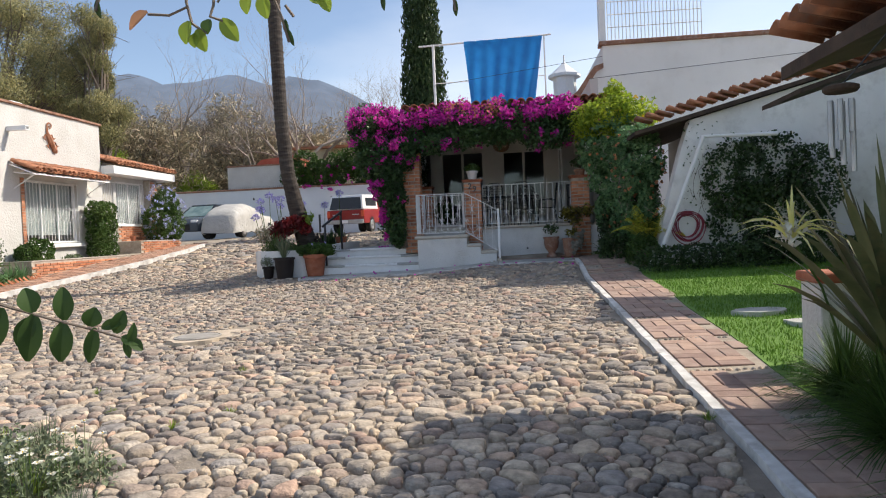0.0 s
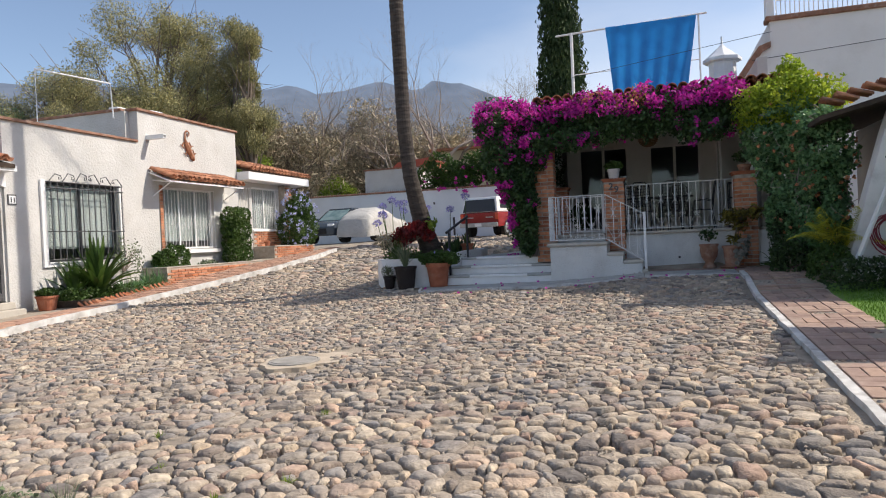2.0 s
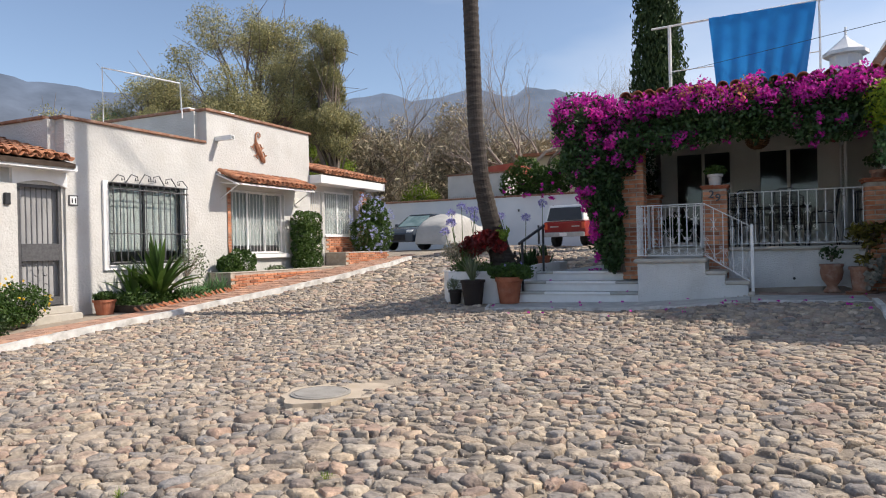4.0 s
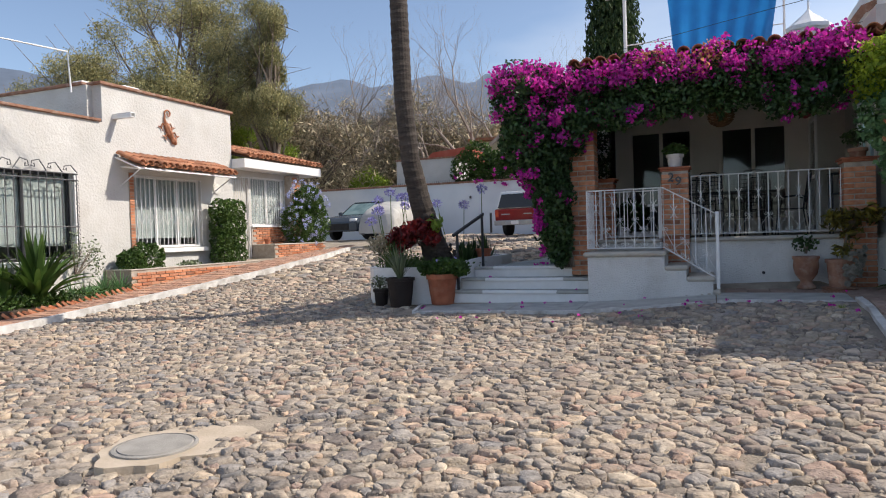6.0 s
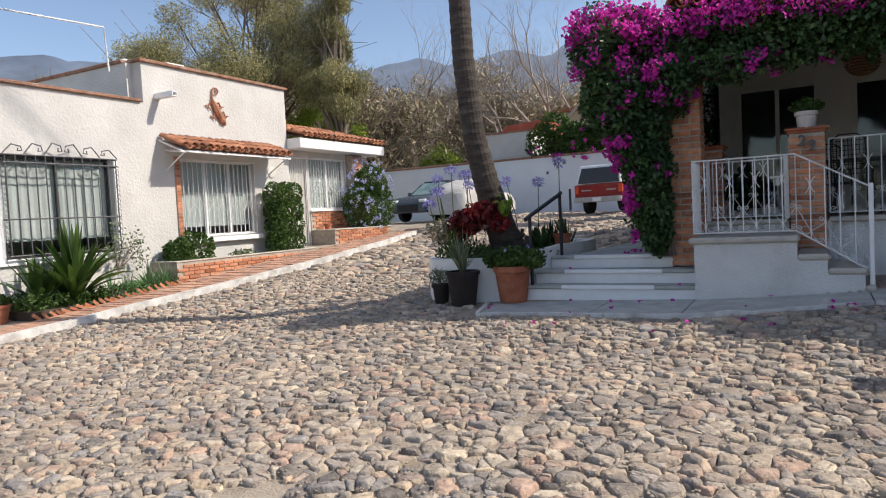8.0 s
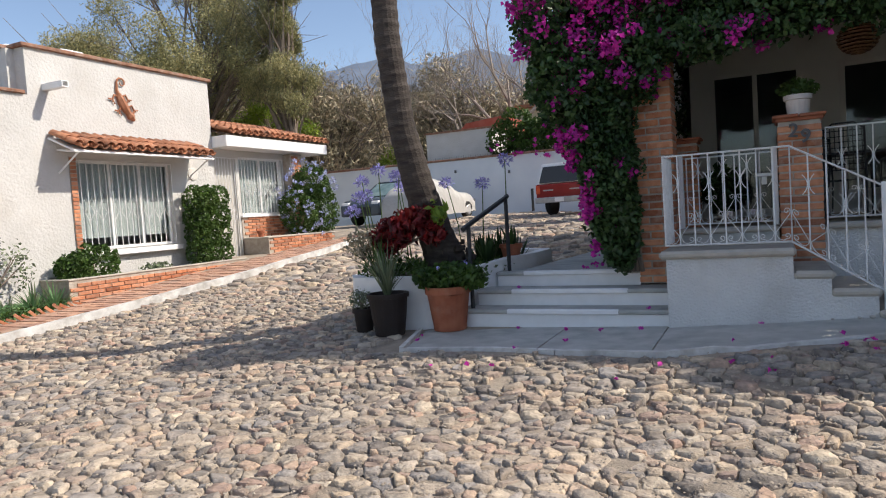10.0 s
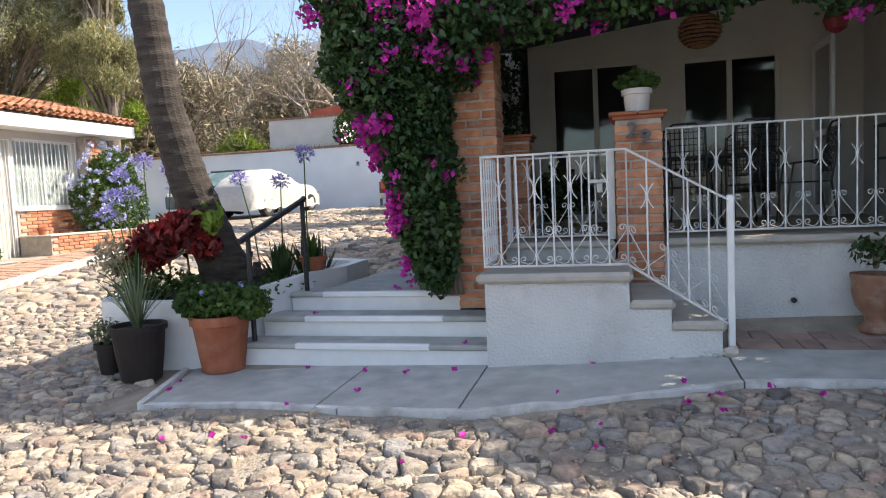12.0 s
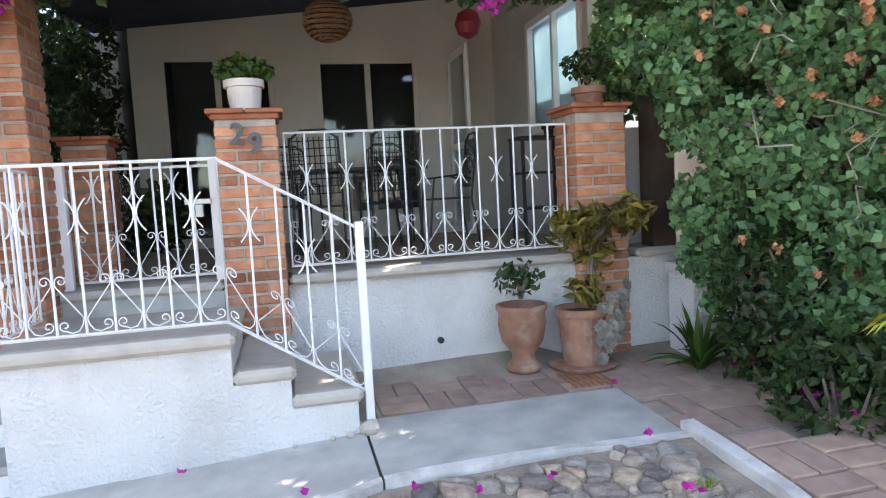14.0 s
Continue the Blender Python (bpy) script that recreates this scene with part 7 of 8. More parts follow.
tk = thing("pickup_truck", "red pickup truck with a white canopy parked by the wall", "car")
body_part("body", [(0, 0.42), (0, 1.02), (2.0, 1.03), (3.55, 1.05), (4.7, 0.98), (4.85, 0.8), (4.85, 0.42)], 0.86, M["redpaint"], tk, 0.05)
body_part("cab", [(1.98, 1.02), (2.05, 1.60), (3.0, 1.62), (3.62, 1.02)], 0.76, M["redpaint"], tk, 0.05, top=0.9)
body_part("canopy", [(0.02, 1.03), (0.22, 1.66), (1.93, 1.70), (1.95, 1.03)], 0.80, M["white"], tk, 0.05, "white canopy over the truck bed", top=0.9)
bm = bmesh.new()
prism(bm, [(-0.73, 0), (0.73, 0), (0.64, 0.53), (-0.64, 0.53)], "y", 0, 0.02)
bmesh.ops.transform(bm, matrix=pose(0, 0.005, 1.06, -17.5, 0, 0), verts=bm.verts)
part("rear_window", bm, M["darkglass"], tk)
for s in (-1, 1):
    bm = bmesh.new()
    prism(bm, [(0.45, 1.18), (0.5, 1.52), (1.7, 1.55), (1.72, 1.18)], "x", s * 0.745, s * 0.79)
    part("side_window", bm, M["darkglass"], tk)
    bm = bmesh.new()
    prism(bm, [(2.15, 1.12), (2.2, 1.5), (2.9, 1.52), (3.3, 1.12)], "x", s * 0.70, s * 0.755)
    part("side_window", bm, M["darkglass"], tk)
    bm = bmesh.new()
    box(bm, s * 0.78 - 0.07, s * 0.78 + 0.07, -0.02, 0.05, 0.72, 0.98, 0.01)
    part("tail_light", bm, material("tail light", [(0.6, 0.08, 0.04), (0.7, 0.12, 0.05)], 9, 0.2, 0), tk)
    for y in (0.95, 3.95):
        wheel(tk, s * 0.76, y, 0.36, s)
bm = bmesh.new()
box(bm, -0.84, 0.84, -0.14, 0.0, 0.42, 0.60, 0.02)
part("bumper", bm, M["steel"], tk, "chrome rear bumper")
bm = bmesh.new()
box(bm, -0.15, 0.15, -0.155, -0.141, 0.45, 0.58)
part("number_plate", bm, M["white"], tk)
for a, b in ((-0.6, -0.25), (0.3, 0.62)):
    bm = bmesh.new()
    box(bm, a, b, -0.012, -0.002, 0.80, 0.84)
    part("lettering", bm, M["steel"], tk)
tk.matrix_basis = pose(-6.36, 27.6, gz(-6.4, 28.2) - 0.02, 1.0, 0, -9) @ Matrix.Scale(0.96, 4)

# covered car
cv = thing("covered_car", "car under a pale cloth cover tied over its sides", "car")
prof = [(-0.0, 0.25, 0.70), (0.10, 0.95, 0.80), (0.35, 1.18, 0.84), (0.9, 1.42, 0.86), (1.6, 1.48, 0.87), (2.3, 1.42, 0.87), (2.9, 1.10, 0.87), (3.4, 0.98, 0.86), (4.0, 0.92, 0.82), (4.25, 0.7, 0.75), (4.35, 0.3, 0.65)]
V, F = [], []
yy = np.linspace(0, 4.35, 44)
PY, PZ, PW = [p[0] for p in prof], [p[1] for p in prof], [p[2] for p in prof]
NA = 36
for y in yy:
    H, W = np.interp(y, PY, PZ), np.interp(y, PY, PW)
    for k in range(NA + 1):
        a = math.pi * k / NA
        c, s = math.cos(a), math.sin(a)
        x = W * math.copysign(abs(c) ** 0.45, c)
        z = 0.20 + (H - 0.20) * abs(s) ** 0.55
        if k in (0, NA):
            z = 0.22
        w = 0.05 * noise.noise((x * 2.5, y * 2.2, z * 2.5)) + 0.045 * noise.noise((x * 1.2, y * 6, z * 2.2))
        V.append((x * (1 + w), y + w, z + w))
for j in range(len(yy) - 1):
    for k in range(NA):
        a = j * (NA + 1) + k
        F.append((a, a + 1, a + NA + 2, a + NA + 1))
part("cover", np_mesh("cover", V, F, M["cloth"], True), None, cv, "wrinkled pale grey cloth cover")
bm = bmesh.new()
box(bm, -0.78, 0.78, 0.15, 4.2, 0.22, 0.7, 0.03)
part("body", bm, M["darkpaint"], cv)
for s in (-1, 1):
    for y in (0.8, 3.5):
        wheel(cv, s * 0.74, y, 0.31, s)
cv.matrix_basis = pose(-11.62, 27.0, gz(-11, 27) - 0.02, 1.0, 0, -4) @ Matrix.Scale(0.97, 4)

sv = thing("suv", "blue grey hatchback parked beside the covered car", "car")
body_part("body", [(0, 0.35), (0, 0.75), (0.25, 0.92), (1.1, 1.02), (4.3, 1.05), (4.4, 0.8), (4.4, 0.35)], 0.90, M["darkpaint"], sv, 0.07)
body_part("cabin", [(1.05, 1.0), (1.85, 1.50), (3.6, 1.52), (4.25, 1.05)], 0.80, M["darkglass"], sv, 0.05, "dark glazed cabin", top=0.84)
bm = bmesh.new()
box(bm, -0.62, 0.62, 1.9, 3.7, 1.50, 1.56, 0.02)
part("roof", bm, M["darkpaint"], sv)
for s in (-1, 1):
    bm = bmesh.new()
    box(bm, s * 0.68 - 0.16, s * 0.68 + 0.16, 0.02, 0.22, 0.72, 0.86, 0.03)
    part("headlight", bm, M["white"], sv)
    bm = bmesh.new()
    box(bm, s * 0.98 - 0.08, s * 0.98 + 0.08, 1.35, 1.5, 1.02, 1.16, 0.03)
    part("mirror", bm, M["darkpaint"], sv)
    for y in (0.85, 3.5):
        wheel(sv, s * 0.82, y, 0.34, s)
bm = bmesh.new()
box(bm, -0.5, 0.5, -0.015, 0.05, 0.42, 0.68, 0.01)
part("front_grille", bm, M["rubber"], sv)
bm = bmesh.new()
prism(bm, [(-0.66, 0), (0.66, 0), (0.56, 0.86), (-0.56, 0.86)], "y", -0.012, 0.0)
bmesh.ops.transform(bm, matrix=pose(0, 1.10, 1.03, -58, 0, 0), verts=bm.verts)
part("windscreen", bm, material("screen shade", [(0.10, 0.17, 0.17), (0.22, 0.30, 0.29)], 3, 0.2, 0), sv, "windscreen with a silvery shade behind it")
sv.matrix_basis = pose(-13.75, 28.0, gz(-14, 28.5) - 0.02, 1.0, 0, -8)

# ---- planting along the white houses ----
shrub("clipped_hedge", "tall clipped box hedge block against the white wall", "hedge", [(-11.02, 17.7 + 0.3 * i, 1.55 + 0.36 * j, 0.26, 0.26, 0.28) for i in range(3) for j in range(4)], 9000, 0.055, M["leafmid"], 0.8, stems=False, aspect=0.75)
shrub("round_shrub", "rounded leafy shrub in the brick planter", "shrub", [(-11.0, 15.3, 1.55, 0.30, 0.48, 0.36), (-11.0, 14.95, 1.5, 0.28, 0.3, 0.28)], 2600, 0.07, M["leafmid"], 0.7)
shrub("low_plant", "low pale plant in the brick planter", "plant", [(-11.0, 16.6, 1.34, 0.2, 0.35, 0.16)], 420, 0.07, M["leafgrey"], 0.3, stems=False)
shrub("plumbago_shrub", "large shrub covered with pale blue flowers", "shrub", [(-11.0, 21.0, 2.35, 0.45, 0.55, 0.60), (-10.95, 21.7, 2.3, 0.5, 0.55, 0.7), (-10.9, 21.4, 2.95, 0.42, 0.5, 0.5)], 7000, 0.075, M["leafmid"], 0.6,
      extra=(("blossom", clusters(blob_points([(-10.95, 21.3, 2.6, 0.60, 0.85, 0.95)], 1500, 0.97), 230, 12, 0.05), 0.045, M["paleblueflower"]),))
blades("giant_strap_plant", "big clump of broad dark arching leaves in the bed", "plant", (-10.9, 12.75, 0.85), 80, 1.4, 0.13, M["leafmid"], 0.85, 0.5, 6)
blades("giant_strap_plant", "clump of broad arching leaves in the bed", "plant", (-11.0, 12.25, 0.85), 34, 0.95, 0.10, M["leafmid"], 0.75, 0.45, 6)
blades("aloe", "pale green aloe clump in the bed", "plant", (-10.85, 14.15, 0.86), 36, 0.58, 0.05, M["leafgrey"], 0.9, 0.25)
blades("aloe", "pale green aloe clump in the bed", "plant", (-10.8, 13.65, 0.86), 26, 0.42, 0.045, M["leafgrey"], 0.9, 0.25)
shrub("ground_cover", "low mixed leaves along the flower bed", "plant", [(-10.8, 12.0 + 0.35 * i, 0.95, 0.30, 0.25, 0.16) for i in range(8)], 2600, 0.06, M["leafmid"], 0.2, stems=False)
shrub("thin_rose", "thin rose bush against the white wall", "plant", [(-11.15, 13.75, 1.75, 0.14, 0.30, 0.45), (-11.1, 14.15, 1.65, 0.14, 0.22, 0.45)], 320, 0.06, M["leafgrey"], 0.1, aspect=0.6)
shrub("yellow_daisy_bush", "bush with bright yellow daisies by the door", "shrub", [(-10.95, 9.95, 1.05, 0.35, 0.48, 0.36), (-10.8, 9.5, 0.9, 0.3, 0.4, 0.25)], 3000, 0.06, M["leafmid"], 0.4,
      extra=(("blossom", clusters(blob_points([(-10.9, 9.9, 1.1, 0.40, 0.5, 0.38)], 400, 0.97), 34, 8, 0.02), 0.035, M["yellowflower"]),))
shrub("dark_low_shrub", "dark low shrub beside the brick pavement", "shrub", [(-10.6, 9.0, 0.75, 0.35, 0.5, 0.25)], 1800, 0.06, M["leafdark"], 0.5)
shrub("potted_grass", "short green plant in the broad terracotta pot", "plant", [(-10.95, 11.55, 1.06, 0.20, 0.20, 0.10)], 900, 0.05, M["leafmid"], 0.2, stems=False)
shrub("window_plants", "row of small plants before the low window", "plant", [(-11.0, 12.1, 0.95, 0.2, 0.3, 0.16)], 400, 0.05, M["leafmid"], 0.2, stems=False)
shrub("pilaster_shrub", "dark shrub at the end of the flower bed", "plant", [(-11.0, 11.95, 1.0, 0.16, 0.2, 0.14)], 300, 0.06, M["leafdark"], 0.3, stems=False)

# dark hedge and railing at the side of the porch
shrub("side_hedge", "tall dark hedge at the side of the porch", "hedge", [(-2.35, 15.5 + 0.5 * i, 1.9 + 0.62 * j, 0.35, 0.42, 0.45) for i in range(8) for j in range(4)] + [(-2.02, 18.0, 1.9 + 0.5 * j, 0.28, 0.35, 0.4) for j in range(5)], 14000, 0.09, M["leafdark"], 0.6, stems=False)
fr = thing("railing", "white iron railing along the side of the porch", "railing")
for i in range(22):
    bm = bmesh.new()
    tube(bm, [(-1.72, 16.15 + 0.1 * i, 1.72), (-1.72, 16.15 + 0.1 * i, 2.5)], 0.007, 4)
    part("bar", bm, M["greyiron"], fr)
bm = bmesh.new()
tube(bm, [(-1.72, 16.15, 2.5), (-1.72, 18.3, 2.5)], 0.011, 4)
part("rail", bm, M["greyiron"], fr)
shrub("porch_fern", "leafy pot plant inside the porch", "plant", [(-1.25, 16.6, 2.1, 0.28, 0.25, 0.3)], 700, 0.09, M["leafdark"], 0.3)

# shrubs on top of the boundary wall
shrub("wall_top_shrub", "leafy climber spilling over the boundary wall", "climbing plant", [(-10.6 + 0.62 * i, 34.4, 4.9 + 0.40 * math.sin(i * 1.7) + 0.04 * i, 0.75, 0.5, 0.85) for i in range(9)], 9000, 0.16, M["leafmid"], 0.6,
      extra=(("red_flowers", clusters(blob_points([(-8.2, 34.1, 4.6, 2.8, 0.5, 0.6)], 500, 0.97), 60, 10, 0.10), 0.11, M["bract"]),))
sp = thing("wall_spikes", "row of small dark spikes along the wall coping", "spikes", kind="stuff")
bm = bmesh.new()
for i in range(140):
    x = -20 + 0.11 * i
    tube(bm, [(x, 34.1, 4.31), (x, 34.1, 4.42)], [0.012, 0.003], 3, False)
part("spikes", bm, M["blackiron"], sp, kind="stuff")
for x, z in ((-8.6, 3.6), (-10.3, 3.5), (-12.7, 3.7)):
    bm = bmesh.new()
    box(bm, x, x + 0.08, 33.93, 34.0, z, z + 0.12, 0.01)
    tagged(part("junction_box", bm, M["greyiron"]), "small grey box on the boundary wall", "box")
bm = bmesh.new()
tube(bm, [(-8.75, 32.2, 1.9), (-8.75, 32.2, 2.75)], 0.05, 8)
tagged(part("bollard", bm, M["blackiron"]), "thin dark post before the boundary wall", "post")

# ---- trees ----


def grow_tree(seed, height, spread, depth, kids, r0, droop=0.0, gnarl=0.25):
    rnd = random.Random(seed)
    bm = bmesh.new()
    tips = []

    def go(p, d, L, r, k):
        pts, rr = [p], [r]
        q = p.copy()
        dd = d.copy()
        for j in range(2 if k < depth else 3):
            dd = (dd + Vector((rnd.uniform(-1, 1), rnd.uniform(-1, 1), rnd.uniform(-0.5, 0.7) - droop * (depth - k) * 0.2)) * gnarl).normalized()
            q = q + dd * L / (2 if k < depth else 3)
            pts.append(q.copy())
            rr.append(r * (1 - 0.22 * (j + 1)))
        tube(bm, pts, rr, 6 if k >= depth - 1 else (4 if k > 1 else 3), False)
        if k == 0:
            tips.append(q.copy())
            return
        for c in range(kids + (1 if k == depth else 0)):
            s = rnd.uniform(0.55, 1.0)
            o = pts[-1] if c == 0 else pts[-1].lerp(pts[-2], rnd.uniform(0, 0.9))
            nd = (dd + Vector((rnd.uniform(-1, 1), rnd.uniform(-1, 1), rnd.uniform(-0.2, 0.55))) * spread).normalized()
            go(o, nd, L * 0.72 * s + L * 0.1, rr[-1] * 0.72, k - 1)
            if k < depth - 1:
                tips.append(o.copy())
    go(Vector((0, 0, 0)), Vector((rnd.uniform(-.1, .1), rnd.uniform(-.1, .1), 1)), height * 0.33, r0, depth)
    return bm, tips


bare = []
for sd, nm in ((1, "grey leafless tree with a wide net of fine twigs"), (2, "leafless tree with many pale crossing branches"), (5, "tall bare winter tree with grey brown twigs")):
    t = thing("bare_tree", nm, "tree", "leafless trees beyond the wall")
    bm, tips = grow_tree(sd, 10.2, 0.80, 6, 3, 0.36, gnarl=0.42)
    part("branchwork", bm, M["twig"], t)
    bare.append(t)
rnd = random.Random(12)
bare_at = [(-19, 39), (-14.5, 39.5), (-8.5, 40), (-12, 39), (-22, 43), (-16, 50), (-10, 50), (-6, 44), (-17.5, 43), (-11.5, 42), (-14.5, 46), (-24, 50), (-19.5, 47), (-15, 52), (-11, 48), (-7.5, 51), (-4, 47), (-1, 52), (-32, 50), (-26, 42), (-42, 55), (-17, 42), (-9, 43.5)]
for k, (x, y) in enumerate(bare_at):
    m = pose(x, y, 1.8 + max(0, y - 45) * 0.10, 0, 0, rnd.uniform(0, 360)) @ Matrix.Scale(rnd.uniform(1.0, 1.4), 4)
    if k < 3:
        bare[k].matrix_basis = m
    else:
        src = bare[k % 3]
        c = copy_thing(src, Matrix())
        c.matrix_basis = m


def leafy(name, label, seed, at, height, spread, mat, n, size, r0=0.3, droop=0.3, cl=0.9, depth=4, aspect=0.35):
    t = thing(name, label, "tree")
    bm, tips = grow_tree(seed, height, spread, depth, 3, r0, droop=0.2)
    part("trunk", bm, M["bark"], t)
    tp = np.array([tuple(p) for p in tips])
    tp = tp[tp[:, 2] > height * 0.22]
    pts = clusters(tp, min(len(tp), n // 40), 40, cl, 0.9)
    part("crown", leaf_mesh("crown", pts, size, mat, droop=droop, aspect=aspect), None, t)
    t.matrix_basis = pose(*at)
    return t




def clumpy(name, label, seed, x, y, zc, rx, ry, rz, nb, rb, n, size, mat, droop=0.5, aspect=0.35, z0=1.6):
    """A tree with limbs that end in ragged clumps of leaves."""
    rnd = random.Random(seed)
    t = thing(name, label, "tree")
    blobs = []
    for k in range(nb):
        d = Vector((rnd.gauss(0, 1), rnd.gauss(0, 1), rnd.gauss(0, 1))).normalized() * rnd.uniform(0.25, 1.0) ** 0.6
        s = rb * rnd.uniform(0.6, 1.3)
        blobs.append((d.x * rx, d.y * ry, zc - z0 + d.z * rz, s, s, s * rnd.uniform(0.7, 1.15)))
    bm = bmesh.new()
    tube(bm, [(0, 0, 0), (0.1, 0, (zc - z0) * 0.5), (0, 0.1, zc - z0)], [0.28, 0.2, 0.12], 7)
    for b in blobs:
        h = max(0.4, (b[2]) * rnd.uniform(0.35, 0.6))
        a = Vector((0.05, 0, h))
        e = Vector(b[:3])
        m = a.lerp(e, 0.5) + Vector((rnd.uniform(-.4, .4), rnd.uniform(-.4, .4), rnd.uniform(0, .5)))
        tube(bm, [a, m, e], [0.09, 0.06, 0.02], 4, False)
        for q in range(5):
            f = e + Vector((rnd.gauss(0, 1), rnd.gauss(0, 1), rnd.gauss(0, 1))) * rb * 0.9
            tube(bm, [m.lerp(e, rnd.random()), f], [0.03, 0.008], 3, False)
    part("trunk", bm, M["bark"], t)
    part("crown", leaf_mesh("crown", blob_points(blobs, n, 0.25, 0.5), size, mat, droop=droop, aspect=aspect), None, t)
    t.matrix_basis = pose(x, y, z0)
    return t


clumpy("tall_tree", "tall shaggy grey green tree behind the white houses", 1, -24, 31, 10.0, 4.9, 3.5, 4.9, 52, 1.05, 80000, 0.12, M["leaftree"])
clumpy("broad_tree", "broad shaggy dusty tree behind the flat roofs", 2, -27.0, 27.5, 7.4, 5.2, 2.8, 3.3, 52, 0.95, 76000, 0.115, M["leaftree"])
clumpy("eucalyptus_tree", "slim eucalyptus with hanging grey green leaves", 3, -18.8, 31, 9.2, 1.5, 1.5, 3.7, 26, 0.62, 34000, 0.14, M["leaftree"], droop=1.5, aspect=0.22)
clumpy("leafy_tree", "small bright green tree behind the flat roofs", 4, -29.5, 25.5, 6.6, 2.2, 1.8, 2.0, 24, 0.62, 14000, 0.13, M["leafshrub"])
clumpy("broad_tree", "wide dusty tree at the side of the white houses", 5, -38, 29, 6.5, 5, 3, 3.5, 36, 1.15, 30000, 0.17, M["leaftree"])
clumpy("broad_tree", "bright green leafy tree among dry brush", 6, -21.5, 33, 6.2, 2.0, 1.5, 2.2, 18, 0.65, 12000, 0.15, M["leafvivid"])
clumpy("leafy_tree", "bright yellow green tree beyond the wall", 7, -17.2, 38.0, 4.4, 1.8, 1.4, 1.7, 20, 0.5, 12000, 0.13, M["leafvivid"])
for k, (x, y, zc, rx, rz, mt) in enumerate(((-20.5, 36.5, 5.8, 3.4, 3.4, "leafdry"), (-24.5, 38, 6.5, 4, 4, "leafdry"), (-16.0, 42, 5.6, 3.4, 3.4, "leafdry"), (-12.0, 44, 5.4, 3.6, 3.2, "leafdry"), (-8, 47, 6.0, 3.8, 3.6, "leafdry"), (-3.5, 46, 5.5, 3.5, 3.2, "leafdry"), (-30, 41, 6, 5, 3.6, "leafdry"), (-20, 48, 7, 5, 4.2, "leafdry"), (-13, 53, 7.5, 6, 4.2, "leafdry"), (-6, 56, 7.5, 6, 4, "leaftree"), (2, 52, 6.5, 5, 3.5, "leaftree"), (-36, 48, 7, 6, 4, "leafdry"), (-27, 52, 8, 6, 4.5, "leafdry"), (-44, 44, 7, 6, 4, "leafdry"), (-5.5, 38.5, 5.2, 2.0, 1.9, "leaftree"))):
    clumpy("dry_brush_tree", "dry olive brown brush tree on the slope", 60 + k, x, y, zc + (0.1 if y > 40 else 0.0), rx, 2.6, rz + (0.2 if y > 40 else 0.0), 34, 1.25, 9500, 0.36 if mt == "leafdry" else 0.17, M[mt], droop=-0.2, aspect=0.07 if mt == "leafdry" else 0.3)

# cypress
cy = thing("cypress", "tall dense columnar cypress behind the porch roof", "tree")
bm = bmesh.new()
tube(bm, [(-2.7, 26, 1.5), (-2.7, 26, 8), (-2.7, 26, 15)], [0.2, 0.14, 0.03], 8)
part("trunk", bm, M["bark"], cy)
CB = []
for z in np.arange(3.5, 14.5, 0.32):
    w = 0.95 * min(1, 1.25 - (z - 3.5) / 14)
    for k in range(4):
        a = k * 1.57 + z * 1.9
        CB.append((-2.7 + 0.40 * w * math.cos(a), 26 + 0.40 * w * math.sin(a), z + RNG.uniform(-.1, .1), 0.58 * w, 0.58 * w, 0.62))
part("crown", leaf_mesh("crown", blob_points(CB, 30000, 0.75, 0.3), 0.17, M["leafcypress"], aspect=0.3, dirs=np.tile([0.0, 0.0, 1.0], (30000, 1))), None, cy)

# ---- hills ----
def ridge(name, label, dist, prof, low, high, zs, seed, nz=10):
    rnd = random.Random(seed)
    az = np.arange(-100, 60, 1.0 if dist < 1500 else 0.8)
    V, F = [], []
    A, E = [p[0] for p in prof], [p[1] for p in prof]
    for a in az:
        e = np.interp(a, A, E) + (0.6 if dist > 1500 else 0.2)
        e += 0.45 * noise.noise((a * 0.25, seed, 0)) + 0.22 * noise.noise((a * 0.9, seed, 1))
        for j in range(nz + 1):
            t = j / nz
            d = dist * (0.55 + 0.45 * t)
            z = d * math.tan(radians(max(0.3, e))) * t ** 0.8 * (1 + 0.10 * (1 - t) * noise.noise((a * 0.3, t * 5, seed))) if t else -30
            V.append((math.sin(radians(a)) * d, math.cos(radians(a)) * d, z))
    for i in range(len(az) - 1):
        for j in range(nz):
            k = i * (nz + 1) + j
            F.append((k, k + 1, k + nz + 2, k + nz + 1))
    ob = part(name, np_mesh(name, V, F, hazy_glow_material(name, low, high, zs[0], zs[1]), True))
    ob.visible_shadow = False
    return tagged(ob, label, "hills", "", "structure")


# Both ridges carry their haze as a painted, self-lit colour.
ridge("backdrop", "distant mountain ridge with blue haze painted into its colour", 2600, [(-100, 9), (-70, 11.0), (-58, 12.2), (-50, 11.6), (-40, 12.0), (-34, 11.4), (-29.5, 12.6), (-27, 11.6), (-22, 12.5), (-19, 11.8), (-17.5, 12.8), (-13, 11.2), (-8, 9.0), (-3, 7.5), (10, 6), (60, 4)], (0.175, 0.20, 0.25), (0.155, 0.205, 0.30), (380, 220), 3)
ridge("backdrop", "brown wooded foothill with light haze painted into its colour", 900, [(-100, 8), (-60, 9.2), (-45, 9.4), (-34, 9.0), (-25, 8.6), (-15, 8.4), (-8, 7.4), (0, 6), (15, 5), (60, 4)], (0.13, 0.105, 0.08), (0.16, 0.145, 0.145), (80, 60), 8)
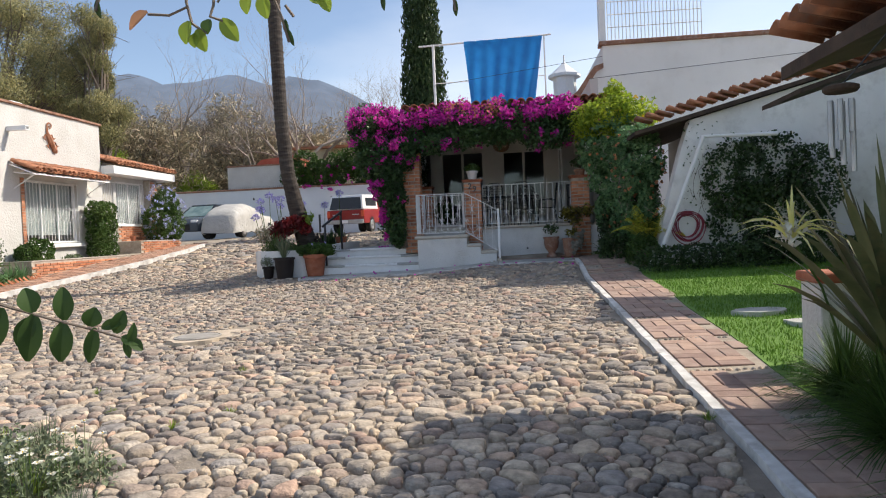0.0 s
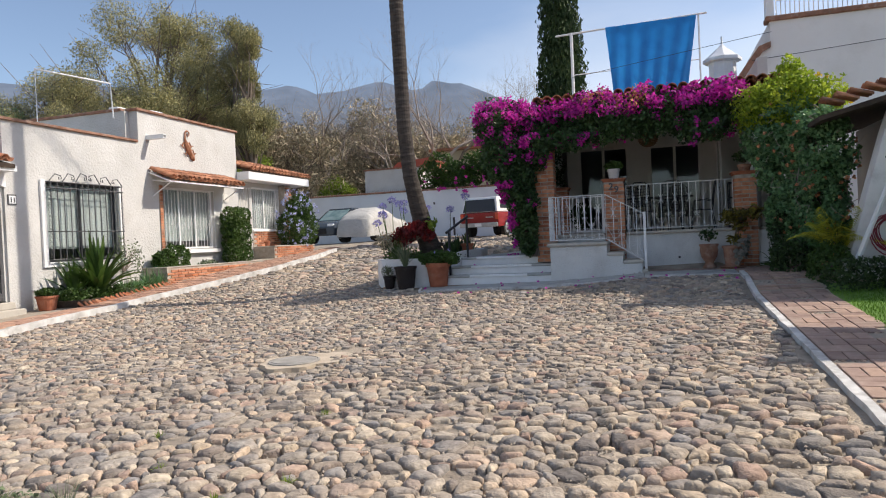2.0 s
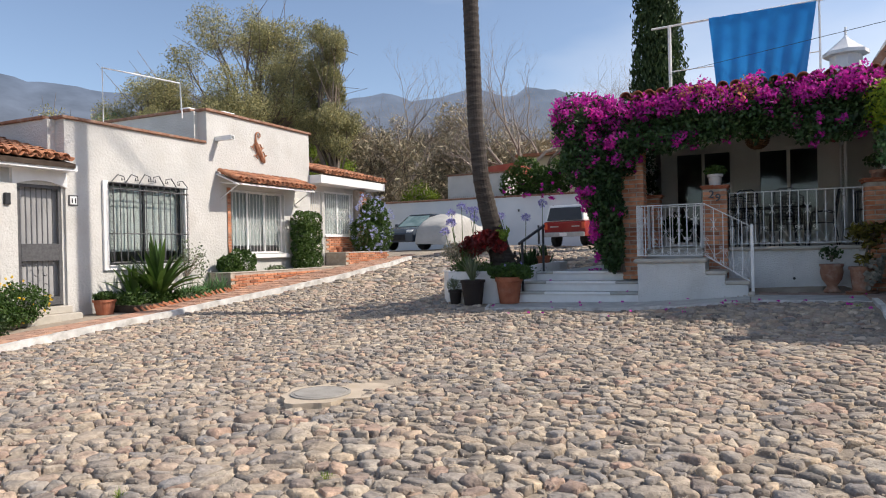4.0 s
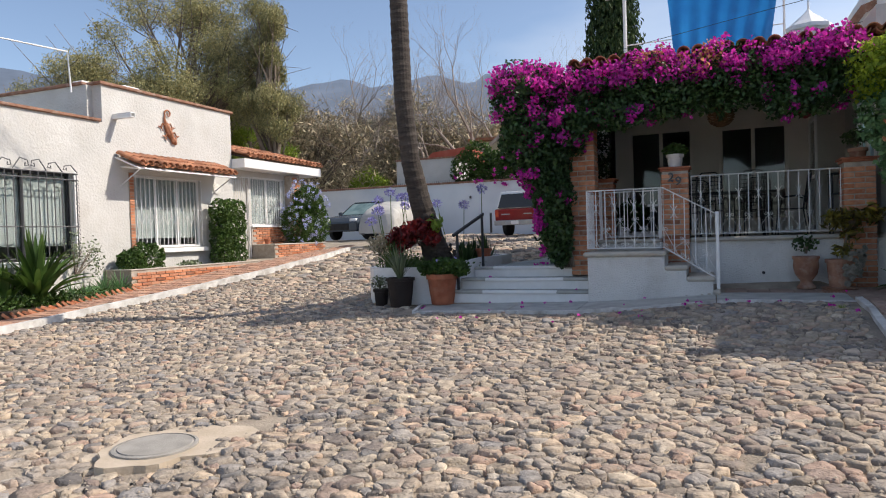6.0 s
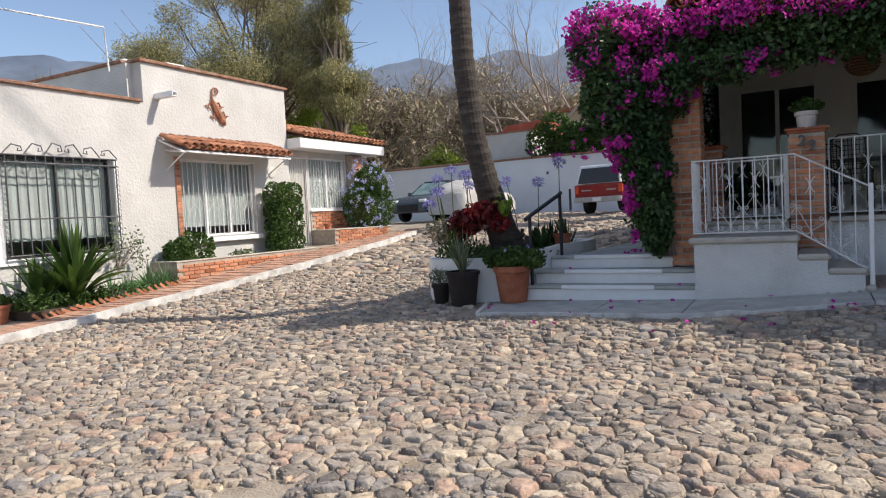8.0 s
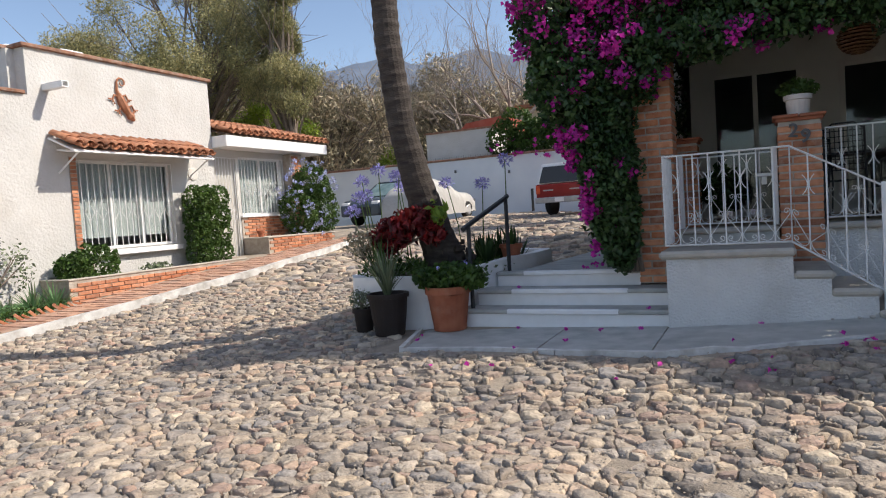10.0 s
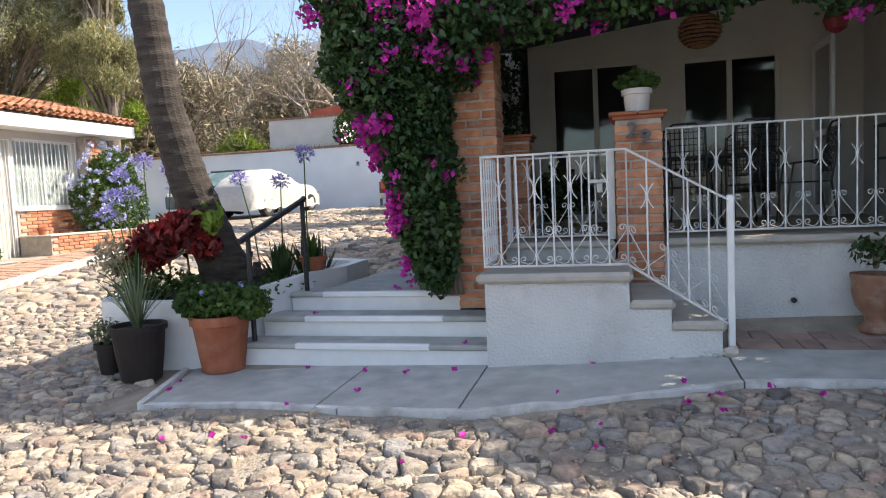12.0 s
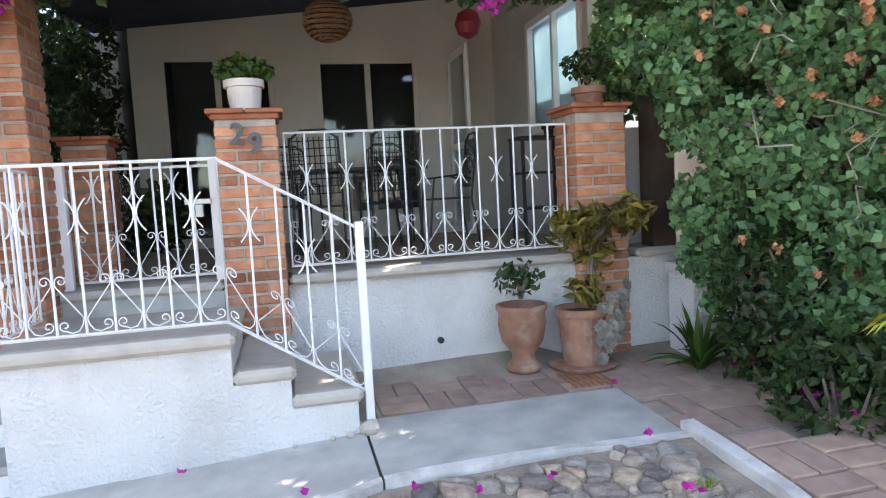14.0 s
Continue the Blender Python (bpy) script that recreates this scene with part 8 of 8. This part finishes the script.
# wires
bm = bmesh.new()
tube(bm, [(2.9, 18, 6.0), (-1.9, 21.9, 6.35)], 0.008, 3)
tube(bm, [(3.0, 21.8, 6.25), (14, 21.8, 6.9)], 0.010, 3)
tagged(part("cable", bm, M["blackiron"]), "thin dark cable strung past the tall wall", "cable")
# water tank lid and small things on the flat roof
for x, y, z, s in ((-11.9, 15.8, 5.0, 0.22), (-12.0, 12.4, 4.2, 0.16), (-12.2, 15.0, 5.0, 0.15)):
    bm = bmesh.new()
    box(bm, x - s, x + s, y - s, y + s, z, z + 0.32, 0.02)
    tagged(part("roof_box", bm, M["white"]), "small pale box on the flat roof", "box")

# ---- near branches and the flowery verge at the start ----


def big_leaf(bm, p, d, n, L, W):
    d, n = Vector(d).normalized(), Vector(n).normalized()
    s = d.cross(n).normalized()
    n = s.cross(d)
    prev = None
    for j in range(7):
        t = j / 6
        w = W * math.sin(math.pi * (0.04 + 0.93 * t)) ** 0.75 * 0.5
        c = Vector(p) + d * L * t - n * L * 0.18 * t * t
        row = [bm.verts.new(c - s * w + n * w * 0.35), bm.verts.new(c), bm.verts.new(c + s * w + n * w * 0.35)]
        if prev:
            bm.faces.new((prev[0], prev[1], row[1], row[0]))
            bm.faces.new((prev[1], prev[2], row[2], row[1]))
        prev = row


def at_view(x, y, d):
    """A place d metres from the first eye, x and y as tangents to the right and up of the first look."""
    m = look(*PATH[0][1:])
    return m @ Vector((x * d, y * d, -d))


def ray0(px, py, d):
    return at_view((px - 784) / 1204.0, (441 - py) / 1204.0, d)


br = thing("low_branch", "thin arching branch with broad glossy green leaves", "branch")
P = [ray0(-60, 520, 1.5), ray0(20, 545, 1.5), ray0(95, 566, 1.5), ray0(170, 585, 1.5), ray0(215, 598, 1.5), ray0(232, 612, 1.5)]
bm = bmesh.new()
tube(bm, [tuple(p) for p in P], [0.004, 0.0035, 0.003, 0.0025, 0.002, 0.0015], 5)
part("stem", bm, M["bark"], br)
m0 = look(*PATH[0][1:]).to_3x3()
R_, U_, B_ = m0 @ Vector((1, 0, 0)), m0 @ Vector((0, 1, 0)), m0 @ Vector((0, 0, 1))
for px, py, dx, dy, L, W in ((5, 545, -0.1, -1, 70, 32), (60, 553, -0.3, 1, 45, 38), (62, 555, -0.1, -1, 85, 40), (115, 567, 0, 1, 58, 34), (112, 570, 0.0, -1, 70, 38), (60, 560, -0.5, -1, 60, 34), (168, 580, -0.1, -1, 62, 26), (160, 578, 0.3, 1, 34, 34), (205, 590, 0.4, 1, 42, 28), (180, 580, 0.9, 0.3, 40, 20), (215, 597, 1, -0.3, 34, 20), (222, 600, 0.3, -1, 34, 14), (232, 612, 0.2, 1, 40, 16), (230, 600, 0.8, -0.6, 30, 20)):
    bm = bmesh.new()
    k = 1.5 / 1204.0
    big_leaf(bm, ray0(px, py, 1.5), R_ * dx + U_ * dy + B_ * 0.15, B_ * 0.8 + R_ * 0.35 + U_ * 0.3, L * k, W * k)
    part("leaf", bm, M["leafmid"], br)
hb_ = thing("overhanging_branch", "overhanging twigs with round yellow green leaves", "branch")
D = 2.0
TW = [[(330, -40), (330, 5), (340, 42), (365, 60)], [(334, 12), (300, 28), (262, 26)], [(380, -30), (378, 10), (372, 30), (395, 38)], [(470, -40), (500, 35), (512, 75)], [(505, 10), (520, 30)], [(180, -20), (170, 20)], [(395, -10), (385, 5)], [(800, -20), (806, 20)]]
for tw in TW:
    bm = bmesh.new()
    tube(bm, [tuple(ray0(a, b, D)) for a, b in tw], 0.0045, 4)
    part("twig", bm, M["bark"], hb_)
for px, py, dx, dy, L, W, mt in ((262, 22, -0.7, -0.5, 46, 34, "bractorange"), (336, 38, -0.3, -1, 40, 34, "leafvivid"), (350, 52, 0.3, -1, 40, 28, "leafvivid"), (372, 35, -0.2, -0.6, 26, 30, "leafmid"), (392, 34, 0.6, -0.8, 46, 30, "leafvivid"), (345, 60, -0.1, -1, 24, 24, "leafvivid"), (440, -12, -0.2, -1, 36, 28, "leafvivid"), (465, -10, 0.1, -1, 42, 30, "leafvivid"), (545, -15, 0.6, -0.4, 34, 30, "leafvivid"), (570, -12, 0.3, -0.8, 34, 24, "leafvivid"), (172, 0, 0.1, -1, 32, 14, "leafdark"), (505, 35, 0.1, -1, 26, 12, "leafdark"), (510, 52, 0.3, -1, 30, 10, "leafdark"), (806, 0, 0, -1, 28, 10, "leafdark"), (678, -10, 0, -1, 28, 10, "leafdark")):
    bm = bmesh.new()
    k = D / 1204.0
    big_leaf(bm, ray0(px, py, D), R_ * dx + U_ * dy, B_ * 0.8 - R_ * 0.3 + U_ * 0.4, L * k, W * k)
    part("leaf", bm, M[mt], hb_)

vg = thing("verge_grass", "ragged grass and weeds on the verge", "grass", kind="stuff")
for k in range(60):
    x, y = RNG.uniform(-3.9, -1.9), RNG.uniform(2.6, 4.3)
    if x + 2.8 > 0.35 * (4.4 - y) + 0.5:
        continue
    blades("blades", "", "", (x, y, gz(x, y) - 0.02), 60, 0.30, 0.007, M["leafgrey"] if k % 3 else M["leafvivid"], 0.95, 0.6, 4, parent=vg)
part("weeds", leaf_mesh("weeds", blob_points([(-2.9, 3.6, 0.30, 0.6, 0.6, 0.22), (-2.35, 3.6, 0.27, 0.35, 0.35, 0.16), (-3.3, 4.0, 0.3, 0.5, 0.4, 0.2)], 5200, 0.1), 0.04, M["leafgrey"]), None, vg, kind="stuff")
for k in range(30):
    x, y = (-2.40 + RNG.uniform(-.42, .30), 3.45 + RNG.uniform(-.35, .35))
    h = RNG.uniform(0.16, 0.36)
    g = thing("daisy", "small white daisy on a thin stem in the verge", "flower", "daisies in the verge")
    bm = bmesh.new()
    z = gz(x, y)
    tube(bm, [(x, y, z - 0.02), (x + 0.01, y, z + h)], 0.0022, 3)
    part("stem", bm, M["leafmid"], g)
    a = np.linspace(0, 2 * math.pi, 13)[:-1]
    d = np.stack([np.cos(a), np.sin(a), 0.15 + 0 * a], 1)
    part("petals", leaf_mesh("petals", np.array([(x + 0.01, y, z + h)]) + d * 0.014, 0.028, M["whiteflower"], dirs=d * 4), None, g)
    bm = bmesh.new()
    lathe(bm, [(0.008, 0), (0.006, 0.005)], 8, (x + 0.01, y, z + h))
    part("centre", bm, M["yellowflower"], g)
for k, (x, y) in enumerate(((-2.2, 4.6), (-2.9, 5.0), (-1.9, 4.9), (1.35, 12.95), (-2.3, 6.2), (-3.4, 5.6), (1.52, 4.4))):
    blades("weed_tuft", "small tuft of grass between the cobbles", "grass", (x, y, gz(x, y) - 0.01), 40, 0.08, 0.005, M["leafvivid"], 0.95, 0.5, 3)
# lawn blades
n = 26000
x = RNG.uniform(2.3, 5.8, n)
y = RNG.uniform(4.6, 11.8, n)
keep = x > 2.31 + 0.035 * (y - 5) + RNG.uniform(-.02, .03, n)
x, y = x[keep], y[keep]
z = np.array([gz(a, b) for a, b in zip(x, y)]) + 0.03
a = RNG.uniform(0, 6.28, len(x))
w, h = 0.006, RNG.uniform(0.025, 0.05, len(x))
c = np.stack([x, y, z], 1)
s = np.stack([np.cos(a) * w, np.sin(a) * w, 0 * a], 1)
tip = np.stack([RNG.normal(size=len(x)) * 0.012, RNG.normal(size=len(x)) * 0.012, h], 1)
V = np.stack([c - s, c + s, c + tip], 1).reshape(-1, 3)
lg = thing("lawn_grass", "short mown grass blades of the shaded lawn", "grass", kind="stuff")
part("blades", np_mesh("lawn_blades", V, np.arange(len(V)).reshape(-1, 3), M["grass"]), None, lg, kind="stuff")

# ---- cobbles: packed cells, domed, the nearest as single stones ----


def blocked(x, y):
    if x > KX - 0.06 or x < kerb_left(min(y, 22.2)) + 0.05:
        return True
    if -4.25 < x and y > slab_front(x) - 0.06 and y < 14.6:
        return True
    if x > -3.35 and y > 14.0 and (x > -2.95 + (y - 15) * 0.12 or y < 16.2):
        return True
    if -5.36 < x < -3.2 and 13.88 < y < 16.5 and ((x + 4.3) / 1.12) ** 2 + ((y - 15.15) / 1.32) ** 2 < 1.05:
        return True
    if y > 13.95 and x > -4.2 and y < 14.9:
        return True
    q = ((x + 3.58) / 0.42) ** 2 + ((y - 8.0) / 0.42) ** 2
    if q < 1:
        return True
    if ((x + 3.35) - (y - 8.45) * 0.5) ** 2 / 0.05 + (y - 8.5) ** 2 / 0.16 < 1:
        return True
    return False


def cell_polys(x0, x1, y0, y1, sx, sy, seed, jit=0.50):
    """Voronoi cells of a jittered staggered grid, as (centre, corners)."""
    r = np.random.default_rng(seed)
    nx, ny = int((x1 - x0) / sx), int((y1 - y0) / sy)
    P, Wt = {}, {}
    for j in range(-1, ny + 1):
        for i in range(-1, nx + 1):
            if r.random() < 0.2 and sx < 0.2:
                continue
            P[i, j] = (x0 + (i + 0.5 + (0.5 if j % 2 else 0)) * sx + r.uniform(-jit, jit) * sx, y0 + (j + 0.5) * sy + r.uniform(-jit, jit) * sy)
            Wt[i, j] = r.random() ** 2.2 * 1.15 * sx * sy
    for j in range(ny):
        for i in range(nx):
            if (i, j) not in P:
                continue
            cx, cy = P[i, j]
            if blocked(cx, cy):
                continue
            poly = [(cx - 2 * sx, cy - 2 * sy), (cx + 2 * sx, cy - 2 * sy), (cx + 2 * sx, cy + 2 * sy), (cx - 2 * sx, cy + 2 * sy)]
            for dj in (-1, 0, 1, -2, 2):
                for di in (-1, 0, 1, -2, 2):
                    if (di == 0 and dj == 0) or abs(di) + abs(dj) > 3 or (i + di, j + dj) not in P:
                        continue
                    qx, qy = P[i + di, j + dj]
                    nx_, ny_ = qx - cx, qy - cy
                    dd = nx_ * nx_ + ny_ * ny_
                    if dd > 9 * max(sx, sy) ** 2:
                        continue
                    m = (nx_ * (qx + cx) + ny_ * (qy + cy) + Wt[i, j] - Wt[i + di, j + dj]) / 2
                    out, k = [], len(poly)
                    dist = [nx_ * p[0] + ny_ * p[1] - m for p in poly]
                    if max(dist) <= 0:
                        continue
                    for a in range(k):
                        b = (a + 1) % k
                        if dist[a] <= 0:
                            out.append(poly[a])
                        if dist[a] * dist[b] < 0:
                            t = dist[a] / (dist[a] - dist[b])
                            out.append((poly[a][0] + (poly[b][0] - poly[a][0]) * t, poly[a][1] + (poly[b][1] - poly[a][1]) * t))
                    poly = out
                    if len(poly) < 3:
                        break
                if len(poly) < 3:
                    break
            if len(poly) >= 4:
                yield (cx, cy), poly


def stone_geo(c, poly, rnd, size, hz, rounded):
    """Vertices and triangles of one stone: a smooth dome, or a low broken slab with an uneven flat top."""
    cx = sum(p[0] for p in poly) / len(poly)
    cy = sum(p[1] for p in poly) / len(poly)
    z = gz(cx, cy) - 0.018
    pts = []
    n = len(poly)
    cut = 0.20 if rounded else 0.10
    for i in range(n):
        a, b = poly[i], poly[(i + 1) % n]
        L = math.hypot(a[0] - b[0], a[1] - b[1])
        if L < size * (0.40 if rounded else 0.26):
            pts.append(((a[0] + b[0]) / 2, (a[1] + b[1]) / 2))
            continue
        pts.append((a[0] * (1 - cut) + b[0] * cut, a[1] * (1 - cut) + b[1] * cut))
        pts.append((a[0] * cut + b[0] * (1 - cut), a[1] * cut + b[1] * (1 - cut)))
    m = len(pts)
    V, F = [], []
    if rounded:
        h = hz * rnd.uniform(0.7, 1.35)
        tx, ty = rnd.uniform(-0.10, 0.10), rnd.uniform(-0.10, 0.10)
        g = rnd.uniform(0.86, 0.97)
        wob = [rnd.uniform(0.93, 1.04) for _ in pts]
        rings = ((g, -0.03), (g * 0.98, h * 0.40), (g * 0.86, h * 0.80), (g * 0.55, h * 1.02))
    else:
        h = hz * rnd.choice((0.3, 0.6, 0.95, 1.2, 1.7)) * rnd.uniform(0.85, 1.15)
        tx, ty = rnd.uniform(-0.15, 0.15), rnd.uniform(-0.20, 0.16)
        g = rnd.uniform(0.85, 1.0)
        wob = [rnd.uniform(0.82, 1.10) for _ in pts]
        rings = ((g * 1.06, -0.03), (g * 0.98, h * 0.55), (g * 0.82, h))
    rough = 0.002 if rounded else 0.006
    for f, zz in rings:
        for p, w in zip(pts, wob):
            w *= 1 if rounded or zz < 0 else rnd.uniform(0.93, 1.07)
            dx, dy = (p[0] - cx) * f * w, (p[1] - cy) * f * w
            up = zz > 0
            V.append((cx + dx, cy + dy, z + zz + (tx * dx + ty * dy + rnd.uniform(-rough, rough) if up else 0)))
    V.append((cx, cy, z + h * (1.10 if rounded else rnd.uniform(0.9, 1.15))))
    K = len(rings)
    for k in range(K - 1):
        for i in range(m):
            j = (i + 1) % m
            a, b, c_, d = k * m + i, k * m + j, (k + 1) * m + j, (k + 1) * m + i
            F += [(a, b, c_), (a, c_, d)]
    for i in range(m):
        F.append(((K - 1) * m + i, (K - 1) * m + (i + 1) % m, K * m))
    return V, F


cob = thing("cobbles", "rounded grey and tan river cobbles set in sandy earth", "cobbles", kind="structure")
rnd = random.Random(99)
single = 0
fields = {True: ([], []), False: ([], [])}
# x0, x1, y0, y1, pitch across, pitch along, seed, height
areas = [(-9.2, 1.6, -4.0, 1.9, 0.16, 0.13, 7, 0.028), (-9.9, 1.6, 1.9, 7.2, 0.114, 0.088, 1, 0.030), (-9.9, 1.6, 7.2, 16.2, 0.108, 0.066, 5, 0.0155), (-9.9, -2.0, 16.2, 33.9, 0.20, 0.17, 2, 0.024), (-15.5, -9.9, 22.4, 33.9, 0.30, 0.28, 3, 0.03), (-2.0, 1.0, 19.6, 33.9, 0.32, 0.30, 4, 0.03)]
for x0, x1, y0, y1, sx, sy, sd, hz in areas:
    for c, poly in cell_polys(x0, x1, y0, y1, sx, sy, sd):
        if rnd.random() < 0.045:
            continue
        rounded = c[1] < 5.6 + 0.8 * noise.noise((c[0] * 0.7, c[1] * 0.7, 3)) + rnd.uniform(-0.8, 0.8) or c[0] > 0.2 and c[1] > 10 or c[0] > -0.4 and rnd.random() < 0.3
        v, f = stone_geo(c, poly, rnd, sx, hz if rounded or hz < 0.025 else 0.022, rounded)
        if single < 300 and -1.0 < c[0] < 1.5 and 3.0 < c[1] < 6.4:
            ob = new("cobble", np_mesh("cobble", v, f, M["rock_o"], rounded))
            ob.parent = cob
            single += 1
            continue
        V, F = fields[rounded]
        k = len(V)
        V += v
        F += [(a + k, b + k, d + k) for a, b, d in f]
part("cobble_field", np_mesh("cobble_field", *fields[True], M["rock"], True), None, cob, kind="stuff")
part("broken_stone_field", np_mesh("broken_stone_field", *fields[False], M["rock"], False), None, cob, kind="stuff")
# loose grit
n = 20000
gx, gy = RNG.uniform(-6.5, 1.5, n), 13 - 10.5 * RNG.random(n) ** 1.3
V, F = [], []
for a, b in zip(gx, gy):
    if blocked(a, b):
        continue
    z = gz(a, b) + RNG.uniform(-0.014, 0.008)
    s = RNG.uniform(0.004, 0.013)
    k = len(V)
    V += [(a - s, b, z), (a, b - s, z), (a + s, b, z), (a, b + s, z), (a, b, z + s * 0.9)]
    F += [(k, k + 1, k + 4), (k + 1, k + 2, k + 4), (k + 2, k + 3, k + 4), (k + 3, k, k + 4)]
gr = thing("gravel", "loose pale grit lying between the cobbles", "gravel", kind="stuff")
part("grit", np_mesh("grit", V, F, M["joint"]), None, gr, kind="stuff")

# ---- pavers ----
PV = brick_mesh("brick", 0.272, 0.132, 0.03, M["paver"], 0.004)


def paver_grid(parent, region, zf, cell=0.28, angle=0.0, origin=(0, 0), inside=None, cap=300, near=None, joined_mat=None):
    """Pairs of pavers, each pair across its neighbours; cobble rows are left free by inside()."""
    bm = bmesh.new()
    x0, x1, y0, y1 = region
    rnd = random.Random(int(x0 * 10))
    R = Matrix.Rotation(radians(angle), 2)
    n = 0
    made = 0
    i0 = int(max(abs(x0), abs(x1), abs(y0), abs(y1)) / cell) + 3
    for i in range(int((x1 - x0) / cell) + 4):
        for j in range(int((y1 - y0) / cell) + 4):
            for k in (0, 1):
                if (i + j) % 2:
                    p = Vector((x0 + (i - 1) * cell + cell / 2, y0 + (j - 1) * cell + cell * (0.25 + 0.5 * k)))
                    rz = 0
                else:
                    p = Vector((x0 + (i - 1) * cell + cell * (0.25 + 0.5 * k), y0 + (j - 1) * cell + cell / 2))
                    rz = 90
                if not inside(p.x, p.y, rz):
                    continue
                m = pose(p.x, p.y, zf(p.x, p.y) + rnd.uniform(-0.002, 0.002), 3.0 if rz == 0 else 0, 0, rz + rnd.uniform(-1, 1))
                if rz == 90:
                    m = pose(p.x, p.y, zf(p.x, p.y) + rnd.uniform(-0.002, 0.002), 0, -3.0, 90 + rnd.uniform(-1, 1))
                if made < cap and (near is None or near(p.x, p.y)):
                    ob = new("brick", PV)
                    ob.parent = parent
                    ob.matrix_basis = m
                    made += 1
                else:
                    box(bm, -0.136, 0.136, -0.066, 0.066, 0, 0.03, 0, m)
    if len(bm.verts):
        part("brick_field", bm, M["paver_i"], parent, kind="stuff")
    else:
        bm.free()


def in_walk(x, y, rz):
    hx, hy = (0.136, 0.066) if rz == 0 else (0.066, 0.136)
    if abs(((y + 0.35) % 1.16) - 0.58) > 0.53 - 0.0:
        return False
    return KX + 0.06 < x - hx * 0.9 and x + hx * 0.9 < lawn_edge(y) + 0.03 and y + hy < 13.36


paver_grid(walk_e, (KX + 0.09, 2.6, 2.2, 13.4), lambda x, y: gz(x, y) + 0.006, inside=in_walk, cap=300, near=lambda x, y: y > 3)
paver_grid(apron, (0.18, 4.0, 13.4, 15.0), lambda x, y: slab_z(x, y) - 0.036, inside=lambda x, y, rz: (x > 0.20 and y > 14.22 or x > 1.72) and y < 14.97 and y > 13.38, cap=300)
paver_grid(pavement_w, (-11.3, -9.2, 8.0, 22.2), lambda x, y: gz(kerb_left(y), y) + 0.045, inside=lambda x, y, rz: x < kerb_left(y) - 0.22 and x > (-10.42 if y < 14.6 else -10.55 if y < 18.8 else -10.6) , cap=0)
# thin rows of pebbles across the walk
rw = thing("pebble_row", "thin rows of dark pebbles set across the brick walk", "pebbles", kind="stuff")
V, F = [], []
for k in range(12):
    yc = -0.35 + 1.16 * k
    if not 2.5 < yc < 13.3:
        continue
    x = KX + 0.12
    while x < lawn_edge(yc) - 0.03:
        s = RNG.uniform(0.018, 0.032)
        y = yc + RNG.uniform(-.012, .012)
        z = gz(x, y) + 0.016
        i0 = len(V)
        for q in range(6):
            V.append((x + s * math.cos(q * 1.047), y + s * 0.8 * math.sin(q * 1.047), z))
        for q in range(6):
            V.append((x + s * 0.6 * math.cos(q * 1.047), y + s * 0.5 * math.sin(q * 1.047), z + 0.018))
        V.append((x, y, z + 0.024))
        for q in range(6):
            r_ = (q + 1) % 6
            F += [(i0 + q, i0 + r_, i0 + 6 + r_), (i0 + q, i0 + 6 + r_, i0 + 6 + q), (i0 + 6 + q, i0 + 6 + r_, i0 + 12)]
        x += s * 2.1
part("pebbles", np_mesh("pebbles", V, F, M["rock"], True), None, rw, kind="stuff")
